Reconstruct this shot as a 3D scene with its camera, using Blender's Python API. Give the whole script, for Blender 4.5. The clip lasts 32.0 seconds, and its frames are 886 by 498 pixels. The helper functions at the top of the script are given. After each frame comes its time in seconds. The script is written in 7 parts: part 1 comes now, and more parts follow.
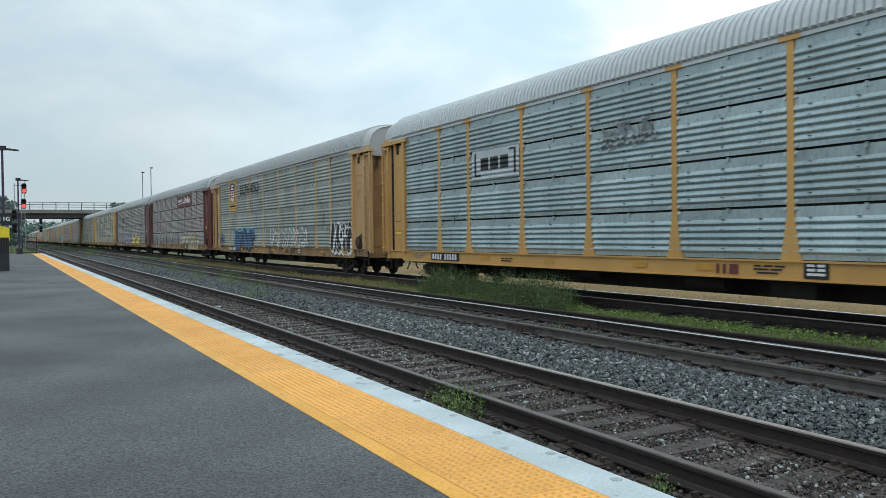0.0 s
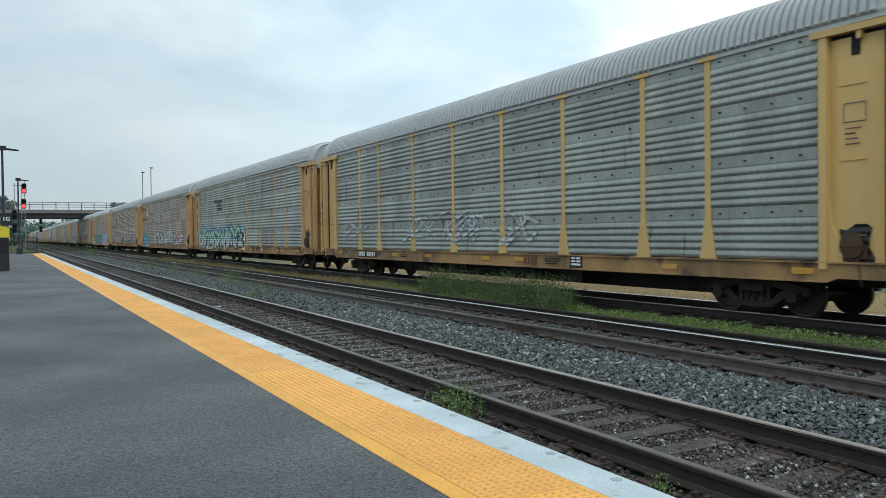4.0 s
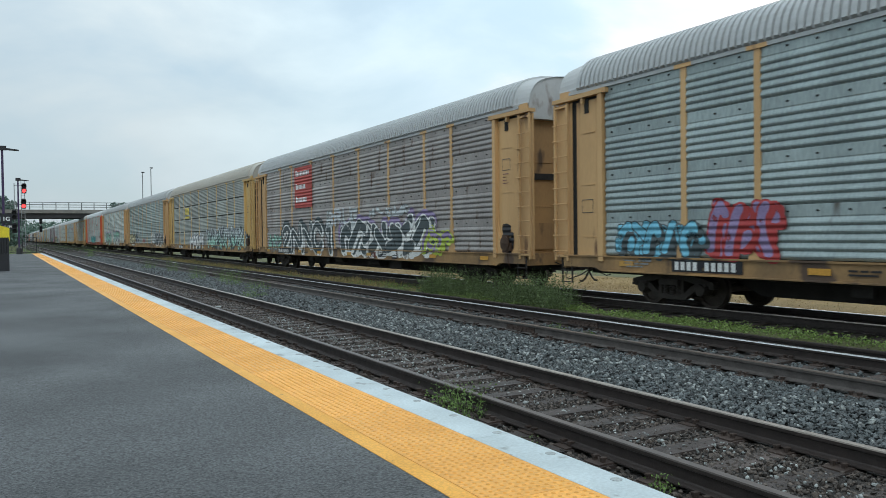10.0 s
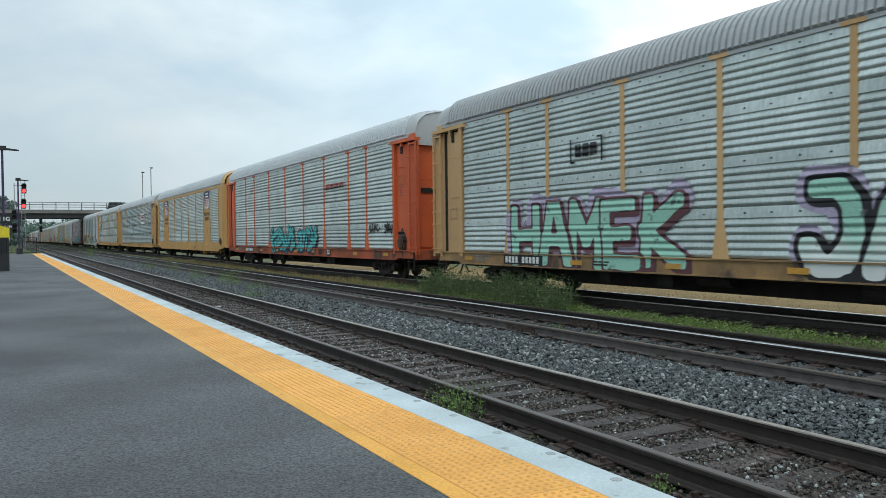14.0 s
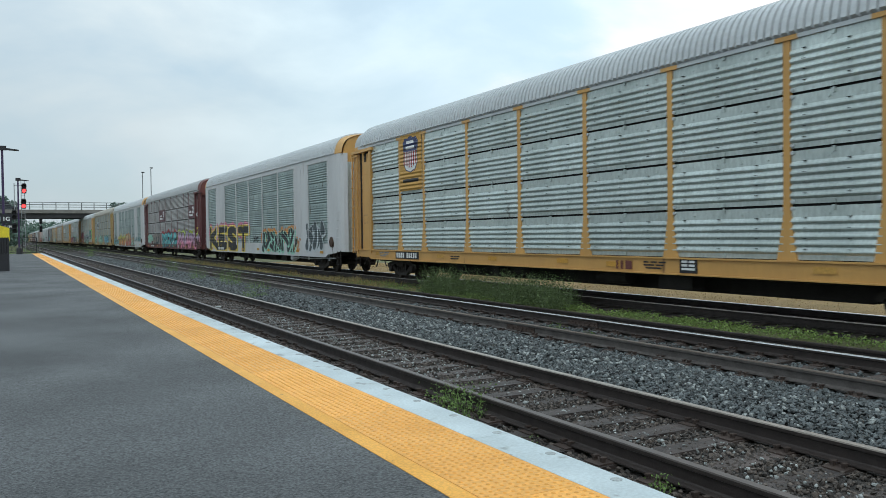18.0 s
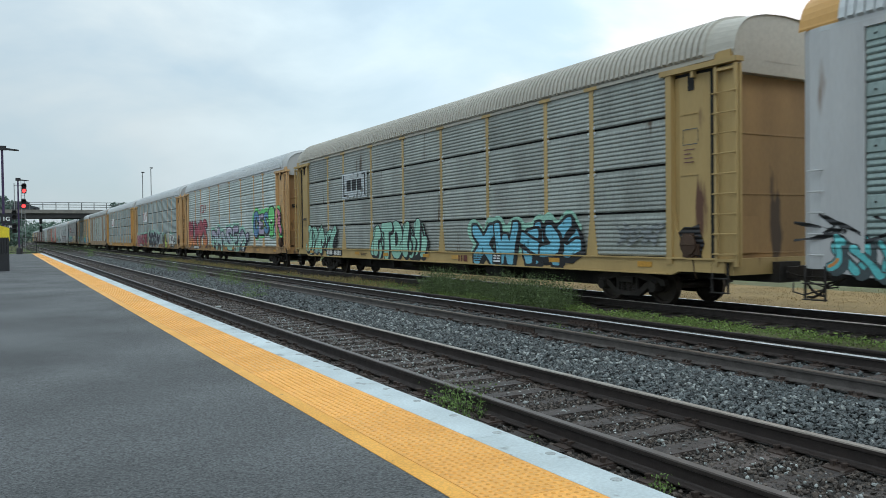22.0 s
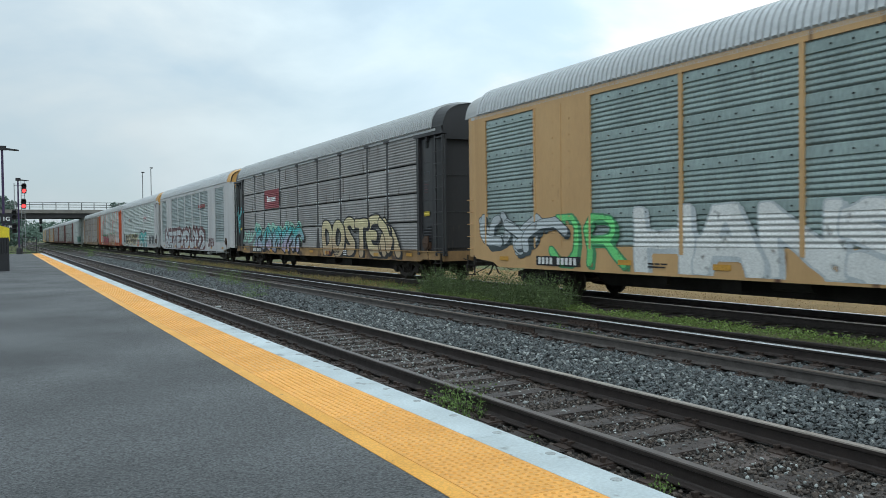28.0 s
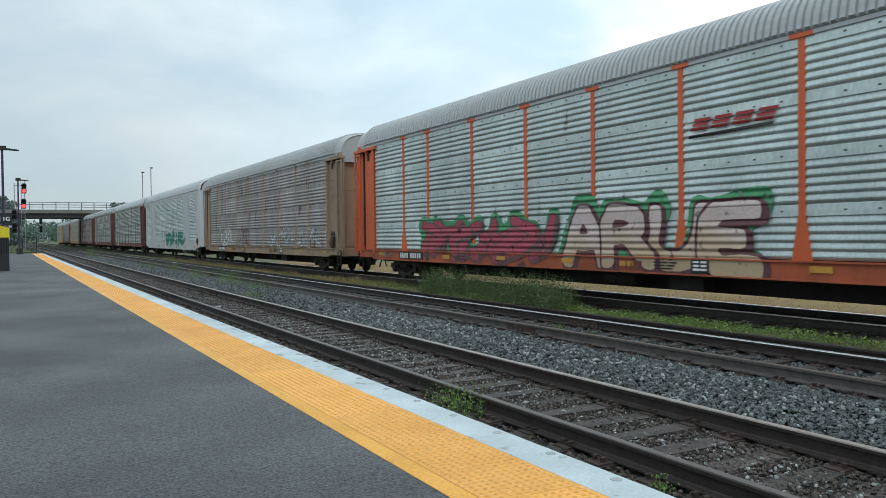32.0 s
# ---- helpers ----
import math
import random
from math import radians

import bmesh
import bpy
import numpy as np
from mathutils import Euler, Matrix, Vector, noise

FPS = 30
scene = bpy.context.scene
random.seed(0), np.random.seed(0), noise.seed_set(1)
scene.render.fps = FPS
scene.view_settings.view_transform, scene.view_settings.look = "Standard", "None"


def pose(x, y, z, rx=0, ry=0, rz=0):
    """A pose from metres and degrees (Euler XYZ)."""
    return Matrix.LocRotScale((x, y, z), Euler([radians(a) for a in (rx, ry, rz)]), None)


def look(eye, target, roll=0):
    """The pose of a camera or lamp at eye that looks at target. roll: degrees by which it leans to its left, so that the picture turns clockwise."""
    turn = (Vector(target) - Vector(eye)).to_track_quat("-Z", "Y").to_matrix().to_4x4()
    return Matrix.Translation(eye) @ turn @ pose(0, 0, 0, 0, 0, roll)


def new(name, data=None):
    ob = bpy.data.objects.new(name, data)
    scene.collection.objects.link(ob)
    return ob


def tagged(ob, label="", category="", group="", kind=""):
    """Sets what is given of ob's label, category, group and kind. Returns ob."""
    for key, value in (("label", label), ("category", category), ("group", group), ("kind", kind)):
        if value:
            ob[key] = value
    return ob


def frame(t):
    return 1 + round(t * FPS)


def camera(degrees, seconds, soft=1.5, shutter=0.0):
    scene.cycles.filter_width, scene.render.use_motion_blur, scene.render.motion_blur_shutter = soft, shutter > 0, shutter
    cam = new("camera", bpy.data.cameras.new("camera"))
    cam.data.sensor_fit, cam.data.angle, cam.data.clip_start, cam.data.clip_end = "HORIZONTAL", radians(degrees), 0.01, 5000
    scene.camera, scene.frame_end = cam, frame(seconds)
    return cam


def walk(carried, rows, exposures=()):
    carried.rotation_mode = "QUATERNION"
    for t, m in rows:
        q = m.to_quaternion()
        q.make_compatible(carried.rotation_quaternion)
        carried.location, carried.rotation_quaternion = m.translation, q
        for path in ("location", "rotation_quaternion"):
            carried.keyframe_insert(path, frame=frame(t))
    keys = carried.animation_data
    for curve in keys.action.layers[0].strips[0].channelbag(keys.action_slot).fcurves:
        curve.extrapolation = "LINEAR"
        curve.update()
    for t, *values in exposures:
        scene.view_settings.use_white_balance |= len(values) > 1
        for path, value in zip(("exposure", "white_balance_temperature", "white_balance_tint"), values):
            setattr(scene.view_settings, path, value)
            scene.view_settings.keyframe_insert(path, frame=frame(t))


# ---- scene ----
RAIL_H = 1.696
cam = camera(58.96, 32.0, soft=0.55, shutter=0.06)
eye = Vector((0.0, 0.0, RAIL_H))
aim = eye + Vector((0.48487, 0.87440, -0.01820))
walk(cam, [(0.0, look(eye, aim, -0.687)), (32.0, look(eye, aim, -0.687))], [(0.0, 0.02, 6120, 5), (32.0, 0.02, 6120, 5)])

# ---- light: an overcast morning with a bright veil of cloud ----
world = bpy.data.worlds.new("overcast_sky")
scene.world = world
world.use_nodes = True
wn, wl = world.node_tree.nodes, world.node_tree.links
wn.clear()


def wnode(kind, **values):
    n = wn.new(kind)
    for k, v in values.items():
        n.inputs[k].default_value = v
    return n


SUN_EL, SUN_AZ = radians(48), radians(70)
sky = wn.new("ShaderNodeTexSky")
sky.sky_type, sky.sun_disc = "NISHITA", False
sky.sun_elevation, sky.sun_rotation = SUN_EL, SUN_AZ
sky_bg = wnode("ShaderNodeBackground", Strength=0.12)
wl.new(sky.outputs[0], sky_bg.inputs[0])
coord = wn.new("ShaderNodeTexCoord")
sep = wn.new("ShaderNodeSeparateXYZ")
wl.new(coord.outputs["Generated"], sep.inputs[0])
stretch = wn.new("ShaderNodeMapping")
stretch.inputs["Scale"].default_value = (1.6, 1.6, 3.6)
stretch.inputs["Location"].default_value = (0.35, 0.2, 0.1)
wl.new(coord.outputs["Generated"], stretch.inputs[0])
puffs = wnode("ShaderNodeTexNoise", Scale=2.1, Detail=6.0, Roughness=0.5, Distortion=0.3)
wl.new(stretch.outputs[0], puffs.inputs["Vector"])
cover = wn.new("ShaderNodeMapRange")
for k, v in ((1, 0.38), (2, 0.60), (3, 0.78), (4, 1.0)):
    cover.inputs[k].default_value = v
wl.new(puffs.outputs[0], cover.inputs[0])
cloud_ramp = wn.new("ShaderNodeValToRGB")
cloud_ramp.color_ramp.elements[0].position, cloud_ramp.color_ramp.elements[0].color = 0.34, (0.78, 0.87, 0.92, 1)
cloud_ramp.color_ramp.elements[1].position, cloud_ramp.color_ramp.elements[1].color = 0.66, (1.0, 1.0, 1.0, 1)
wl.new(puffs.outputs[0], cloud_ramp.inputs[0])
rise = wn.new("ShaderNodeMapRange")
for k, v in ((1, 0.0), (2, 1.0), (3, 0.77), (4, 1.72)):
    rise.inputs[k].default_value = v
wl.new(sep.outputs[2], rise.inputs[0])
side = wn.new("ShaderNodeMapRange")
for k, v in ((1, -0.2), (2, 0.9), (3, 0.83), (4, 1.19)):
    side.inputs[k].default_value = v
wl.new(sep.outputs[0], side.inputs[0])
prod = wn.new("ShaderNodeMath")
prod.operation = "MULTIPLY"
wl.new(rise.outputs[0], prod.inputs[0])
wl.new(side.outputs[0], prod.inputs[1])
cloud_bg = wn.new("ShaderNodeBackground")
warm = wn.new("ShaderNodeMapRange")
for k, v in ((1, 0.30), (2, 0.75), (3, 0.0), (4, 1.0)):
    warm.inputs[k].default_value = v
wl.new(sep.outputs[0], warm.inputs[0])
tone = wn.new("ShaderNodeMix")
tone.data_type = "RGBA"
tone.inputs[6].default_value, tone.inputs[7].default_value = (1, 1, 1, 1), (1.05, 0.99, 0.97, 1)
wl.new(warm.outputs[0], tone.inputs[0])
toned = wn.new("ShaderNodeMix")
toned.data_type, toned.blend_type = "RGBA", "MULTIPLY"
toned.inputs[0].default_value = 1.0
drift = wn.new("ShaderNodeMath")
drift.operation, drift.inputs[1].default_value, drift.inputs[2].default_value = "MULTIPLY_ADD", 0.75, -0.375
wl.new(puffs.outputs[0], drift.inputs[0])
where = wn.new("ShaderNodeMath")
wl.new(sep.outputs[0], where.inputs[0])
wl.new(drift.outputs[0], where.inputs[1])
veil = wn.new("ShaderNodeValToRGB")
for pos, col in ((0.22, (0.86, 0.91, 0.925)), (0.40, (0.87, 0.965, 1.0)), (0.54, (0.86, 0.975, 1.04)), (0.66, (1.04, 1.02, 1.02))):
    el = veil.color_ramp.elements.new(pos)
    el.color = (*col, 1)
veil.color_ramp.elements[0].color, veil.color_ramp.elements[-1].color = (0.84, 0.89, 0.91, 1), (1.07, 1.03, 1.02, 1)
wl.new(where.outputs[0], veil.inputs[0])
veiled = wn.new("ShaderNodeMix")
veiled.data_type, veiled.blend_type = "RGBA", "MULTIPLY"
veiled.inputs[0].default_value = 1.0
wl.new(cloud_ramp.outputs[0], veiled.inputs[6])
wl.new(veil.outputs[0], veiled.inputs[7])
wl.new(veiled.outputs[2], toned.inputs[6])
wl.new(tone.outputs[2], toned.inputs[7])
wl.new(toned.outputs[2], cloud_bg.inputs[0])
wl.new(prod.outputs[0], cloud_bg.inputs[1])
sky_mix = wn.new("ShaderNodeMixShader")
wl.new(cover.outputs[0], sky_mix.inputs[0])
wl.new(sky_bg.outputs[0], sky_mix.inputs[1])
wl.new(cloud_bg.outputs[0], sky_mix.inputs[2])
world_out = wn.new("ShaderNodeOutputWorld")
wl.new(sky_mix.outputs[0], world_out.inputs[0])

sun = new("sun", bpy.data.lights.new("sun", "SUN"))
sun.data.energy, sun.data.angle, sun.data.color = 0.8, radians(25), (1.0, 0.97, 0.93)
sun.matrix_world = look((-14, -20, 30), (0, 0, 0))
scene.view_settings.exposure = 0.0

# ---- materials ----
MATS = {}


def srgb(r, g, b):
    return tuple(((c / 255 + 0.055) / 1.055) ** 2.4 if c > 10 else c / 255 / 12.92 for c in (r, g, b)) + (1.0,)


def surface(name, colour, dark=None, rough=0.7, metal=0.0, scale=6.0, fine=60.0, bump=0.2, stretch=(1, 1, 1), vary=0.0,
            spots=None, amount=0.45, rough_var=0.15, coords="Object", depth=0.01, island=0.0, grit=0.5, grains=(0.62, 1.3)):
    """A worn surface: two scales of stain between two tones, fine relief, varying gloss."""
    m = bpy.data.materials.new(name)
    m.use_nodes = True
    n, l = m.node_tree.nodes, m.node_tree.links
    b = n["Principled BSDF"]
    tc = n.new("ShaderNodeTexCoord")
    mp = n.new("ShaderNodeMapping")
    mp.inputs["Scale"].default_value = stretch
    info = n.new("ShaderNodeObjectInfo")
    l.new(tc.outputs[coords], mp.inputs[0])
    if coords == "Object":
        shift = n.new("ShaderNodeVectorMath")
        shift.operation = "MULTIPLY"
        shift.inputs[1].default_value = (37, 53, 19)
        l.new(info.outputs["Random"], shift.inputs[0])
        l.new(shift.outputs[0], mp.inputs["Location"])
    n1 = n.new("ShaderNodeTexNoise")
    n1.inputs["Scale"].default_value, n1.inputs["Detail"].default_value = scale, 6
    n2 = n.new("ShaderNodeTexNoise")
    n2.inputs["Scale"].default_value, n2.inputs["Detail"].default_value = fine, 4
    l.new(mp.outputs[0], n1.inputs["Vector"])
    l.new(mp.outputs[0], n2.inputs["Vector"])
    mr = n.new("ShaderNodeMapRange")
    mr.inputs[1].default_value, mr.inputs[2].default_value = 0.35, 0.68
    l.new(n1.outputs[0], mr.inputs[0])
    dark = dark or tuple(c * 0.6 for c in colour[:3]) + (1,)
    mix = n.new("ShaderNodeMix")
    mix.data_type = "RGBA"
    mix.inputs[6].default_value, mix.inputs[7].default_value = colour, dark
    f = n.new("ShaderNodeMath")
    f.operation = "MULTIPLY"
    f.inputs[1].default_value = amount
    l.new(mr.outputs[0], f.inputs[0])
    l.new(f.outputs[0], mix.inputs[0])
    grain = n.new("ShaderNodeMix")
    grain.data_type, grain.blend_type = "RGBA", "MULTIPLY"
    grain.inputs[0].default_value = grit
    gm = n.new("ShaderNodeMapRange")
    for k, v in ((1, 0.3), (2, 0.7), (3, grains[0]), (4, grains[1])):
        gm.inputs[k].default_value = v
    l.new(n2.outputs[0], gm.inputs[0])
    l.new(mix.outputs[2], grain.inputs[6])
    l.new(gm.outputs[0], grain.inputs[7])
    out = grain.outputs[2]
    if vary or island:
        vr = n.new("ShaderNodeMapRange")
        vr.inputs[3].default_value, vr.inputs[4].default_value = 1 - (vary or island), 1 + (vary or island)
        if island:
            geo = n.new("ShaderNodeNewGeometry")
            l.new(geo.outputs["Random Per Island"], vr.inputs[0])
        else:
            l.new(info.outputs["Random"], vr.inputs[0])
        vm = n.new("ShaderNodeMix")
        vm.data_type, vm.blend_type = "RGBA", "MULTIPLY"
        vm.inputs[0].default_value = 1.0
        l.new(out, vm.inputs[6])
        l.new(vr.outputs[0], vm.inputs[7])
        out = vm.outputs[2]
    if spots:
        n3 = n.new("ShaderNodeTexNoise")
        n3.inputs["Scale"].default_value, n3.inputs["Detail"].default_value = spots[1], 8
        l.new(mp.outputs[0], n3.inputs["Vector"])
        sm = n.new("ShaderNodeMapRange")
        sm.inputs[1].default_value, sm.inputs[2].default_value = spots[2], spots[2] + 0.06
        l.new(n3.outputs[0], sm.inputs[0])
        sx = n.new("ShaderNodeMix")
        sx.data_type = "RGBA"
        sx.inputs[7].default_value = spots[0]
        l.new(sm.outputs[0], sx.inputs[0])
        l.new(out, sx.inputs[6])
        out = sx.outputs[2]
    l.new(out, b.inputs["Base Color"])
    rr = n.new("ShaderNodeMapRange")
    rr.inputs[3].default_value, rr.inputs[4].default_value = max(0.03, rough - rough_var), min(1, rough + rough_var)
    l.new(n1.outputs[0], rr.inputs[0])
    l.new(rr.outputs[0], b.inputs["Roughness"])
    b.inputs["Metallic"].default_value = metal
    if bump:
        bp = n.new("ShaderNodeBump")
        bp.inputs["Strength"].default_value, bp.inputs["Distance"].default_value = bump, depth
        l.new(n2.outputs[0], bp.inputs["Height"])
        l.new(bp.outputs[0], b.inputs["Normal"])
    MATS[name] = m
    return m


DECK_Z = 1.16
RUST = srgb(92, 62, 46)
GRIME = srgb(62, 58, 52)
streaky = (1, 1.0, 0.22)
surface("asphalt", (0.086, 0.091, 0.095, 1), (0.040, 0.043, 0.045, 1), 0.74, 0, 0.42, 56, 0.75, amount=0.9, rough_var=0.16, depth=0.012, grit=1.0, grains=(0.15, 1.8), spots=((0.15, 0.155, 0.155, 1), 85, 0.62))
surface("tactile", srgb(230, 168, 76), srgb(208, 146, 60), 0.55, 0, 2.2, 40, 0.1, vary=0.11, spots=(srgb(190, 140, 70), 9, 0.68))
surface("yellow_border", srgb(224, 162, 54), srgb(190, 136, 50), 0.55, 0, 1.8, 60, 0.15, spots=(srgb(120, 96, 60), 14, 0.70))
surface("nosing", srgb(186, 197, 200), srgb(158, 168, 170), 0.6, 0, 1.4, 50, 0.15, spots=(srgb(140, 145, 144), 5, 0.635), vary=0.06, grit=0.3, amount=0.7)
surface("nosing_joint", srgb(162, 168, 168), srgb(140, 144, 142), 0.9, 0)
surface("concrete", srgb(128, 126, 120), srgb(86, 84, 80), 0.85, 0, 1.3, 40, 0.3)
surface("ballast_bed", srgb(48, 44, 41), srgb(26, 24, 22), 0.95, 0, 5, 34, 1.0, depth=0.03, grit=0.95)
surface("pale_stones", srgb(146, 150, 148), srgb(112, 116, 114), 0.6, 0, 8, 60, 0.3, island=0.3)
surface("stones", srgb(74, 79, 80), srgb(38, 41, 42), 0.42, 0, 8, 60, 0.3, island=0.85)
surface("dirty_stones", srgb(76, 68, 62), srgb(38, 34, 31), 0.7, 0, 8, 60, 0.3, island=0.8)
surface("sleeper_wood", srgb(76, 66, 62), srgb(36, 31, 29), 0.6, 0, 2.2, 26, 0.9, stretch=(0.35, 2.4, 1.6), vary=0.28, amount=0.8, grit=0.9)
surface("rail_side", srgb(56, 48, 45), srgb(32, 28, 26), 0.65, 0.2, 6, 70, 0.3)
surface("rail_side_grey", srgb(92, 87, 84), srgb(58, 53, 51), 0.65, 0.2, 6, 70, 0.3)
surface("rail_head", srgb(172, 164, 156), srgb(134, 122, 112), 0.42, 0.4, 3, 50, 0.05, stretch=(1, 0.1, 1))
surface("rail_head_dull", srgb(128, 116, 108), srgb(96, 84, 76), 0.45, 0.6, 3, 50, 0.1, stretch=(1, 0.1, 1))
surface("rail_head_dark", srgb(106, 99, 95), srgb(82, 74, 70), 0.45, 0.4, 3, 50, 0.1, stretch=(1, 0.1, 1))
surface("rail_bright", srgb(236, 238, 240), srgb(214, 216, 218), 0.25, 0.6, 3, 50, 0.03, stretch=(1, 0.1, 1))
surface("tie_plate", srgb(72, 60, 54), srgb(46, 39, 36), 0.8, 0.3, 9, 60, 0.4)
surface("soil_grass", srgb(92, 96, 60), srgb(72, 70, 48), 0.95, 0, 0.5, 14, 0.8, depth=0.04, coords="Object")
surface("leaf", srgb(104, 128, 66), srgb(76, 100, 52), 0.6, 0, 3, 20, 0, island=0.35)
surface("clover", srgb(112, 134, 66), srgb(80, 98, 50), 0.6, 0, 3, 20, 0, island=0.35)
surface("leaf_dark", srgb(74, 90, 58), srgb(50, 62, 42), 0.65, 0, 3, 20, 0, island=0.35)
surface("bush_leaf", srgb(86, 103, 60), srgb(60, 74, 46), 0.65, 0, 3, 20, 0, island=0.45)
# distant foliage: the haze is mixed into this paler, bluer green
surface("leaf_hazed", srgb(96, 118, 106), srgb(72, 92, 84), 0.8, 0, 0.3, 4, 0, island=0.3)
surface("dry_field", srgb(140, 116, 70), srgb(104, 92, 56), 0.95, 0, 0.8, 16, 0.8, depth=0.04, grit=0.9)
surface("straw", srgb(136, 114, 70), srgb(104, 92, 56), 0.85, 0, 3, 20, 0, island=0.3)
surface("dead_grass", srgb(148, 132, 88), srgb(108, 98, 64), 0.85, 0, 3, 20, 0, island=0.35)
surface("clip_pad", srgb(196, 202, 204), srgb(166, 172, 174), 0.5, 0.1, 6, 40, 0.05)
surface("bark", srgb(84, 74, 64), srgb(52, 46, 40), 0.9, 0, 5, 40, 0.6)
surface("dark_paint", srgb(44, 44, 48), srgb(30, 30, 33), 0.5, 0.1, 4, 40, 0.1)
surface("purple_pole", srgb(64, 50, 84), srgb(46, 38, 60), 0.45, 0.2, 4, 40, 0.1)
surface("galv_pole", srgb(150, 154, 156), srgb(120, 124, 126), 0.5, 0.5, 4, 40, 0.1)
surface("bridge_steel", srgb(70, 70, 70), srgb(52, 51, 50), 0.75, 0.1, 0.6, 8, 0.1, stretch=(1, 1, 0.4))
surface("bridge_rail", srgb(108, 112, 112), srgb(90, 94, 94), 0.6, 0.4, 2, 20, 0.1)
surface("sign_dark", srgb(38, 40, 46), srgb(28, 30, 36), 0.4, 0, 4, 40, 0.05)
surface("white_paint", srgb(226, 228, 226), srgb(196, 198, 196), 0.5, 0, 4, 40, 0.05)
surface("safety_yellow", srgb(226, 206, 46), srgb(200, 178, 40), 0.5, 0, 4, 40, 0.05)
# rolling stock
surface("panel_silver", srgb(194, 203, 200), srgb(152, 162, 159), 0.44, 0.6, 1.1, 26, 0.15, streaky, 0.10, (srgb(110, 104, 94), 2.2, 0.70))
surface("panel_grey", srgb(158, 163, 158), srgb(116, 118, 113), 0.55, 0.4, 1.1, 26, 0.15, streaky, 0.12, (srgb(96, 84, 72), 2.0, 0.66))
surface("panel_brown", srgb(160, 155, 152), srgb(120, 114, 110), 0.56, 0.4, 1.1, 26, 0.15, streaky, 0.12, (srgb(96, 74, 62), 2.0, 0.62))
surface("panel_dark", srgb(158, 156, 154), srgb(120, 118, 116), 0.55, 0.4, 1.1, 26, 0.15, streaky, 0.12, (srgb(80, 72, 64), 2.0, 0.64))
surface("panel_teal", srgb(148, 163, 160), srgb(110, 122, 120), 0.46, 0.5, 1.1, 26, 0.1, streaky, 0.10, (srgb(84, 74, 66), 2.0, 0.68))
surface("panel_fine", srgb(160, 172, 172), srgb(122, 132, 132), 0.48, 0.55, 1.1, 26, 0.1, streaky, 0.10, (srgb(92, 84, 76), 2.0, 0.70))
surface("tan_paint", srgb(158, 136, 112), srgb(126, 106, 88), 0.6, 0.05, 0.9, 24, 0.03, streaky, 0.05, (RUST, 1.5, 0.64), amount=0.6, grit=0.12)
surface("sill_yellow", srgb(170, 135, 88), srgb(98, 82, 64), 0.7, 0.05, 1.6, 24, 0.05, (1, 0.6, 0.5), 0.06, (srgb(86, 70, 58), 1.7, 0.57), amount=0.8, grit=0.25)
surface("sill_orange", srgb(176, 88, 54), srgb(118, 66, 48), 0.7, 0.05, 1.6, 24, 0.05, (1, 0.6, 0.5), 0.06, (srgb(80, 60, 50), 1.7, 0.58), amount=0.8, grit=0.25)
# end doors: dirt, plus the shade between wagons put into a darker yellow
surface("end_yellow_dirt_shade", srgb(164, 130, 84), srgb(124, 98, 68), 0.7, 0.05, 0.8, 24, 0.03, (1, 1, 0.3), 0.08, (srgb(78, 62, 48), 1.3, 0.60), amount=0.8, grit=0.2)
surface("brake_gear", srgb(78, 58, 44), srgb(46, 36, 30), 0.7, 0.2, 4, 40, 0.2)
surface("gable_pale", srgb(178, 180, 180), srgb(150, 151, 150), 0.55, 0.1, 0.8, 24, 0.03, (1, 1, 0.4), 0.05, (srgb(120, 108, 98), 1.4, 0.68), amount=0.5, grit=0.12)
surface("panel_dull", srgb(174, 188, 190), srgb(134, 146, 148), 0.44, 0.65, 1.1, 26, 0.12, streaky, 0.10, (srgb(100, 96, 88), 2.2, 0.70))
surface("yellow_new", srgb(200, 155, 88), srgb(172, 130, 74), 0.5, 0.05, 0.9, 24, 0.03, streaky, 0.03, (RUST, 1.5, 0.70), amount=0.5, grit=0.12)
surface("yellow_faded", srgb(198, 161, 112), srgb(168, 134, 92), 0.6, 0.05, 0.9, 24, 0.03, streaky, 0.05, (RUST, 1.5, 0.665), amount=0.5, grit=0.12)
surface("yellow_olive", srgb(178, 152, 100), srgb(146, 124, 82), 0.6, 0.05, 0.9, 24, 0.03, streaky, 0.05, (RUST, 1.5, 0.665), amount=0.5, grit=0.12)
surface("yellow_pale", srgb(204, 172, 110), srgb(174, 142, 90), 0.6, 0.05, 0.9, 24, 0.03, streaky, 0.05, (RUST, 1.5, 0.665), amount=0.5, grit=0.12)
surface("brown_paint", srgb(112, 66, 60), srgb(80, 48, 46), 0.6, 0.05, 0.9, 24, 0.03, streaky, 0.05, (GRIME, 1.5, 0.665), amount=0.5, grit=0.12)
surface("mauve_paint", srgb(124, 104, 104), srgb(92, 76, 74), 0.6, 0.05, 0.9, 24, 0.03, streaky, 0.05, (RUST, 1.5, 0.665), amount=0.5, grit=0.12)
surface("maroon_paint", srgb(106, 64, 64), srgb(78, 48, 49), 0.6, 0.05, 0.9, 24, 0.03, streaky, 0.05, (GRIME, 1.5, 0.665), amount=0.5, grit=0.12)
surface("orange_paint", srgb(206, 98, 52), srgb(172, 74, 44), 0.52, 0.05, 0.9, 24, 0.03, streaky, 0.04, (RUST, 1.5, 0.70), amount=0.5, grit=0.12)
surface("black_paint", srgb(52, 52, 54), srgb(38, 38, 40), 0.5, 0.05, 0.9, 24, 0.03, streaky, 0.04, (srgb(88, 78, 70), 1.5, 0.665), amount=0.5, grit=0.12)
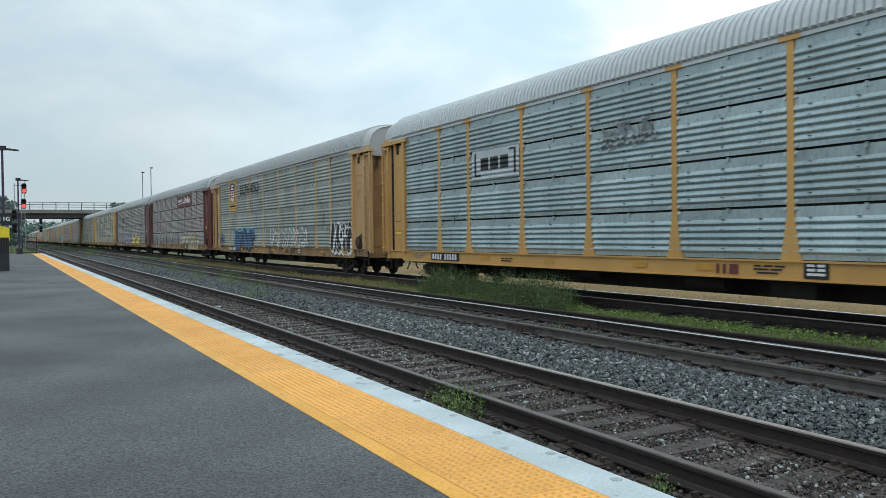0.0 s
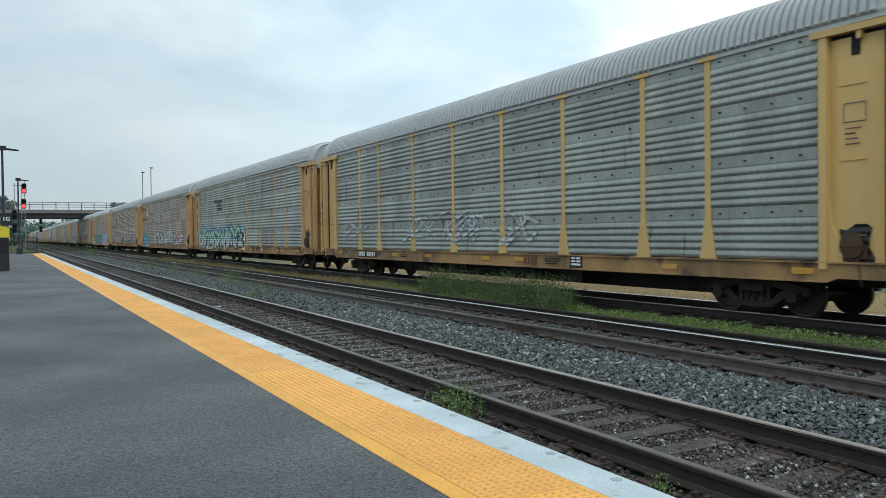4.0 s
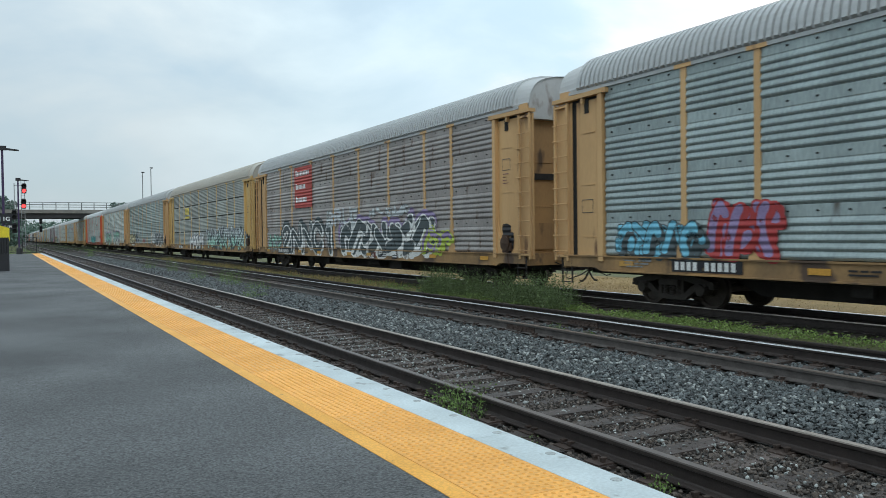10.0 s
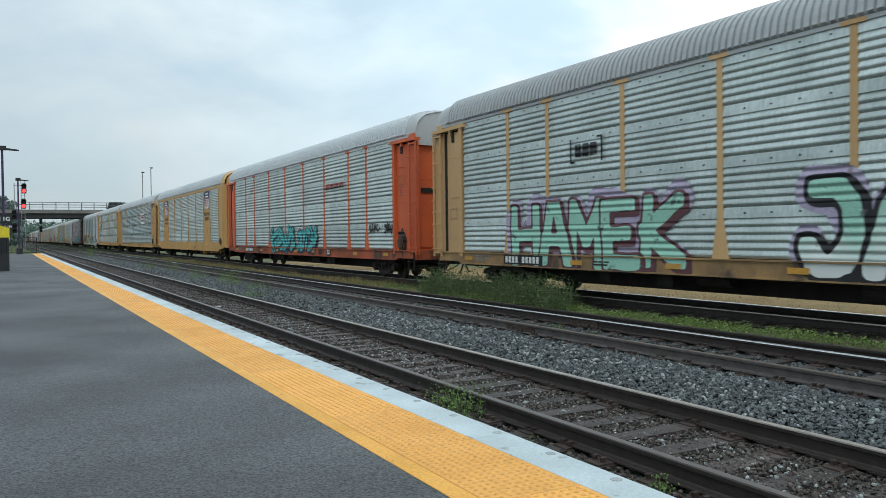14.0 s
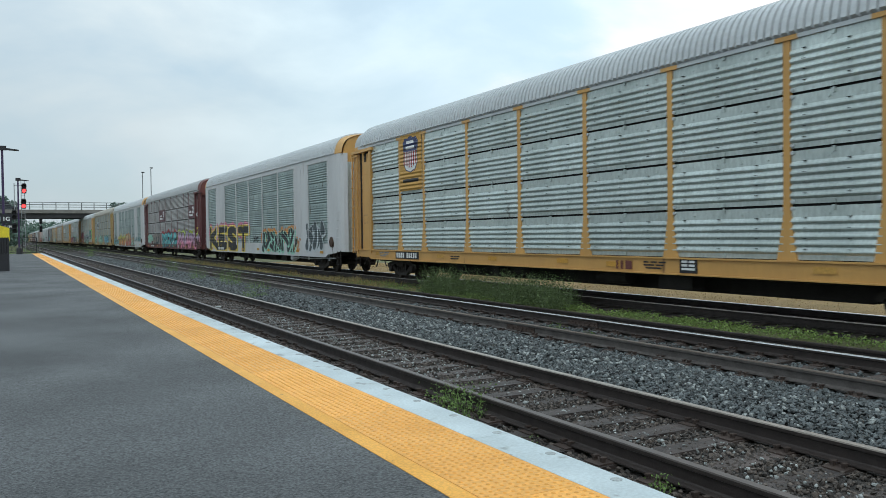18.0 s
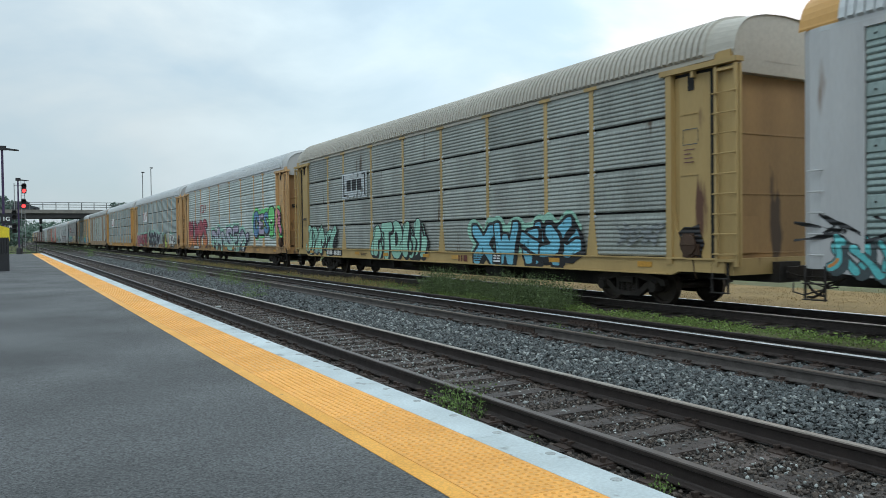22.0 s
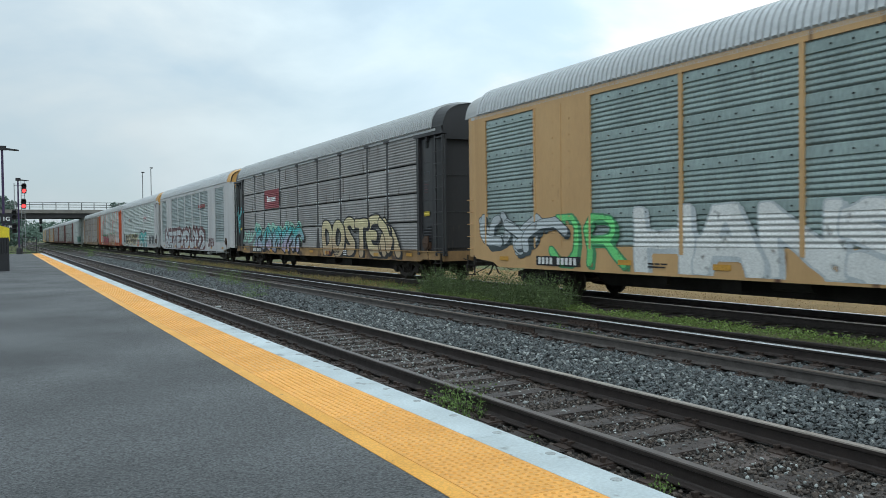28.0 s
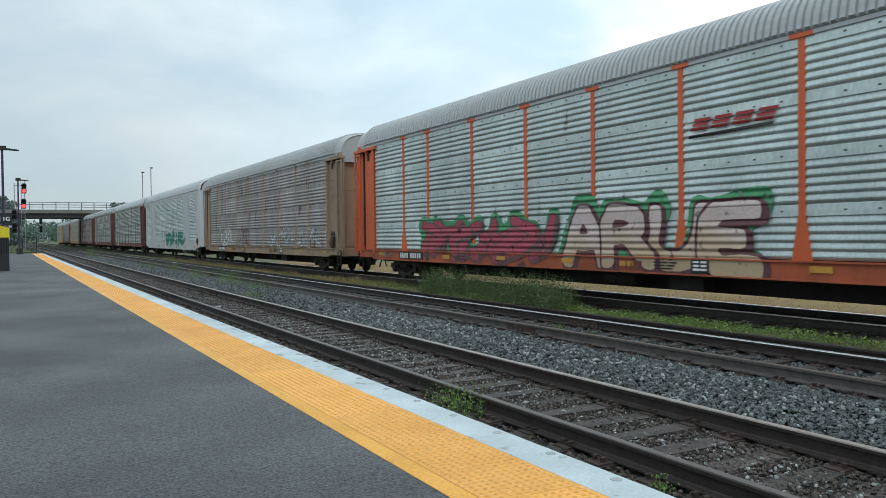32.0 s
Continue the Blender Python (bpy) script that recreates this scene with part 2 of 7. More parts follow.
surface("white_car", srgb(194, 195, 196), srgb(164, 163, 163), 0.5, 0.05, 0.9, 24, 0.03, streaky, 0.03, (srgb(142, 128, 118), 1.5, 0.70), amount=0.5, grit=0.12)
surface("roof_silver", srgb(196, 200, 202), srgb(174, 178, 180), 0.58, 0.3, 0.25, 12, 0, (1, 0.4, 1), 0.03, grit=0.2, rough_var=0.05)
surface("roof_grey", srgb(176, 179, 180), srgb(150, 152, 152), 0.58, 0.3, 0.25, 12, 0, (1, 0.4, 1), 0.03, grit=0.2, rough_var=0.05)
surface("roof_tan", srgb(178, 174, 164), srgb(152, 147, 136), 0.58, 0.3, 0.25, 12, 0, (1, 0.4, 1), 0.03, grit=0.2, rough_var=0.05)
surface("underframe", srgb(48, 44, 42), srgb(30, 28, 27), 0.85, 0.1, 3, 30, 0.3)
surface("truck_steel", srgb(58, 52, 48), srgb(36, 32, 30), 0.8, 0.2, 3, 30, 0.3)
surface("wheel_steel", srgb(72, 64, 58), srgb(44, 40, 37), 0.6, 0.5, 3, 30, 0.2)
# near-black for black parts, and for shade coloured into gaps and recesses
surface("black_and_shade", srgb(30, 30, 30), srgb(20, 20, 20), 0.9, 0, 3, 30, 0)


# rib pitch, panel height and ribbed height of each kind of side, and where its lowest panel starts
RIBBED = {"A": (0.14, 1.03, 0.80, 1.155), "F": (0.101, 1.03, 0.91, 1.155), "B": (0.155, 1.03, 0.775, 1.155), "C": (0.112, 0.94, 0.674, 1.36), "": (0.205, 9.0, 0.0, 0.0)}


def paint(name, rgb, worn=0.60, rough=0.6, kind="", low=None):
    """Spray paint or decal on ribbed sheet: patchy, with the ribs showing through as relief. low: a second colour, sprayed towards the bottom."""
    key = "paint_%s_%s_%s" % (name, kind, low)
    if key in MATS:
        return MATS[key]
    grey = 0.3 * rgb[0] + 0.5 * rgb[1] + 0.2 * rgb[2]
    c = srgb(*(0.86 * v + 0.14 * grey for v in rgb))
    m = surface(key, c, tuple(v * 0.76 for v in c[:3]) + (1,), rough, 0.05, 1.2, 26, 0, (1, 1, 1), 0.0, amount=0.6)
    n, l = m.node_tree.nodes, m.node_tree.links
    b = n["Principled BSDF"]
    geo = n.new("ShaderNodeNewGeometry")
    sp = n.new("ShaderNodeSeparateXYZ")
    l.new(geo.outputs["Position"], sp.inputs[0])

    def calc(op, x, y):
        k = n.new("ShaderNodeMath")
        k.operation = op
        for i, v in enumerate((x, y)):
            if isinstance(v, (int, float)):
                k.inputs[i].default_value = v
            else:
                l.new(v, k.inputs[i])
        return k.outputs[0]

    pitch, tall, ribbed, z0 = RIBBED[kind]
    zz = calc("MODULO", calc("SUBTRACT", sp.outputs[2], z0), tall)
    wave = calc("SINE", calc("MULTIPLY", zz, 2 * math.pi / pitch), 0.0)
    on = calc("MULTIPLY", calc("LESS_THAN", zz, ribbed), calc("GREATER_THAN", sp.outputs[2], max(z0, DECK_Z)))
    bp = n.new("ShaderNodeBump")
    bp.inputs["Strength"].default_value, bp.inputs["Distance"].default_value = 0.8, pitch * 0.13
    l.new(calc("MULTIPLY", wave, on), bp.inputs["Height"])
    l.new(bp.outputs[0], b.inputs["Normal"])
    tc = n.new("ShaderNodeTexCoord")
    ns = n.new("ShaderNodeTexNoise")
    ns.inputs["Scale"].default_value, ns.inputs["Detail"].default_value = 3.5, 8
    l.new(tc.outputs["Object"], ns.inputs["Vector"])
    if low:
        lc = srgb(*(0.86 * v + 0.14 * grey for v in COLOURS[low]))
        mist = n.new("ShaderNodeTexNoise")
        mist.inputs["Scale"].default_value = 1.1
        l.new(tc.outputs["Object"], mist.inputs["Vector"])
        split = n.new("ShaderNodeMapRange")
        for k, v in ((1, 1.1), (2, 2.0), (3, 1.0), (4, 0.0)):
            split.inputs[k].default_value = v
        l.new(calc("ADD", sp.outputs[2], calc("MULTIPLY", calc("SUBTRACT", mist.outputs[0], 0.5), 1.6)), split.inputs[0])
        mx = n.new("ShaderNodeMix")
        mx.data_type = "RGBA"
        mx.inputs[7].default_value = lc
        l.new(split.outputs[0], mx.inputs[0])
        l.new(b.inputs["Base Color"].links[0].from_socket, mx.inputs[6])
        l.new(mx.outputs[2], b.inputs["Base Color"])
    mr = n.new("ShaderNodeMapRange")
    for k, v in ((1, worn), (2, worn + 0.10), (3, 1.0), (4, 0.25)):
        mr.inputs[k].default_value = v
    l.new(ns.outputs[0], mr.inputs[0])
    l.new(mr.outputs[0], b.inputs["Alpha"])
    return m


def glow(name, rgb, strength):
    m = bpy.data.materials.new(name)
    m.use_nodes = True
    b = m.node_tree.nodes["Principled BSDF"]
    b.inputs["Base Color"].default_value = (*rgb, 1)
    b.inputs["Emission Color"].default_value = (*rgb, 1)
    b.inputs["Emission Strength"].default_value = strength
    MATS[name] = m
    return m


glow("red_lens", (1.0, 0.05, 0.05), 2.4)
surface("tactile_dome", srgb(222, 158, 66), srgb(200, 140, 58), 0.55, 0, 2.2, 40, 0.1)


# ---- mesh helpers ----
class Geo:
    def __init__(self):
        self.v, self.f, self.m = [], [], []

    def add(self, verts, faces, mat=0):
        o = len(self.v)
        self.v += [tuple(p) for p in verts]
        self.f += [tuple(i + o for i in f) for f in faces]
        self.m += [mat] * len(faces)
        return self

    def box(self, x0, x1, y0, y1, z0, z1, mat=0):
        v = [(x, y, z) for x in (x0, x1) for y in (y0, y1) for z in (z0, z1)]
        return self.add(v, [(0, 1, 3, 2), (4, 6, 7, 5), (0, 4, 5, 1), (2, 3, 7, 6), (0, 2, 6, 4), (1, 5, 7, 3)], mat)

    def prism(self, poly, axis, a, b, mat=0):
        """A closed polygon swept along an axis. poly holds the two other coordinates in x, y, z order."""
        def put(p, t):
            c = list(p)
            c.insert(axis, t)
            return c
        k = len(poly)
        v = [put(p, a) for p in poly] + [put(p, b) for p in poly]
        return self.add(v, [tuple(range(k)), tuple(range(2 * k - 1, k - 1, -1))] + [(i, k + i, k + (i + 1) % k, (i + 1) % k) for i in range(k)], mat)

    def tube(self, path, radius, sides=6, mat=0):
        path = [Vector(p) for p in path]
        rings = []
        for i, p in enumerate(path):
            d = (path[min(i + 1, len(path) - 1)] - path[max(i - 1, 0)]).normalized()
            s = d.cross(Vector((0, 0, 1)) if abs(d.z) < 0.9 else Vector((1, 0, 0))).normalized()
            u = s.cross(d)
            r = radius[i] if isinstance(radius, (list, tuple)) else radius
            rings.append([p + s * math.cos(a) * r + u * math.sin(a) * r for a in (2 * math.pi * j / sides for j in range(sides))])
        v = [q for ring in rings for q in ring]
        f = [(i * sides + j, i * sides + (j + 1) % sides, (i + 1) * sides + (j + 1) % sides, (i + 1) * sides + j) for i in range(len(path) - 1) for j in range(sides)]
        f += [tuple(range(sides - 1, -1, -1)), tuple(range((len(path) - 1) * sides, len(path) * sides))]
        return self.add(v, f, mat)

    def lathe(self, profile, centre, axis, sides=20, mat=0):
        """profile: (radius, along axis) pairs."""
        v, k = [], len(profile)
        for j in range(sides):
            a = 2 * math.pi * j / sides
            for r, h in profile:
                p = [r * math.cos(a), r * math.sin(a)]
                p.insert(axis, h)
                v.append([p[i] + centre[i] for i in range(3)])
        f = [(j * k + i, j * k + i + 1, ((j + 1) % sides) * k + i + 1, ((j + 1) % sides) * k + i) for j in range(sides) for i in range(k - 1)]
        return self.add(v, f, mat)

    def mesh(self, name, mats, smooth=False):
        me = bpy.data.meshes.new(name)
        me.from_pydata(self.v, [], self.f)
        for m in mats:
            me.materials.append(MATS[m] if isinstance(m, str) else m)
        me.polygons.foreach_set("material_index", self.m)
        if smooth:
            me.polygons.foreach_set("use_smooth", [True] * len(self.f))
        bm = bmesh.new()
        bm.from_mesh(me)
        bmesh.ops.recalc_face_normals(bm, faces=bm.faces)
        bm.to_mesh(me)
        bm.free()
        me.update()
        return me


def piece(name, me, parent=None, label="", at=None):
    ob = new(name, me)
    if parent:
        ob.parent = parent
    if at is not None:
        ob.matrix_basis = at
    return tagged(ob, label) if label else ob


def thing(name, label, category, group="", at=None, kind=""):
    return tagged(piece(name, None, None, "", at), label, category, group, kind)


def setting(ob, label, category):
    return tagged(ob, label, category, "", "structure")


# ---- plan: x across the tracks, y along them, z = 0 at the rail heads ----
FAR = 900.0
TIE_TOP, BED = -0.185, -0.215
TRACKS = {"near": 4.338, "middle": 8.50, "train": 13.51}
GAUGE = 1.507
PLAT_Z, PLAT_END = 0.20, 95.0
CAR_X = TRACKS["train"] + GAUGE / 2

g = Geo()
xs = [-1500, -60, 3.0, 11.3, 16.6, 26, 60, 1500]
ys = [-400, -20, 0, 20, 60, 120, 400, 1500, 4500]
gv = [(x, y, BED - 0.03) for x in xs for y in ys]
g.add(gv, [(i * len(ys) + j, (i + 1) * len(ys) + j, (i + 1) * len(ys) + j + 1, i * len(ys) + j + 1) for i in range(len(xs) - 1) for j in range(len(ys) - 1)])
ground = setting(piece("ground", g.mesh("ground", ["soil_grass"])), "flat trackside soil with dry and green grass", "ground")

g = Geo()
for a, b in ((3.0, 11.75), (13.0, 16.4)):
    g.box(a, b, -30, FAR, BED - 0.4, BED)
bed = setting(piece("ballast_bed", g.mesh("ballast_bed", ["ballast_bed"])), "dark oily ballast bed under the tracks", "ballast")

g = Geo()
g.box(16.4, 23.0, -30, 58, BED - 0.3, BED - 0.015)
setting(piece("field", g.mesh("field", ["dry_field"])), "strip of pale dry mown grass beyond the tracks", "field")

# rails
RAIL = [(-0.035, 0.0), (-0.037, -0.012), (-0.035, -0.04), (-0.010, -0.052), (-0.009, -0.135), (-0.02, -0.148), (-0.070, -0.158), (-0.070, -0.17),
        (0.070, -0.17), (0.070, -0.158), (0.02, -0.148), (0.009, -0.135), (0.010, -0.052), (0.035, -0.04), (0.037, -0.012), (0.035, 0.0)]


def rail(x, z, name, head, parent, label, side="rail_side"):
    gg = Geo()
    gg.prism([(a, b) for a, b in RAIL], 1, -30, FAR)
    gg.m[-1] = 1
    gg.m[2] = 1
    gg.m[-2] = 1
    return piece(name, gg.mesh(name, [side, head]), parent, label, pose(x, 0, z))


TIE = Geo()
TIE.prism([(-1.29, 0), (1.29, 0), (1.3, -0.01), (1.3, -0.17), (-1.3, -0.17), (-1.3, -0.01)], 1, -0.115, 0.115)
TIE_ME = TIE.mesh("sleeper", ["sleeper_wood"])
PLATE = Geo()
PLATE.prism([(-0.18, 0), (0.18, 0), (0.18, 0.012), (0.09, 0.017), (-0.09, 0.017), (-0.18, 0.012)], 1, -0.095, 0.095)
for sx in (-0.1, 0.1):
    for sy in (-0.05, 0.05):
        PLATE.box(sx - 0.016, sx + 0.016, sy - 0.016, sy + 0.016, 0.01, 0.05)
        PLATE.box(sx - (0.035 if sx > 0 else 0.02), sx + (0.02 if sx > 0 else 0.035), sy - 0.02, sy + 0.02, 0.042, 0.056)
PLATE_ME = PLATE.mesh("tie_plate", ["tie_plate"])
track_names = {}
for key, x in TRACKS.items():
    c = x + GAUGE / 2
    tr = setting(thing("railway_track", "", "", at=pose(c, 0, 0)), {"near": "dull single track with weathered wooden sleepers", "middle": "track with one brightly worn rail",
                 "train": "track that carries the freight train"}[key], "railway track")
    track_names[key] = tr
    rail(-GAUGE / 2, 0, "rail", {"near": "rail_head_dark", "middle": "rail_head_dull", "train": "rail_head"}[key], tr, "worn steel rail", "rail_side_grey" if key == "middle" else "rail_side")
    rail(GAUGE / 2, 0, "rail", {"near": "rail_head", "middle": "rail_bright", "train": "rail_bright"}[key], tr, "polished steel rail" if key != "near" else "worn steel rail")
    rng = random.Random(key)
    y, far_geo, n_tie = -3.0, Geo(), 0
    while y < 330:
        dx, rz, dz = rng.uniform(-0.06, 0.06), rng.uniform(-1.3, 1.3), rng.uniform(-0.012, 0.004)
        m = pose(dx, y, TIE_TOP + dz, rng.uniform(-0.6, 0.6), rng.uniform(-0.4, 0.4), rz)
        if n_tie < {"near": 150, "middle": 110, "train": 70}[key]:
            tie = piece("sleeper", TIE_ME, tr, "", m)
            if n_tie < {"near": 60, "middle": 40, "train": 0}[key]:
                for sx in (-GAUGE / 2, GAUGE / 2):
                    piece("tie_plate", PLATE_ME, tie, "", pose(sx, 0, 0))
        else:
            far_geo.box(-1.3, 1.3, y - 0.115, y + 0.115, TIE_TOP - 0.1, TIE_TOP)
        n_tie += 1
        y += 0.53 + rng.uniform(-0.03, 0.03)
    tagged(piece("far_sleepers", far_geo.mesh("far_sleepers", ["sleeper_wood"]), tr), "", "", "", "stuff")

spare = setting(thing("spare_rail", "", "", at=pose(10.78, 0, -0.03)), "dark rusty spare rail lying beside the middle track", "rail")
rail(0, 0, "rail", "rail_side", spare, "")

# ---- platform ----
YB, YT, YW, XE = 2.169, 2.31, 2.941, 3.272
g = Geo()
g.box(-40, YB, -30, PLAT_END, BED - 0.2, PLAT_Z)
plat = setting(piece("platform", g.mesh("platform", ["asphalt"])), "grey asphalt station platform, slightly damp", "platform")
g = Geo()
g.box(YB, YT - 0.007, -30, PLAT_END, PLAT_Z - 0.2, PLAT_Z + 0.004)
setting(piece("platform_border", g.mesh("platform_border", ["yellow_border"])), "smooth yellow painted border strip along the platform", "platform edge")
strip = setting(thing("tactile_strip", "", ""), "yellow tactile warning strip of domed tiles", "tactile paving")
TL = 1.22
g = Geo()
g.box(0, YW - YT - 0.004, 0.003, TL - 0.003, -0.12, 0.004)
nx, ny = 10, 20
for i in range(nx):
    for j in range(ny):
        cx, cy, rr, top = 0.045 + i * 0.0595, 0.045 + j * 0.0595, 0.0155, 0.010
        ring = [(cx + rr * math.cos(a), cy + rr * math.sin(a), 0.004) for a in (k * math.pi / 3 for k in range(6))]
        ring2 = [(cx + rr * 0.6 * math.cos(a), cy + rr * 0.6 * math.sin(a), top) for a in (k * math.pi / 3 for k in range(6))]
        g.add(ring + ring2, [(k, (k + 1) % 6, 6 + (k + 1) % 6, 6 + k) for k in range(6)] + [tuple(range(6, 12))], 1)
TILE_ME = g.mesh("tile", ["tactile", "tactile_dome"])
y = -9.76
while y < PLAT_END - 0.5:
    piece("tile", TILE_ME, strip, "", pose(YT, y, PLAT_Z))
    y += TL
nose = setting(thing("platform_nosing", "", ""), "pale concrete nosing slabs along the platform edge", "platform edge")
SL = 2.44
g = Geo()
g.prism([(YW, -0.45), (YW, 0.004), (XE - 0.02, 0.004), (XE, -0.014), (XE, -0.45)], 1, 0.002, SL - 0.002)
NOSE_ME = g.mesh("slab", ["nosing"])
y = -9.76
while y < PLAT_END - 1:
    piece("slab", NOSE_ME, nose, "", pose(0, y, PLAT_Z))
    y += SL
for a, b, m in ((YT, YW - 0.004, "tactile"), (YW, XE, "nosing")):
    g = Geo()
    g.box(a, b, -30, -9.764, PLAT_Z - 0.45, PLAT_Z + 0.004)
    piece("slab", g.mesh("slab", [m]), nose)
PLUG = Geo()
PLUG.lathe([(0.0, 0.0005), (0.018, 0.0005), (0.020, 0.0025), (0.036, 0.002), (0.038, -0.004)], (0, 0, 0), 2, 14)
PLUG_ME = PLUG.mesh("plug", ["nosing_joint"])
for k in range(38):
    piece("plug", PLUG_ME, nose, "", pose(XE - 0.085, 2.3 + 0.66 * k, PLAT_Z + 0.005))

# ---- the freight train: enclosed auto carriers ----
PITCH, HALF = 28.6, 13.8
SIDE = 1.55
EAVE, DECK, SILL = 5.32, 1.14, 0.76
BAYS = [(-11.8, -9.2), (-9.2, -7.3), (-7.3, -4.35), (-4.35, -1.45), (-1.45, 1.45), (1.45, 4.35), (4.35, 7.3), (7.3, 9.2), (9.2, 11.8)]
C_WINDOWS = [(-11.95, -9.25), (-7.2, -4.4), (-4.4, -1.45), (-1.45, 1.45), (1.45, 4.4), (4.4, 7.45), (9.75, 12.3)]
ROOF_PROFILE = [(-1.55, 5.32), (-1.545, 5.40), (-1.49, 5.63), (-1.35, 5.86), (-1.12, 6.02), (-0.77, 6.12), (-0.3, 6.18), (0.3, 6.18), (0.77, 6.12),
                (1.12, 6.02), (1.35, 5.86), (1.49, 5.63), (1.545, 5.40), (1.55, 5.32)]
ROOF_PROFILE = [q for a, b in zip(ROOF_PROFILE, ROOF_PROFILE[1:]) for q in (a, ((a[0] + b[0]) / 2 * 1.006, (a[1] + b[1]) / 2 + 0.012 * (a[1] > 5.5)))] + [ROOF_PROFILE[-1]]
ROOF_PROFILE = [(x, 5.32 + (z - 5.32) * 1.10) for x, z in ROOF_PROFILE]
CACHE = {}


def cached(key, build):
    if key not in CACHE:
        CACHE[key] = build()
    return CACHE[key]


def rib_profile(h, ribs, style, tilted):
    """(outward, z) pairs of a ribbed sheet of height h: ribs below, a flat band above."""
    flat = {"A": 0.19 if ribs < 7 else 0.07, "B": 0.25, "louvre": 0.26}[style]
    deep = {"A": 0.040 if ribs < 7 else 0.019, "B": 0.034, "louvre": 0.024}[style]
    foot = 0.09 if style == "A" and ribs < 7 else 0.0
    pts, step = [(0.0, 0.0)], (h - flat - foot) / ribs
    for i in range(ribs):
        z = foot + i * step
        pts += [(deep * 0.05, z + step * 0.03), (deep * 0.7, z + step * 0.20), (deep, z + step * 0.38), (deep * 0.9, z + step * 0.55), (deep * 0.4, z + step * 0.80), (deep * 0.05, z + step * 0.97)]
    if style != "A":
        bulge = 0.030 if tilted else 0.006
        pts += [(0.0, h - flat * 0.97), (bulge, h - flat * 0.88), (bulge * 0.75, h - flat * 0.5), (bulge * 0.3, h - flat * 0.1), (0.0, h - flat * 0.04)]
    pts.append((0.0, h))
    return pts


def panel_mesh(w, h, ribs, mat, style):
    def build():
        gg = Geo()
        prof = rib_profile(h, ribs, style, mat in ("panel_silver", "panel_teal"))
        k = len(prof)
        v = [(-d, s * w / 2, z) for s in (-1, 1) for d, z in prof]
        gg.add(v, [(i, i + 1, k + i + 1, k + i) for i in range(k - 1)])
        gg.box(0.001, 0.012, -w / 2, w / 2, 0, h)
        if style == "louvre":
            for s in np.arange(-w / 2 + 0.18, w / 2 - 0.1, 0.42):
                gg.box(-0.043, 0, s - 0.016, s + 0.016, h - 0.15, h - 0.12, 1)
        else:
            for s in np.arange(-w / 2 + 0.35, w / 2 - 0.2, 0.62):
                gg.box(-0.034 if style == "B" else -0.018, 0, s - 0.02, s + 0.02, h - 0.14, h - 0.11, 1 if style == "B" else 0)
        if style == "A" and ribs < 7:
            gg.box(-0.034, -0.001, -0.028, 0.028, h - 0.075, h + 0.02)
            gg.box(-0.03, -0.001, -0.028, 0.028, 0.004, 0.075)
            n = max(2, round(w / 0.95))
            for c in range(n):
                s = -w / 2 + w * (c + 0.5) / n + 0.14
                for d in range(4):
                    z = 0.10 + (h - 0.2) * (d + 0.5) / 4
                    gg.box(-0.0045 - (0.026 if ribs > 6 else 0.046), 0, s - 0.03, s + 0.03, z - 0.004, z + 0.004, 1)
        return gg.mesh("panel", [mat, "black_and_shade"])
    return cached(("panel", round(w, 3), round(h, 3), ribs, mat, style), build)


def post_mesh(mat, style, front=-1.543):
    def build():
        gg = Geo()
        w = 0.075
        gg.prism([(-w, DECK - 0.02), (w, DECK - 0.02), (w, EAVE - 0.03), (-w, EAVE - 0.03)], 0, front, -1.48)
        gg.box(-1.57, -1.47, -0.24, 0.24, EAVE - 0.10, EAVE - 0.015)
        gg.prism([(-0.22, DECK - 0.02), (0.22, DECK - 0.02), (w + 0.004, DECK + 0.85), (-w - 0.004, DECK + 0.85)], 0, front - 0.006, -1.49)
        if style == "A":
            for z in (2.168, 3.198, 4.228):
                for s in (-1, 1):
                    for up in (-0.085, 0.05):
                        gg.prism([(s * 0.115 + 0.034 * math.cos(a), z + up + 0.018 + 0.038 * math.sin(a)) for a in (math.pi * (k + 0.5) / 4 for k in range(8))], 0, front - 0.004, -1.50, 1)
        return gg.mesh("post", [mat, "clip_pad"])
    return cached(("post", mat, style, front), build)


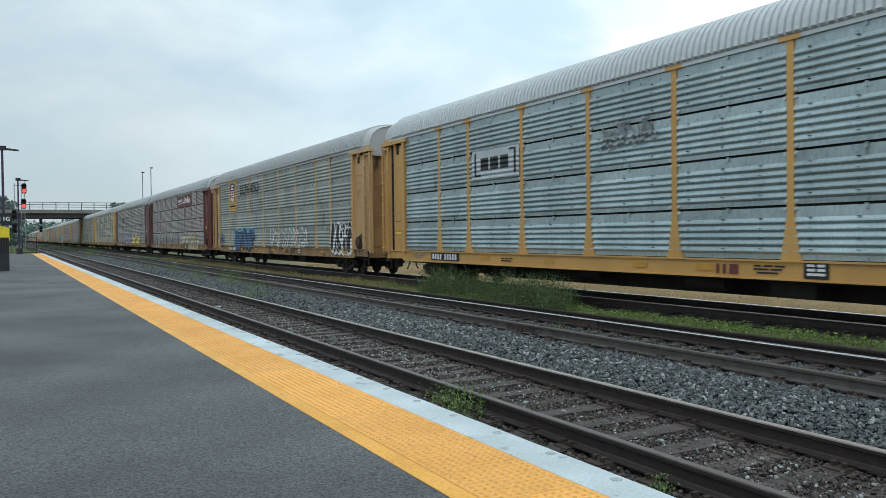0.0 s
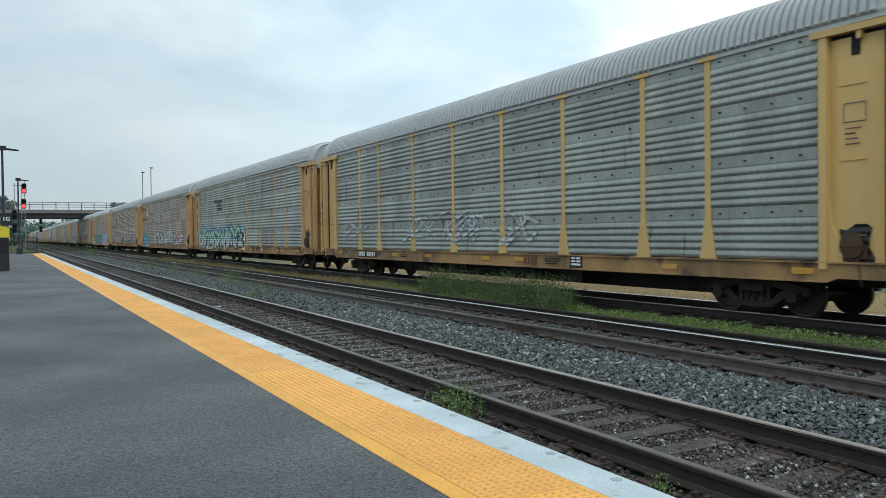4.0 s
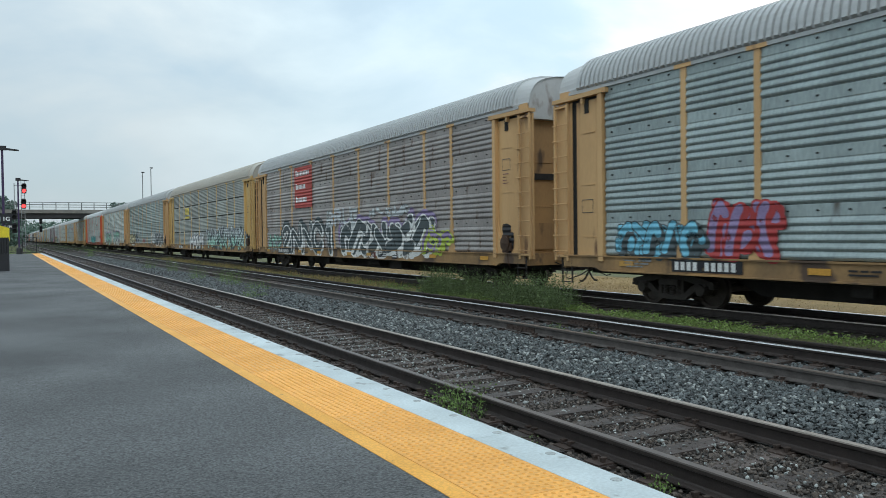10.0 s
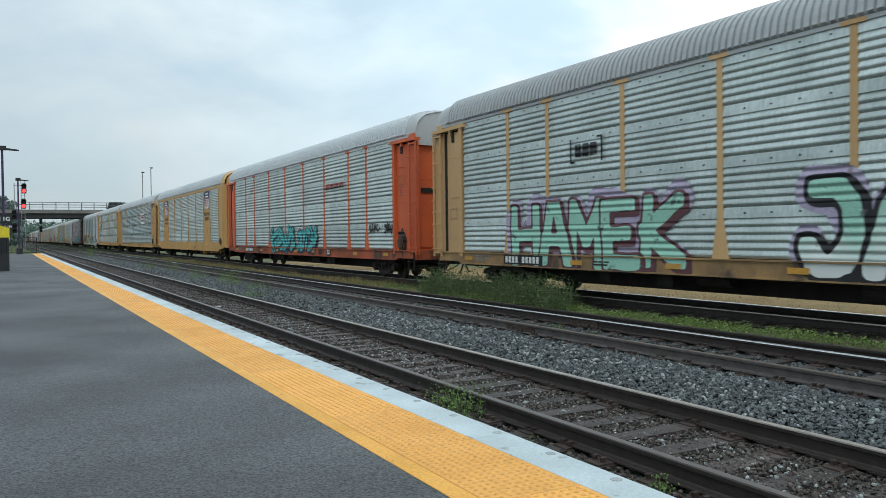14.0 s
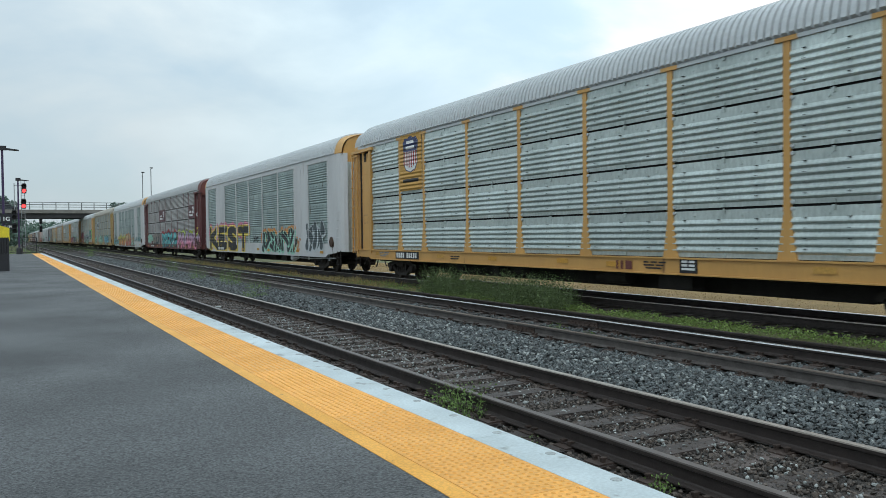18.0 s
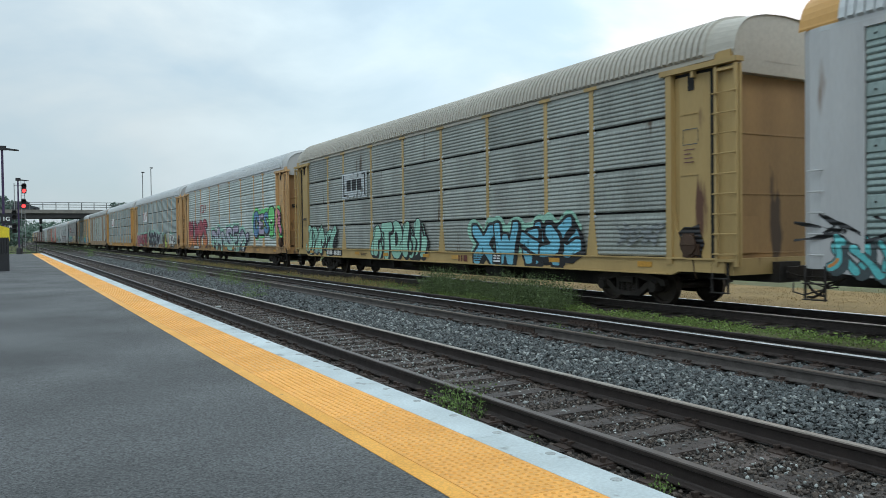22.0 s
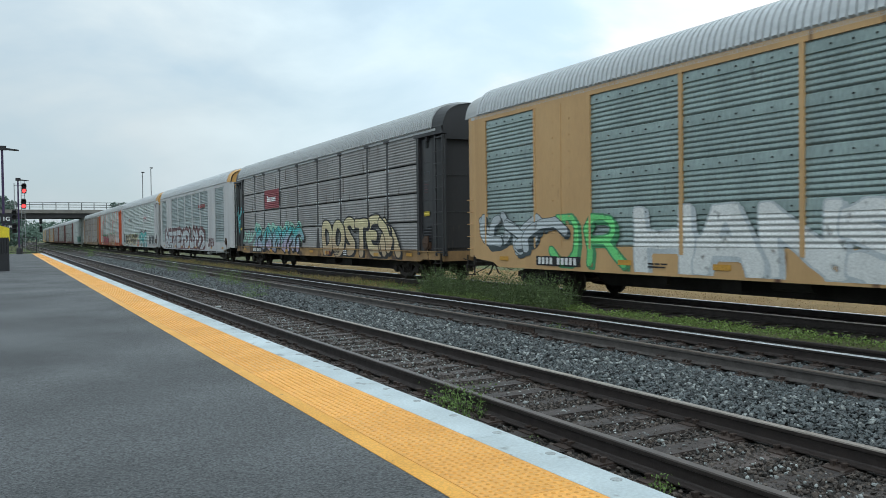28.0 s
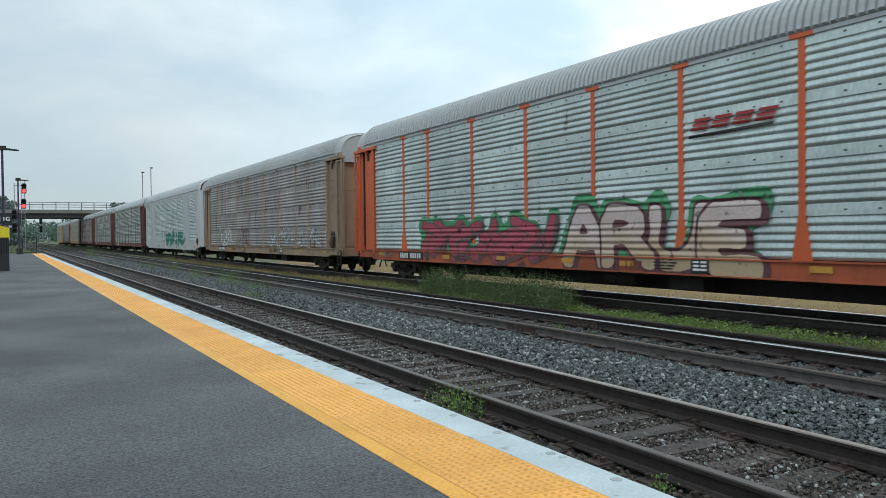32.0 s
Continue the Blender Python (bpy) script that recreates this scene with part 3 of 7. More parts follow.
def roof_mesh(mat, cap):
    def build():
        gg = Geo()
        pitch, e = 0.172, 12.85
        rings, out = [], []
        for k, (x, z) in enumerate(ROOF_PROFILE):
            a, b = ROOF_PROFILE[max(k - 1, 0)], ROOF_PROFILE[min(k + 1, len(ROOF_PROFILE) - 1)]
            d = math.hypot(b[0] - a[0], b[1] - a[1])
            out.append((-(b[1] - a[1]) / d, (b[0] - a[0]) / d) if 0 < k < len(ROOF_PROFILE) - 1 else (0.0, 0.0))
        for i in range(int(2 * e / pitch)):
            for dy, up in ((0.0, 0.0), (0.010, 0.05), (0.122, 0.05), (0.132, 0.0)):
                rings.append([(x + n[0] * up, -e + i * pitch + dy, z + n[1] * up) for (x, z), n in zip(ROOF_PROFILE, out)])
        for s, arr in ((-1, rings[0]), (1, rings[-1])):
            tip = [(x * 0.965, s * (e + 0.72), 5.32 + (z - 5.32) * 0.90) for x, _, z in arr]
            if s < 0:
                rings = [tip] + rings
            else:
                rings = rings + [tip]
        k = len(ROOF_PROFILE)
        v = [p for ring in rings for p in ring]
        gg.add(v, [(i * k + j, i * k + j + 1, (i + 1) * k + j + 1, (i + 1) * k + j) for i in range(len(rings) - 1) for j in range(k - 1)])
        for j in range(k - 1):
            gg.m[j] = gg.m[-1 - j] = 1
        gg.box(-1.56, -1.50, -13.1, 13.1, 5.23, 5.31)
        gg.box(1.50, 1.56, -13.1, 13.1, 5.23, 5.31)
        return gg.mesh("roof", [mat, cap])
    return cached(("roof", mat, cap), build)


def end_wall_mesh(mat):
    """The end doors, plain plate with low seams. Front face at y = 0, looking along -y."""
    def build():
        gg = Geo()
        face = [(0.08, 0.98), (0.0, 0.98)]
        for z in (1.22, 2.45, 3.7):
            face += [(0.0, z), (-0.014, z + 0.004), (-0.014, z + 0.03), (0.0, z + 0.034)]
        gg.prism(face + [(0.0, 4.92), (0.08, 4.92)], 0, -1.40, 1.40)
        return gg.mesh("end_wall", [mat])
    return cached(("end", mat), build)


def gable_mesh(mat):
    def build():
        gg = Geo()
        gg.prism([(x * 0.958, 5.31 + (z - 5.32) * 0.925) for x, z in ROOF_PROFILE][::-1] + [(-1.40, 4.925), (1.40, 4.925)], 1, -0.17, 0.08)
        gg.box(-0.5, 0.5, -0.176, -0.168, 5.2, 5.215)
        return gg.mesh("gable", [mat])
    return cached(("gable", mat), build)


def hatch_mesh(mat):
    def build():
        gg = Geo()
        gg.prism([(-1.30, 1.25), (-1.06, 1.25), (-0.62, 1.25), (-0.62, 2.0), (-1.30, 2.0)], 1, -0.05, -0.001)
        return gg.mesh("hatch", [mat])
    return cached(("hatch", mat), build)


def door_mesh(mat):
    """The folded end door at a corner of the side, with its jamb and header bracket."""
    def build():
        gg = Geo()
        arc = [(-1.47, 11.92), (-1.50, 12.1), (-1.505, 12.45), (-1.49, 12.75), (-1.44, 12.98), (-1.38, 13.04), (-1.36, 12.98), (-1.40, 12.5), (-1.40, 11.92)]
        gg.prism([(x, yy) for x, yy in arc], 2, 1.12, 5.02)
        gg.box(-1.60, -1.46, 11.78, 11.94, 1.0, 5.1)
        for z in (1.6, 2.9, 4.2):
            gg.box(-1.52, -1.49, 12.15, 12.62, z, z + 0.012)
        # two near-black boxes: shade of the top notch and ladder gap, as colour
        gg.box(-1.525, -1.45, 12.36, 12.52, 4.70, 5.04, 1)
        gg.box(-1.47, -1.42, 13.03, 13.055, 1.1, 5.04, 1)
        gg.prism([(11.94, 1.12), (12.28, 1.12), (12.02, 1.75), (11.94, 2.3)], 0, -1.545, -1.49)
        return gg.mesh("corner_door", [mat, "black_and_shade"])
    return cached(("door", mat), build)


def header_mesh(mat):
    def build():
        gg = Geo()
        gg.prism([(11.62, 5.10), (13.72, 5.08), (13.72, 5.18), (11.62, 5.22)], 0, -1.625, -1.40)
        gg.box(-1.60, -1.5, 12.5, 12.58, 4.95, 5.1)
        gg.box(-1.53, -1.42, 11.7, 13.5, 5.1, 5.36)
        return gg.mesh("header", [mat])
    return cached(("header", mat), build)


def ladder_mesh(mat, z0, z1):
    def build():
        gg = Geo()
        for yy in (13.16, 13.66):
            gg.box(-1.60, -1.55, yy - 0.035, yy + 0.035, z0, z1)
        gg.box(-1.49, -1.44, 13.06, 13.70, z0, z1)
        n = int((z1 - z0) / 0.41)
        for i in range(n):
            z = z0 + 0.25 + i * 0.41
            gg.tube([(-1.625, 13.10, z), (-1.625, 13.72, z)], 0.016, 5)
        for z in (z0 + 0.1, z1 - 0.1):
            gg.box(-1.60, -1.45, 13.16, 13.66, z, z + 0.05)
        return gg.mesh("ladder", [mat])
    return cached(("ladder", mat, z0, z1), build)


def sill_mesh(mat):
    def build():
        gg = Geo()
        poly = [(-13.35, 0.84), (-12.1, 0.84), (-11.9, SILL), (11.9, SILL), (12.1, 0.84), (13.35, 0.84), (13.35, DECK), (-13.35, DECK)]
        gg.prism(poly, 0, -1.56, -1.46)
        gg.prism(poly, 0, 1.46, 1.56)
        gg.box(-1.60, -1.46, -13.3, 13.3, DECK - 0.035, DECK)
        gg.box(-1.60, -1.46, -11.8, 11.8, SILL, SILL + 0.03)
        for s in (-1, 1):
            gg.box(-1.5, 1.5, s * 13.42 - 0.1, s * 13.42 + 0.1, 0.80, 1.14)
        return gg.mesh("side_sill", [mat])
    return cached(("sill", mat), build)


def under_mesh():
    def build():
        gg = Geo()
        gg.box(-1.455, 1.455, -13.3, 13.3, DECK - 0.09, DECK - 0.01)
        gg.box(-0.33, 0.33, -13.7, 13.7, 0.62, 1.05)
        gg.prism([(-8.9, 0.63), (-8.2, 0.31), (8.2, 0.31), (8.9, 0.63)], 0, -0.32, 0.32)
        gg.box(-1.15, -0.75, -4.6, -3.6, 0.42, 0.86)
        gg.box(-1.2, -1.1, 5.2, 5.6, 0.5, 0.8)
        for yy in (-7.4, -2.9, 4.4, 7.9):
            gg.box(-1.22, -1.18, yy - 0.03, yy + 0.03, 0.70, 1.06)
        for yy in np.arange(-12, 12.1, 1.5):
            gg.box(-1.45, 1.45, yy - 0.05, yy + 0.05, 0.78, 1.06)
        gg.tube([(-0.9, -2.4, 0.62), (-0.9, -1.3, 0.62)], 0.2, 12)
        gg.tube([(-0.95, 1.6, 0.66), (-0.95, 2.5, 0.66)], 0.16, 12)
        gg.box(-1.1, -0.8, 3.2, 3.7, 0.45, 0.9)
        gg.tube([(-1.2, -8.4, 0.72), (-1.2, 8.4, 0.72)], 0.02, 5)
        return gg.mesh("underframe", ["underframe"])
    return cached("under", build)


def far_side_mesh(mat):
    def build():
        gg = Geo()
        gg.box(1.44, 1.50, -13.2, 13.2, DECK, EAVE)
        for yy in (-11.8, -9.2, -7.3, -4.35, -1.45, 1.45, 4.35, 7.3, 9.2, 11.8):
            gg.box(1.50, 1.59, yy - 0.08, yy + 0.08, DECK, EAVE)
        for z in np.arange(1.4, 5.2, 0.19):
            gg.box(1.50, 1.53, -11.8, 11.8, z, z + 0.07)
        return gg.mesh("far_wall", [mat])
    return cached(("far", mat), build)


def shade_backing_mesh():
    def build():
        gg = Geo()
        # added sheets behind the panels, coloured as the shade inside the wagon
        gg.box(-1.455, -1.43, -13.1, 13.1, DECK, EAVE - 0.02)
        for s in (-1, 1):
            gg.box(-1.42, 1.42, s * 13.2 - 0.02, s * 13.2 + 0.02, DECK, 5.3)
        return gg.mesh("inner_wall", ["black_and_shade"])
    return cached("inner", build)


def frame_mesh():
    """A three-piece bogie: cast side frames with open windows, springs, bolster and bearing caps."""
    def build():
        gg = Geo()
        for x in (-1.06, 1.06):
            a, b = x - 0.07, x + 0.07
            for s in (-1, 1):
                gg.prism([(s * y, z) for y, z in ((0.0, 0.76), (0.38, 0.76), (0.95, 0.66), (1.22, 0.60), (1.26, 0.46), (1.12, 0.44), (1.08, 0.52), (0.72, 0.54), (0.34, 0.62), (0.0, 0.62))], 0, a, b)
                gg.prism([(s * y, z) for y, z in ((0.70, 0.54), (0.78, 0.44), (0.42, 0.19), (0.0, 0.17), (0.0, 0.27), (0.34, 0.29), (0.62, 0.50))], 0, a + 0.004, b - 0.004)
                gg.prism([(s * y, z) for y, z in ((0.29, 0.63), (0.38, 0.62), (0.38, 0.28), (0.29, 0.28))], 0, a + 0.006, b - 0.006)
                gg.prism([(s * y, z) for y, z in ((0.68, 0.54), (0.80, 0.53), (0.76, 0.36), (0.70, 0.40))], 0, a + 0.008, b - 0.008)
                gg.lathe([(0.0, -0.13), (0.12, -0.13), (0.135, -0.10), (0.135, 0.12), (0.0, 0.12)], (x, s * 0.89, 0.42), 0, 12)
                gg.box(x - 0.10, x + 0.10, s * 0.89 - 0.15, s * 0.89 + 0.15, 0.50, 0.56)
            gg.box(x - 0.14, x + 0.14, -0.27, 0.27, 0.50, 0.63)
            for yy in (-0.19, 0.0, 0.19):
                prof = []
                for k in range(9):
                    prof.append((0.066 if k % 2 else 0.082, 0.28 + 0.22 * k / 8))
                gg.lathe(prof, (x, yy, 0), 2, 8)
        gg.box(-1.0, 1.0, -0.2, 0.2, 0.5, 0.78)
        for s in (-1, 1):
            gg.box(-0.9, 0.9, s * 0.40 - 0.05, s * 0.40 + 0.05, 0.34, 0.48)
        return gg.mesh("truck_frame", ["truck_steel"])
    return cached("truck", build)


def wheelset_mesh():
    def build():
        gg = Geo()
        for s in (-1, 1):
            gg.lathe([(0.0, s * 0.68), (0.12, s * 0.68), (0.14, s * 0.73), (0.33, s * 0.71), (0.36, s * 0.68), (0.45, s * 0.685), (0.445, s * 0.71),
                      (0.42, s * 0.722), (0.415, s * 0.815), (0.35, s * 0.815), (0.33, s * 0.77), (0.14, s * 0.78), (0.12, s * 0.84), (0.0, s * 0.84)], (0, 0, 0), 0, 24)
        gg.tube([(-1.1, 0, 0), (1.1, 0, 0)], 0.075, 8)
        return gg.mesh("wheelset", ["wheel_steel"])
    return cached("wheels", build)


def coupler_mesh():
    def build():
        gg = Geo()
        gg.box(-0.12, 0.12, 13.6, 14.05, 0.72, 0.95)
        gg.prism([(-0.2, 14.0), (0.16, 14.0), (0.2, 14.2), (0.06, 14.32), (-0.02, 14.24), (-0.1, 14.34), (-0.2, 14.26)], 2, 0.68, 0.98)
        gg.tube([(-0.55, 13.6, 0.78), (-0.95, 13.85, 0.80), (-1.25, 13.9, 0.86), (-1.42, 13.9, 0.92)], 0.018, 5)
        gg.tube([(-0.7, 13.2, 0.80), (-0.9, 13.5, 0.58), (-0.95, 13.9, 0.46), (-0.85, 14.2, 0.50), (-0.7, 14.3, 0.66)], 0.016, 5)
        return gg.mesh("coupler", ["truck_steel"])
    return cached("coupler", build)


def hose_mesh():
    def build():
        gg = Geo()
        gg.tube([(-0.38, 13.6, 0.72), (-0.40, 13.75, 0.66), (-0.36, 13.95, 0.45), (-0.3, 14.15, 0.36), (-0.25, 14.3, 0.36)], 0.028, 6)
        return gg.mesh("air_hose", ["underframe"])
    return cached("hose", build)


def brake_mesh(mat):
    def build():
        gg = Geo()
        gg.lathe([(0.0, 0), (0.05, 0.03), (0.2, 0.04), (0.22, 0.02), (0.22, -0.01), (0.0, -0.03)], (-1.60, 12.4, 1.42), 0, 14)
        gg.box(-1.56, -1.49, 12.22, 12.5, 1.15, 1.66)
        gg.box(-1.57, -1.49, 12.48, 12.66, 1.2, 1.44)
        gg.tube([(-1.62, 12.22, 1.42), (-1.62, 12.58, 1.42)], 0.02, 5)
        gg.tube([(-1.57, 12.5, 1.2), (-1.55, 12.55, 0.8), (-1.45, 12.5, 0.7)], 0.02, 5)
        return gg.mesh("hand_brake", [mat])
    return cached(("brake", mat), build)


def step_mesh(mat):
    def build():
        gg = Geo()
        for yy in (13.02, 13.42):
            gg.box(-1.56, -1.53, yy - 0.02, yy + 0.02, 0.42, 1.05)
        for z in (0.43, 0.72):
            gg.box(-1.62, -1.50, 13.0, 13.44, z, z + 0.02)
        return gg.mesh("step", [mat])
    return cached(("step", mat), build)


def c_frame_mesh(mat):
    """The flush side of the newer carriers: top rail, sill, broad flat plates and thin posts."""
    def build():
        gg = Geo()
        x0, x1 = -1.56, -1.46
        gg.box(x0, x1, -12.9, 12.9, 5.12, EAVE - 0.0)
        gg.prism([(-12.9, 0.95), (-11.9, 0.86), (-11.6, SILL - 0.04), (11.6, SILL - 0.04), (11.9, 0.86), (12.9, 0.95), (12.9, 1.36), (-12.9, 1.36)], 0, x0 - 0.004, x1)
        for a, b in ((-12.9, -11.95), (-9.25, -7.2), (7.45, 9.75), (12.3, 12.9)):
            gg.box(x0 + 0.002, x1, a, b, 1.36, 5.12)
        for p in (-4.4, -1.45, 1.45, 4.4):
            gg.box(x0 - 0.02, x1, p - 0.05, p + 0.05, 1.2, 5.14)
        for p in (-11.95, -9.27, -7.18, 7.43, 9.77, 12.3):
            gg.box(x0 - 0.02, x1, p - 0.035, p + 0.035, 1.3, 5.14)
        for p in (-8.25, 8.6):
            gg.box(x0 - 0.012, x0, p - 0.012, p + 0.012, 1.3, 5.1)
            for z in np.arange(1.7, 5.0, 0.42):
                for s in (-0.35, 0.35):
                    gg.box(x0 - 0.014, x0, p + s - 0.02, p + s + 0.02, z, z + 0.04)
        gg.box(1.46, 1.56, -12.9, 12.9, SILL, EAVE)
        gg.tube([(-1.38, -12.4, 0.70), (-1.38, -9.0, 0.62), (-1.38, -6.5, 0.62)], 0.025, 6)
        gg.lathe([(0.0, -0.2), (0.13, -0.18), (0.15, 0.0), (0.13, 0.25), (0.0, 0.3)], (-1.3, -6.3, 0.58), 1, 12)
        for p in (-11.6, -8.8, -7.2):
            gg.box(-1.42, -1.36, p - 0.03, p + 0.03, 0.55, 0.9)
        return gg.mesh("side_frame", [mat])
    return cached(("cframe", mat), build)


def c_corner_mesh(mat):
    def build():
        gg = Geo()
        arc = [(-1.56, 12.9), (-1.555, 13.1), (-1.50, 13.35), (-1.40, 13.52), (-1.25, 13.62), (-1.2, 13.5), (-1.3, 13.4), (-1.42, 13.1), (-1.46, 12.9)]
        gg.prism(arc, 2, 1.0, 5.32)
        for i in range(5):
            gg.tube([(-1.60, 13.02, 1.25 + i * 0.38), (-1.60, 13.32, 1.25 + i * 0.38)], 0.016, 5)
        return gg.mesh("corner_post", [mat])
    return cached(("ccorner", mat), build)


def c_end_mesh(mat, top):
    def build():
        gg = Geo()
        wave = [(-1.28 + 2.56 * k / 48, -0.05 - 0.09 * abs(math.sin(k * math.pi / 8))) for k in range(49)]
        gg.prism(wave + [(1.28, 0.04), (-1.28, 0.04)], 2, 0.98, 4.95, 0)
        gg.prism([(x * 0.9, z - 0.05) for x, z in ROOF_PROFILE][::-1] + [(-1.38, 4.95), (1.38, 4.95)], 1, -0.04, 0.04, 1)
        return gg.mesh("end_door", [mat, top])
    return cached(("cend", mat, top), build)


def decal(car, name, shape, y, z, w, h, colour, lift=0.0, label="", worn=0.62, flat=False):
    """A painted patch on the side that faces the platform; shape is a list of polygons in the unit square, x to the reader's right."""
    gg = Geo()
    x = -1.558 - lift
    seen = {}
    for poly in shape:
        idx = []
        for px, py in poly:
            co = (x, round(y - (px - 0.5) * w, 4), round(max(SILL + 0.02, z + py * h), 4))
            if co not in seen:
                seen[co] = len(gg.v)
                gg.v.append(co)
            if seen[co] not in idx:
                idx.append(seen[co])
        if len(idx) > 2:
            gg.f.append(tuple(idx))
            gg.m.append(0)
    return piece(name, gg.mesh(name, [paint(colour, COLOURS[colour], worn, kind="" if flat else side_kind(car))]), car, label)


COLOURS = {"white": (222, 224, 222), "black": (34, 34, 38), "red": (176, 52, 52), "pink": (214, 120, 150), "cyan": (92, 196, 200), "teal": (52, 140, 142),
           "blue": (64, 104, 150), "purple": (140, 122, 168), "lilac": (176, 164, 192), "green": (70, 150, 96), "lime": (176, 196, 60), "yellow": (228, 200, 60),
           "cream": (214, 200, 150), "orange": (222, 140, 62), "maroon": (98, 56, 62), "silver": (188, 196, 200), "grey": (130, 136, 138), "signred": (186, 62, 54), "signplum": (150, 58, 66),
           "signbrown": (112, 56, 50), "ochre": (204, 152, 62), "navy": (52, 62, 108), "tan": (178, 152, 118), "signwhite": (228, 230, 230), "mint": (150, 206, 184), "amber": (206, 148, 44), "neon": (112, 222, 122), "sky": (86, 136, 186),
           "ink": (44, 46, 66), "slate": (70, 82, 86), "aqua": (70, 186, 184), "rose": (178, 66, 84), "azure": (110, 190, 220), "taupe": (150, 138, 128), "brick": (112, 74, 76), "petal": (208, 188, 184)}
RECT = [[(0, 0), (1, 0), (1, 1), (0, 1)]]


def bars(rows, gap=0.35, cell=0.0):
    """Plain bars in place of small lettering: rows of (start, end) runs from top to bottom, cut into blocks of width cell."""
    out, n = [], len(rows)
    for i, row in enumerate(rows):
        z1 = 1 - i / n
        z0 = z1 - (1 - gap) / n
        for a, b in row:
            k = max(1, round((b - a) / cell)) if cell else 1
            d = (b - a) / k
            for j in range(k):
                a1, b1 = a + j * d, a + (j + (0.8 if cell else 1.0)) * d
                out.append([(a1, z0), (b1, z0), (b1, z1), (a1, z1)])
    return out


def blob(rng, cx, cy, rx, ry, n=14, rough=0.16):
    pts = []
    for i in range(n):
        a = 2 * math.pi * i / n
        c, s = math.cos(a), math.sin(a)
        e = 0.62
        k = 1 + rng.uniform(-rough, rough)
        pts.append((cx + rx * k * math.copysign(abs(c) ** e, c), cy + ry * k * math.copysign(abs(s) ** e, s)))
    return pts


def stroke(path, w):
    """A ribbon along a path of (x, y) points, as quads that share their corners."""
    sides, n = [], len(path)
    for k, (x, y) in enumerate(path):
        (ax, ay), (bx, by) = path[max(k - 1, 0)], path[min(k + 1, n - 1)]
        dx, dy = bx - ax, by - ay
        d = math.hypot(dx, dy) or 1
        ox, oy = -dy / d * w / 2, dx / d * w / 2
        e = w * 0.3 * ((k == n - 1) - (k == 0)) / d
        x, y = x + dx * e, y + dy * e
        sides.append(((x + ox, y + oy), (x - ox, y - oy)))
    return [[a[0], a[1], b[1], b[0]] for a, b in zip(sides, sides[1:])]


def bend(a, c, b, n=7):
    """Points on a curve from a to b, drawn towards c."""
    return [((1 - t) ** 2 * a[0] + 2 * t * (1 - t) * c[0] + t * t * b[0], (1 - t) ** 2 * a[1] + 2 * t * (1 - t) * c[1] + t * t * b[1]) for t in (k / n for k in range(n + 1))]


def swash(rng):
    """Three to five crossing bent strokes that spell nothing: the abstract shapes of wild sprayed work."""
    u = rng.uniform
    out = []
    for k in range(rng.choice((4, 5, 5))):
        up = k % 2 == 0
        a = (u(-0.2, 0.7), u(0.0, 0.2) if up else u(0.6, 1.0))
        b = (a[0] + u(0.2, 0.8), u(0.7, 1.0) if up else u(0.0, 0.4))
        path = bend(a, (u(-0.3, 1.3), u(0.1, 0.9)), b, 5)
        if rng.random() < 0.5:
            path.append((b[0] + u(0.1, 0.4), b[1] + u(-0.35, -0.1) * (1 if up else -1)))
        out.append(path)
    return out


# letters as single-line strokes on a grid of 0 to 8, for sprayed work that can be read
STROKES = {"A": "00 38 58 80;13 73", "B": "00 08 58 76 54 04;54 72 50 00", "C": "76 58 28 06 02 20 50 72", "D": "00 08 48 76 72 40 00", "E": "70 00 08 78;04 54",
           "F": "00 08 78;04 54", "G": "76 58 28 06 02 20 50 72 74 44", "H": "00 08;80 88;04 84", "I": "40 48", "J": "28 78 72 50 20 02", "K": "00 08;78 04 80", "L": "08 00 70",
           "M": "00 08 43 88 80", "N": "00 08 80 88", "O": "40 20 02 06 28 58 86 82 50 40", "P": "00 08 58 76 54 04", "R": "00 08 58 76 54 04;44 80", "S": "77 58 28 07 06 25 53 72 71 50 20 01",
           "T": "08 88;48 40", "U": "08 02 20 60 82 88", "V": "08 40 88", "W": "08 20 45 60 88", "X": "08 80;00 88", "Y": "08 44 88;44 40", "Z": "08 88 00 80",
           "1": "26 48 40", "2": "06 28 58 76 00 80", "4": "60 68 02 82", "8": "44 26 48 66 44 12 40 72 44"}
GRAFF = 0


def rounded(path, times):
    """Corners cut off, again and again, ends kept."""
    for _ in range(times):
        if len(path) < 3:
            return path
        out = [path[0]]
        for (ax, ay), (bx, by) in zip(path, path[1:]):
            out += [(ax * 0.75 + bx * 0.25, ay * 0.75 + by * 0.25), (ax * 0.25 + bx * 0.75, ay * 0.25 + by * 0.75)]
        path = out + [path[-1]]
    return path


def reach(paths, us, vs, sharp=0.0):
    """Distance from each point of a grid to the nearest stroke; sharp squares off the strokes' ends."""
    seg = np.array([(*a, *b) for p in paths for a, b in zip(p, p[1:])])
    gu, gv = np.meshgrid(us, vs)
    px, py = gu[..., None] - seg[:, 0], gv[..., None] - seg[:, 1]
    dx, dy = seg[:, 2] - seg[:, 0], seg[:, 3] - seg[:, 1]
    t = np.clip((px * dx + py * dy) / np.maximum(dx * dx + dy * dy, 1e-9), 0, 1)
    ex, ey = np.abs(px - t * dx), np.abs(py - t * dy)
    return (sharp * np.maximum(ex, ey) + (1 - sharp) * np.sqrt(ex ** 2 + ey ** 2)).min(-1)


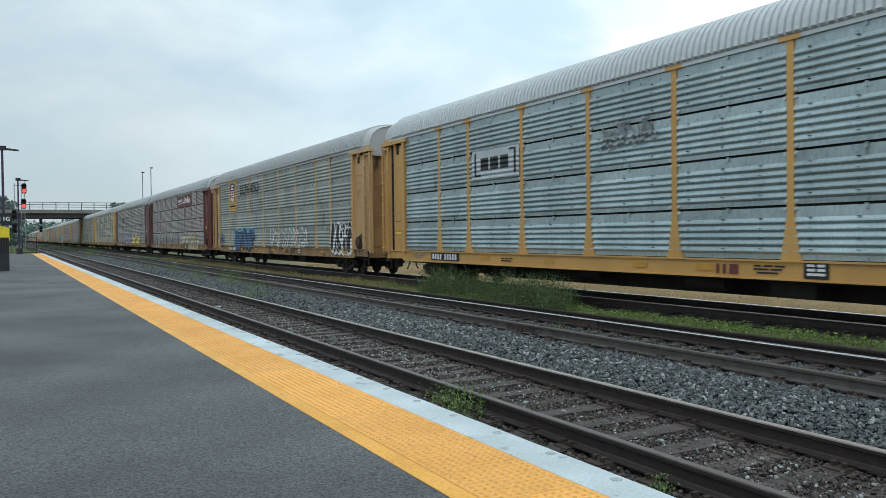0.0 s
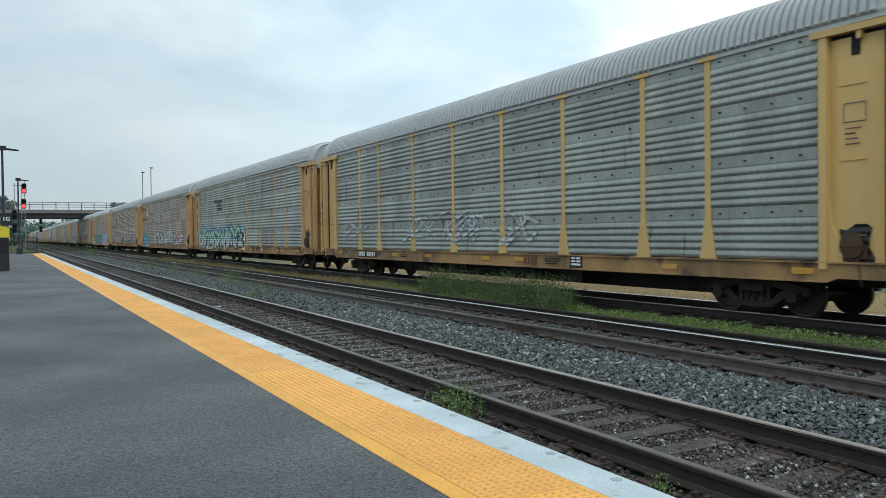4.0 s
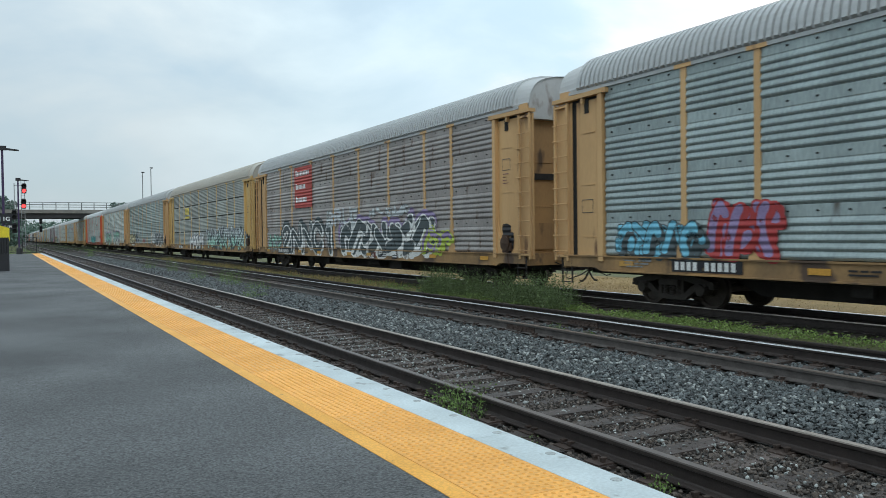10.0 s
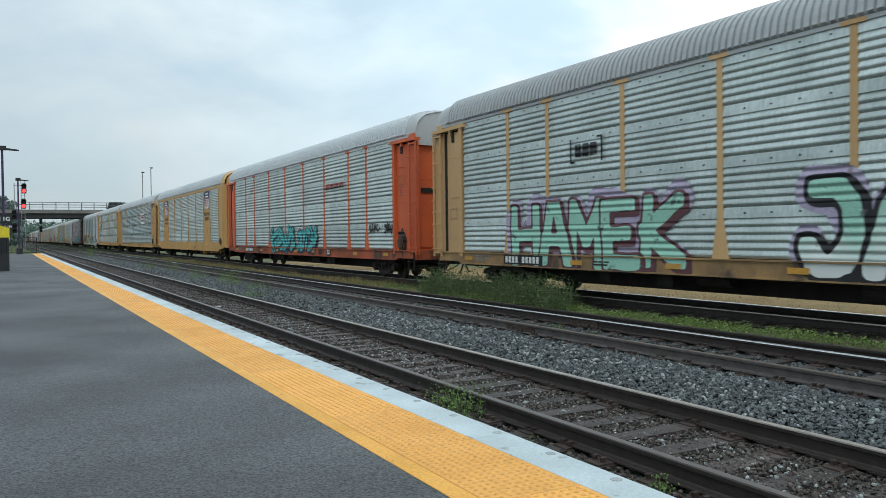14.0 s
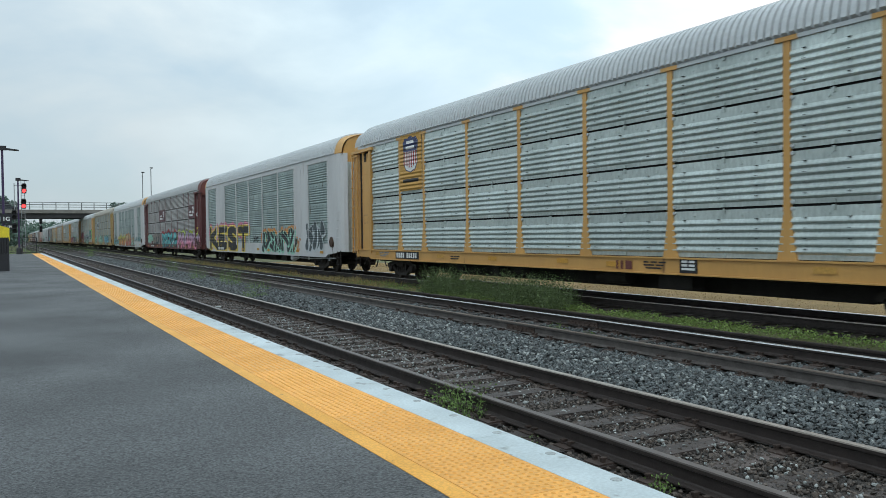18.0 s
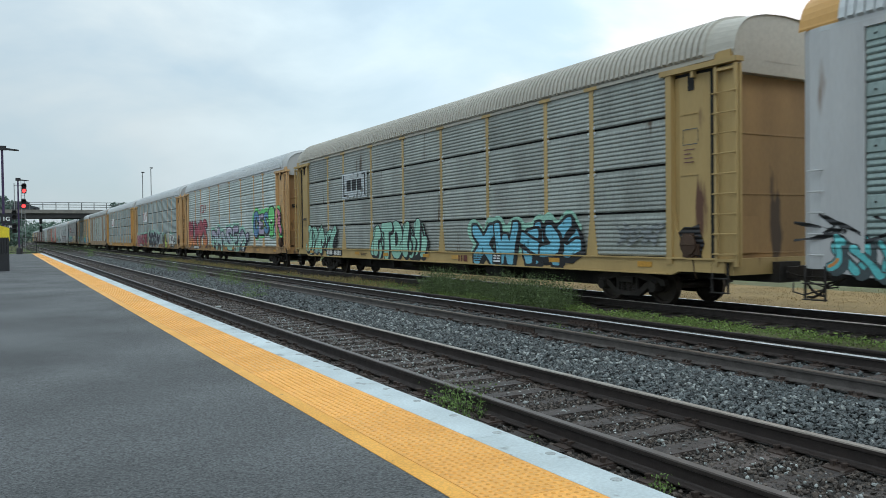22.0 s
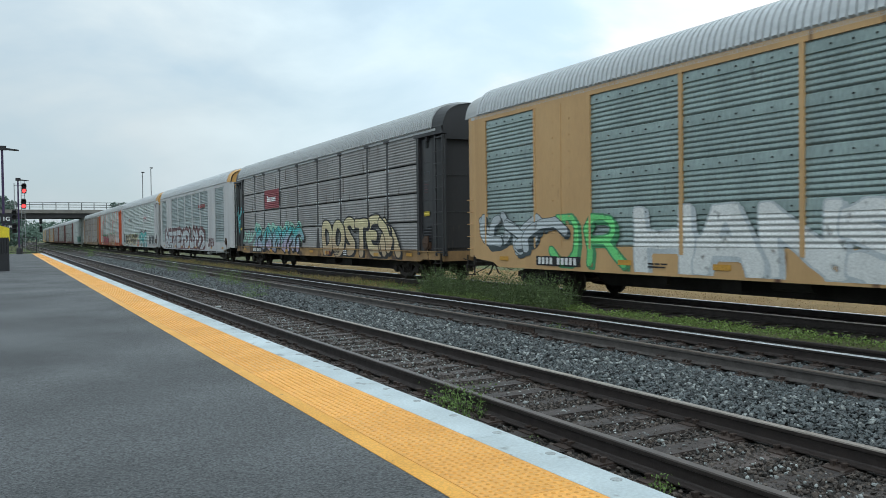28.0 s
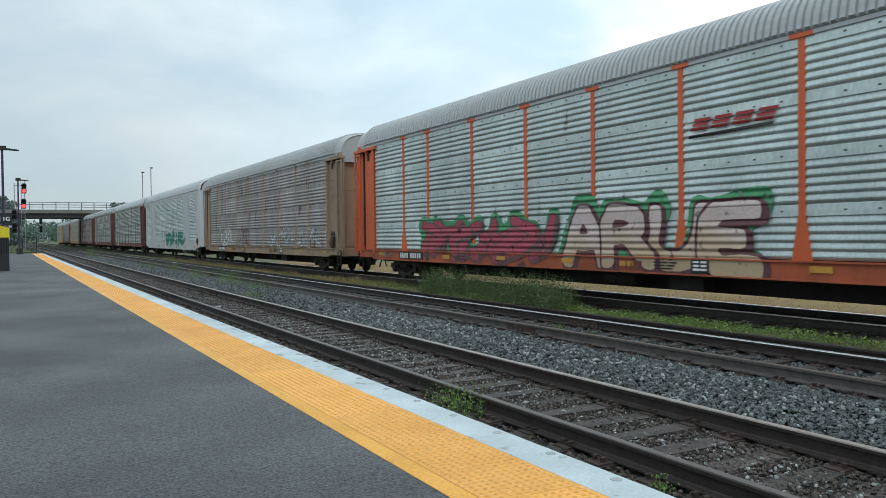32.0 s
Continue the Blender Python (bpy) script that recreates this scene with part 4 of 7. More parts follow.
def within(geo, f, us, vs, x, y0, z0, mat):
    """Faces that cover the part of a grid where f is below zero, with a smooth edge."""
    ins = f < 0
    n = ins[:-1, :-1].astype(int) + ins[1:, :-1] + ins[:-1, 1:] + ins[1:, 1:]
    seen = {}

    def vert(u, v):
        key = (round(u, 4), round(v, 4))
        if key not in seen:
            seen[key] = len(geo.v)
            geo.v.append((x, y0 - u, z0 + v))
        return seen[key]

    def face(pts):
        idx = list(dict.fromkeys(vert(*p) for p in pts))
        if len(idx) > 2:
            geo.f.append(tuple(idx))
            geo.m.append(mat)

    for j in range(n.shape[0]):
        row = n[j]
        i = 0
        while i < len(row):
            if row[i] == 4:
                k = i
                while k < len(row) and row[k] == 4:
                    k += 1
                face([(us[i], vs[j]), (us[k], vs[j]), (us[k], vs[j + 1]), (us[i], vs[j + 1])])
                i = k
                continue
            if row[i]:
                ring = [(i, j), (i + 1, j), (i + 1, j + 1), (i, j + 1)]
                pts = []
                for (a, b), (c, d) in zip(ring, ring[1:] + ring[:1]):
                    fa, fb = f[b, a], f[d, c]
                    if fa < 0:
                        pts.append((us[a], vs[b]))
                    if (fa < 0) != (fb < 0):
                        t = fa / (fa - fb)
                        pts.append((us[a] + (us[c] - us[a]) * t, vs[b] + (vs[d] - vs[b]) * t))
                face(pts)
            i += 1


def side_kind(car):
    spec = SPECS[WAGONS.index(car)]
    return "F" if spec[0] == "A" and spec[2] not in ("panel_silver", "panel_dull") else spec[0]


def spray(car, text, y0, y1, z0, z1, fill, edge=None, back=None, low=None, shine=None, fat=0.125, rim=0.06, soft=1, slant=0.0, wide=0.0, worn=0.62):
    """Sprayed letters from y0 (the reader's left) to y1, each outlined, on a cloud of mist; ? stands for a shape that cannot be read."""
    global GRAFF
    GRAFF += 1
    rng = random.Random(GRAFF * 7 + 3)
    kind = side_kind(car)
    w, h, n = y0 - y1, z1 - z0, len(text)
    cell = w / n
    wild = text.count("?") > n / 2
    rim *= 0.9 if wild else 1.35
    rad = fat * h * (0.82 if wild else 0.84)
    sharp = (0.75, 0.5, 0.15)[soft]
    grid = max(0.026, min(0.06, h / 28))
    letters = []
    for i, ch in enumerate(text):
        if ch == " ":
            continue
        paths = swash(rng) if ch == "?" else [rounded([(int(q[0]) / 8, int(q[1]) / 8) for q in p.split()], soft) for p in STROKES[ch].split(";")]
        pad = max(min(rad * 0.8, cell * 0.3), cell * 0.1) - wide * cell
        lean, drop, tall = slant + rng.uniform(-0.09, 0.09), rng.uniform(-0.03, 0.03) * h, rng.uniform(0.93, 1.03)
        bow, ph = rng.uniform(-0.05, 0.05) * cell, rng.uniform(0, 6)
        low_v, high_v = rad + rim * 0.6, h - rad - rim * 0.6
        put = []
        for p in paths:
            q = []
            for k, (a, b) in enumerate(p):
                v = low_v + (high_v - low_v) * b * tall + drop
                u = i * cell + pad + (cell - 2 * pad) * a + (v - h / 2) * lean + bow * math.sin(2.2 * v / h * math.pi + ph)
                q.append((u, v))
            put.append(q)
        letters.append((i, put))
    shape = lambda us, vs, s: 0.016 * np.sin(7.1 * us + s)[None, :] * np.sin(6.3 * vs + 2 * s)[:, None]
    if back:
        m = 0.55
        us, vs = np.arange(-m, w + m, 0.12), np.arange(max(-m, SILL + 0.02 - z0), h + m, 0.1)
        d = reach([p for _, put in letters for p in put], us, vs) - rad - rim - 0.13
        d += 0.11 * np.sin(2.3 * us + GRAFF)[None, :] * np.sin(2.9 * vs + GRAFF)[:, None] + 0.05 * np.sin(6.1 * us)[None, :] * np.sin(5.3 * vs + 1)[:, None]
        gg = Geo()
        within(gg, d, us, vs, -1.5585, y0, z0, 0)
        piece("graffiti_cloud", gg.mesh("graffiti_cloud", [paint(back, COLOURS[back], 0.58, kind=kind)]), car)
    for i, put in letters:
        m = rad + rim + 0.1
        lo, hi = min(u for p in put for u, _ in p), max(u for p in put for u, _ in p)
        top = max(v for p in put for _, v in p)
        us = np.arange(lo - m, hi + m + grid, grid)
        vs = np.arange(max(-m, SILL + 0.02 - z0), top + m + grid, grid)
        gg, lift = Geo(), 0.004 + 0.008 * (i % 2)
        mats = [paint(edge, COLOURS[edge], worn, kind=kind)] if edge else []
        mats.append(paint(fill, COLOURS[fill], worn, kind=kind, low=low))
        taper = rad * (1.14 - 0.28 * vs / h)[:, None]
        for k, strokes in enumerate([[p] for p in put] if text[i] == "?" else [put]):
            d = reach(strokes, us, vs, sharp) + shape(us, vs, i + GRAFF + k) - taper
            if edge:
                drop = reach([[(u + 0.10, v - 0.07) for u, v in p] for p in strokes], us, vs, sharp) - taper
                within(gg, np.minimum(d, drop) - rim, us, vs, -1.5605 - lift - 0.002 * k, y0, z0, 0)
            within(gg, d, us, vs, -1.5615 - lift - 0.002 * k, y0, z0, len(mats) - 1)
        letter = piece("letter", gg.mesh("letter", mats), car, "sprayed graffiti letter")
        if shine:
            p = max(put, key=len)
            p = [(u - rad * 0.42, v + rad * 0.35) for u, v in p[:max(2, len(p) // 2)]]
            gg = Geo()
            within(gg, reach([p], us, vs) - 0.03, us, vs, -1.571 - lift, y0, z0, 0)
            if gg.f:
                piece("highlight", gg.mesh("highlight", [paint(shine, COLOURS[shine], worn, kind=kind)]), letter)


def graffiti(car, y0, y1, z0, z1, fill, edge, n=5, back=None, scrawl=False, shine=None, blocks=False, low=None):
    """Sprayed work that cannot be read, from y0 (the reader's left) to y1: outlined swashes on a cloud, or thin scrawled lines."""
    if not scrawl:
        if blocks:
            spray(car, "?" * n, y0, y1, z0, z1, fill, edge, back, low, shine, fat=0.17, rim=0.05, soft=2)
        else:
            spray(car, "?" * n, y0, y1, z0, z1, fill, edge if edge != fill else None, back, low, shine, fat=0.10, rim=0.05)
        return
    h = z1 - z0
    spray(car, "?" * n, y0, y1, z0, z1, fill, fat=min(0.06, 0.024 / h + 0.012), soft=2, wide=0.1, worn=0.54)


def lettering(car, text, y, z, h, colour, name="lettering", bold=0.02, width=None, lift=0.01):
    """Readable words, centred on y, in the built-in font."""
    cu = bpy.data.curves.new(name, "FONT")
    cu.body, cu.size, cu.align_x, cu.offset = text, h * 1.38, "CENTER", bold
    tmp = bpy.data.objects.new(name, cu)
    me = bpy.data.meshes.new_from_object(tmp)
    me.name = name
    me.materials.clear()
    me.materials.append(paint(colour, COLOURS[colour], kind=side_kind(car)))
    bpy.data.objects.remove(tmp)
    xs = [v.co.x for v in me.vertices]
    s = width / (max(xs) - min(xs)) if width else 1.0
    for v in me.vertices:
        a, b = v.co.x * s, v.co.y
        v.co = (-1.558 - lift, y - a, max(SILL + 0.02, z + b))
    me.update()
    return piece(name, me, car)


def car_plate(car, y, w=2.2, back="black", ink="white"):
    """The number board on the sill, its characters as plain bars."""
    board = decal(car, "number_board", RECT, y, SILL + 0.07, w, 0.26, back, 0.02, worn=0.9)
    me = cached(("number_bar", ink), lambda: Geo().box(-0.004, 0.0, -0.055, 0.055, 0, 0.18).mesh("number_bar", [paint(ink, COLOURS[ink], 0.75)]))
    for k in (0.08, 0.17, 0.26, 0.35, 0.52, 0.61, 0.70, 0.79, 0.88):
        piece("number_bar", me, board, "", pose(-1.581, y + (0.5 - k) * w, SILL + 0.11))


def build_car(i, kind, body, panels, roof, sill=None, top="roof_silver", end=None, label="", doors=None):
    car = thing("auto_carrier_wagon", label, "freight wagon", "wagons of the freight train")
    sill = sill or body
    end = end or ("end_yellow_dirt_shade" if body.startswith("yellow") else body)
    doors = doors or body
    piece("roof", roof_mesh(roof, "gable_pale" if top in ("roof_silver", "roof_grey") else top), car, "ribbed rounded metal roof")
    piece("underframe", under_mesh(), car, "dark dirty underframe")
    piece("inner_wall", shade_backing_mesh(), car)
    for s in (0, 180):
        turn = pose(0, 0, 0, 0, 0, s)
        piece("coupler", coupler_mesh(), car, "", turn)
        piece("air_hose", hose_mesh(), car, "", turn)
    for yy in (-10.0, 10.0):
        tk = piece("truck", frame_mesh(), car, "dark cast-steel bogie", pose(0, yy, 0))
        for a in (-0.89, 0.89):
            piece("wheelset", wheelset_mesh(), tk, "", pose(0, a, 0.42))
    if kind == "C":
        piece("side_frame", c_frame_mesh(body), car, "")
        rows, z0, hh = 4, 1.36, 3.76 / 4
        for a, b in C_WINDOWS:
            for r in range(rows):
                piece("panel", panel_mesh(b - a - 0.10, hh - 0.006, 6, panels, "louvre"), car, "", pose(-1.522, (a + b) / 2, z0 + r * hh))
        for s in (0, 1):
            piece("corner_post", cached(("cc", body, s), lambda: mirrored(c_corner_mesh(body), s)), car)
            piece("end_door", cached(("ce", end, top, s), lambda: mirrored(c_end_mesh(end, top), s)), car, "", pose(0, 13.45 if s == 0 else -13.45, 0))
            piece("step", cached(("st", s), lambda: mirrored(step_mesh("underframe"), s)), car)
            piece("hand_brake", cached(("hb", s), lambda: mirrored(brake_mesh("brake_gear"), s)), car) if s else None
    else:
        piece("side_sill", sill_mesh(sill), car)
        piece("far_wall", far_side_mesh(panels), car)
        gap = 0.05 if kind == "A" else 0.006
        hh = (EAVE - 0.06 - DECK) / 4
        for a, b in BAYS:
            for r in range(4):
                piece("panel", panel_mesh(b - a - 0.155, hh - gap, (5 if panels in ("panel_silver", "panel_dull") else 9) if kind == "A" else 5, panels, kind), car, "", pose(-1.514, (a + b) / 2, DECK + 0.015 + r * hh))
        for p in (-9.2, -7.3, -4.35, -1.45, 1.45, 4.35, 7.3, 9.2):
            piece("post", post_mesh(body, kind, -1.537 if kind == "A" and panels not in ("panel_silver", "panel_dull") else -1.545), car, "", pose(0, p, 0))
        for s in (0, 1):
            piece("corner_door", cached(("cd", doors, s), lambda: mirrored(door_mesh(doors), s)), car)
            piece("header", cached(("hd", body, s), lambda: mirrored(header_mesh(body), s)), car)
            piece("ladder", cached(("ld", body, s), lambda: mirrored(ladder_mesh(body, 0.98, 5.05), s)), car)
            piece("step", cached(("st", s), lambda: mirrored(step_mesh("underframe"), s)), car)
            spot = pose(0, -13.36, 0) if s else pose(0, 13.36, 0, 0, 0, 180)
            piece("end_wall", end_wall_mesh(end), car, "", spot)
            piece("gable", gable_mesh("gable_pale" if top in ("roof_silver", "roof_grey") else top), car, "", spot)
            piece("hatch", hatch_mesh(end), car, "", spot)
            if i % 2 == 0:
                piece("slot", cached("slot", lambda: Geo().box(-1.2, -0.45, -0.045, -0.001, 3.22, 3.40).mesh("slot", ["black_and_shade"])), car, "black slot in the end door", spot)
        piece("hand_brake", cached(("hb", 1), lambda: mirrored(brake_mesh("brake_gear"), 1)), car)
    return car


def mirrored(me, s):
    """The mesh itself, or its mirror image along y for the other end."""
    if not s:
        return me
    m2 = me.copy()
    m2.transform(Matrix.Diagonal((1, -1, 1, 1)))
    m2.flip_normals()
    return m2


# kind, body, panels, roof, sill, gable, end doors, label
SPECS = [
    ("A", "yellow_new", "panel_dull", "roof_silver", "yellow_new", "roof_silver", None, "yellow-framed auto carrier with clean silver ribbed panels"),
    ("B", "yellow_faded", "panel_grey", "roof_grey", "sill_yellow", "roof_grey", None, "yellow-framed auto carrier with dull grey panels and scrawled graffiti"),
    ("A", "brown_paint", "panel_brown", "roof_grey", "sill_yellow", "roof_grey", None, "red-brown auto carrier with grey panels and a brown signboard"),
    ("B", "mauve_paint", "panel_brown", "roof_grey", "sill_yellow", "roof_grey", None, "weathered mauve-framed auto carrier with lilac and yellow graffiti"),
    ("B", "yellow_pale", "panel_grey", "roof_grey", "sill_yellow", "roof_grey", None, "pale yellow auto carrier with stained grey panels"),
    ("B", "yellow_faded", "panel_grey", "roof_grey", "sill_yellow", "roof_grey", None, "yellow-framed auto carrier covered in turquoise graffiti"),
    ("B", "yellow_faded", "panel_brown", "roof_grey", "sill_yellow", "roof_silver", None, "yellow-framed grey auto carrier with a shield and silver graffiti"),
    ("B", "yellow_faded", "panel_brown", "roof_grey", "sill_yellow", "roof_silver", None, "yellow-framed auto carrier with dull panels and low graffiti"),
    ("C", "yellow_faded", "panel_teal", "roof_silver", "yellow_faded", "yellow_faded", "panel_silver", "flush-sided yellow auto carrier with red octagon signs"),
    ("B", "yellow_faded", "panel_fine", "roof_grey", "sill_yellow", "roof_silver", None, "yellow-framed silver auto carrier with yellow and purple graffiti"),
    ("B", "yellow_faded", "panel_brown", "roof_grey", "sill_yellow", "roof_silver", None, "yellow-framed auto carrier with a red square signboard"),
    ("A", "yellow_pale", "panel_grey", "roof_tan", "sill_yellow", "roof_tan", None, "pale yellow auto carrier with grey panels and a yellow emblem"),
    ("B", "yellow_faded", "panel_teal", "roof_grey", "sill_yellow", "roof_silver", None, "rust-stained yellow-framed auto carrier with white graffiti"),
    ("B", "yellow_faded", "panel_silver", "roof_grey", "sill_yellow", "roof_silver", None, "yellow-framed silver auto carrier with white and mauve graffiti"),
    ("B", "orange_paint", "panel_silver", "roof_silver", "sill_orange", "roof_silver", None, "orange-framed silver auto carrier with a turquoise tag"),
    ("C", "yellow_new", "panel_silver", "roof_silver", "yellow_new", "yellow_new", "panel_silver", "bright yellow flush-sided auto carrier with a flag shield"),
    ("A", "yellow_faded", "panel_dull", "roof_silver", "yellow_new", "roof_silver", None, "yellow-framed auto carrier with a white sign bearing a red emblem"),
    ("A", "yellow_new", "panel_silver", "roof_silver", "yellow_new", "roof_silver", None, "new yellow-framed auto carrier with bright silver panels"),
    ("C", "white_car", "panel_teal", "roof_silver", "white_car", "yellow_new", "panel_silver", "white flush-sided auto carrier with black and yellow graffiti"),
    ("A", "maroon_paint", "panel_dark", "roof_grey", "brown_paint", "brown_paint", None, "maroon auto carrier with wheel emblems and pink graffiti"),
    ("C", "white_car", "panel_teal", "roof_silver", "white_car", "yellow_new", "panel_silver", "white flush-sided auto carrier with rainbow graffiti"),
    ("A", "yellow_olive", "panel_grey", "roof_tan", "yellow_olive", "roof_tan", None, "pale yellow auto carrier with a small framed emblem"),
    ("B", "yellow_faded", "panel_silver", "roof_silver", "sill_yellow", "roof_silver", None, "yellow-framed silver auto carrier with a green cartoon blob"),
    ("A", "yellow_faded", "panel_fine", "roof_silver", "sill_yellow", "roof_silver", None, "yellow-framed auto carrier with dark red and black graffiti"),
    ("A", "yellow_new", "panel_fine", "roof_silver", "yellow_new", "roof_silver", None, "clean yellow auto carrier with a red emblem on white"),
    ("C", "tan_paint", "panel_silver", "roof_grey", "tan_paint", "tan_paint", "panel_silver", "dull tan flush-sided auto carrier"),
    ("C", "yellow_faded", "panel_teal", "roof_silver", "yellow_faded", "roof_silver", "panel_silver", "yellow flush-sided auto carrier with white and green graffiti"),
    ("A", "black_paint", "panel_dark", "roof_grey", "sill_yellow", "black_paint", None, "black-framed auto carrier with a red signboard"),
    ("C", "white_car", "panel_fine", "roof_silver", "white_car", "yellow_new", "panel_silver", "white flush-sided auto carrier with maroon block graffiti"),
    ("B", "white_car", "panel_silver", "roof_silver", "white_car", "yellow_new", None, "white-framed silver auto carrier with turquoise graffiti"),
    ("B", "orange_paint", "panel_silver", "roof_grey", "sill_orange", "roof_grey", None, "orange-framed silver auto carrier with green-edged graffiti"),
    ("B", "tan_paint", "panel_brown", "roof_grey", "tan_paint", "roof_grey", None, "tan-framed auto carrier with stained panels"),
    ("C", "white_car", "panel_silver", "roof_silver", "white_car", "white_car", "panel_silver", "white flush-sided auto carrier with a green tag"),
    ("B", "brown_paint", "panel_grey", "roof_silver", "brown_paint", "roof_silver", None, "rust-brown framed grey auto carrier"),
    ("B", "brown_paint", "panel_grey", "roof_grey", "brown_paint", "roof_grey", None, "brown-framed grey auto carrier"),
    ("B", "brown_paint", "panel_brown", "roof_grey", "brown_paint", "roof_grey", None, "brown-framed weathered auto carrier"),
    ("B", "yellow_faded", "panel_grey", "roof_grey", "yellow_faded", "roof_grey", None, "yellow-framed grey auto carrier"),
    ("A", "black_paint", "panel_dark", "roof_grey", "black_paint", "black_paint", None, "dark-framed auto carrier with grey panels"),
    ("B", "yellow_pale", "panel_grey", "roof_grey", "yellow_pale", "roof_grey", None, "dull grey auto carrier at the train's tail"),
]
WAGONS = []
WAGONS += [build_car(i, s[0], s[1], s[2], s[3], s[4], s[5], s[6], s[7]) for i, s in enumerate(SPECS)]


# ---- signs, emblems and graffiti on the wagons ----
def tag(car, text, y0, y1, z0, z1, colour):
    """Stencilled words from y0 (the reader's left) to y1."""
    lettering(car, text, (y0 + y1) / 2, z0, z1 - z0, colour, "lettering", (z1 - z0) * 0.02, y0 - y1, 0.014)


OCT = [(0.3, 0), (0.7, 0), (1, 0.28), (1, 0.72), (0.7, 1), (0.3, 1), (0, 0.72), (0, 0.28)]
SHIELD = [(0.5, 0.0), (0.8, 0.07), (0.96, 0.24), (0.94, 0.55), (1.0, 0.82), (0.86, 0.95), (0.68, 0.93), (0.5, 1.0), (0.32, 0.93), (0.14, 0.95), (0.0, 0.82), (0.06, 0.55), (0.04, 0.24), (0.2, 0.07)]


def signboard(car, y, w, z, h, colour, ink, rows=((0.08, 0.86), (0.08, 0.66), (0.08, 0.72)), tall=0.11, low=0.14, high=0.78):
    """A board with rows of plain bars in place of its words."""
    decal(car, "signboard", RECT, y, z, w, h, colour, 0.01, "painted steel signboard", worn=0.74)
    for i, (a, b) in enumerate(rows):
        zz = high - (high - low) * i / max(1, len(rows) - 1)
        k = round((b - a) / 0.085)
        for j in range(k):
            p, q = a + (b - a) * j / k, a + (b - a) * (j + 0.74) / k
            up = tall * (1.35 if j == 0 else 1.0)
            decal(car, "sign_bar", [[(p, zz), (q, zz), (q, zz + up), (p, zz + up)]], y, z, w, h, ink, 0.016, worn=0.74)


def swoosh_board(car, y, w, z, h):
    """A brown board: small bars, a long white stroke and taller bars."""
    decal(car, "signboard", RECT, y, z, w, h, "signbrown", 0.01, "red-brown painted signboard", worn=0.72, flat=True)
    decal(car, "sign_rule", [[(0.09, 0.24), (0.50, 0.36), (0.50, 0.44), (0.10, 0.31)]], y, z, w, h, "signwhite", 0.016, worn=0.75)
    for k in range(8):
        a = 0.09 + k * 0.038
        decal(car, "sign_bar", [[(a, 0.45 + 0.006 * k), (a + 0.027, 0.45 + 0.006 * k), (a + 0.033, 0.66 + 0.006 * k), (a + 0.006, 0.66 + 0.006 * k)]], y, z, w, h, "signwhite", 0.016, worn=0.75)
    for k in range(7):
        a, top = 0.50 + k * 0.062, 0.86 if k in (0, 4) else 0.70
        decal(car, "sign_bar", [[(a, 0.30), (a + 0.043, 0.30), (a + 0.056, top), (a + 0.013, top)]], y, z, w, h, "signwhite", 0.016, worn=0.75)


def emblem(car, y, w, z, h, style, colour, ground):
    """A company's mark as plain shapes in its colours."""
    if ground:
        decal(car, "emblem_ground", RECT, y, z, w, h, ground, 0.004, worn=0.7)
    if style == "slant":
        sh = [[(0.06 + k * 0.22, 0.46), (0.24 + k * 0.22, 0.46), (0.29 + k * 0.22, 0.82), (0.11 + k * 0.22, 0.82)] for k in range(4)]
        sh = [[(q[0][0] + dx, q[0][1] + a), (q[1][0] + dx, q[1][1] + a), (q[1][0] + dx + 0.015, q[1][1] + a + 0.1), (q[0][0] + dx + 0.015, q[0][1] + a + 0.1)] for q in sh for a, dx in ((0.0, 0.0), (0.14, 0.02), (0.28, 0.04))]
        decal(car, "emblem_rule", [[(0.04, 0.22), (0.9, 0.3), (0.92, 0.4), (0.05, 0.32)]], y, z, w, h, "black", 0.012)
    elif style == "boxed":
        sh = [[(0.2 + k * 0.21, 0.3), (0.37 + k * 0.21, 0.3), (0.37 + k * 0.21, 0.72), (0.2 + k * 0.21, 0.72)] for k in range(3)]
        sh += [[(0.06, 0.1), (0.1, 0.1), (0.1, 0.92), (0.06, 0.92)], [(0.9, 0.1), (0.94, 0.1), (0.94, 0.92), (0.9, 0.92)], [(0.1, 0.1), (0.2, 0.1), (0.2, 0.16), (0.1, 0.16)], [(0.8, 0.86), (0.9, 0.86), (0.9, 0.92), (0.8, 0.92)]]
    elif style == "solid":
        sh = [[(0.02 + k * 0.33, 0.32), (0.30 + k * 0.33, 0.32), (0.30 + k * 0.33, 0.95), (0.02 + k * 0.33, 0.95)] for k in range(3)] + [[(0, 0), (1, 0), (1, 0.18), (0, 0.18)]]
    elif style == "ribbon":
        sh = stroke([(0.46, 0.86), (0.12, 0.86), (0.12, 0.2), (0.46, 0.2)], 0.09) + stroke([(0.56, 0.2), (0.60, 0.86), (0.84, 0.2), (0.90, 0.86)], 0.09)
    elif style == "octa":
        sh = [[(0.5 + (a - 0.5) * 0.7, 0.5 + (b - 0.5) * 0.6) for a, b in OCT]]
    else:
        sh = bars([[(0.0, 0.45), (0.5, 0.95)], [(0.35, 0.9)], [(0.4, 1.0)]], 0.5)
    decal(car, "emblem", sh, y, z, w, h, colour, 0.010, worn=0.66)


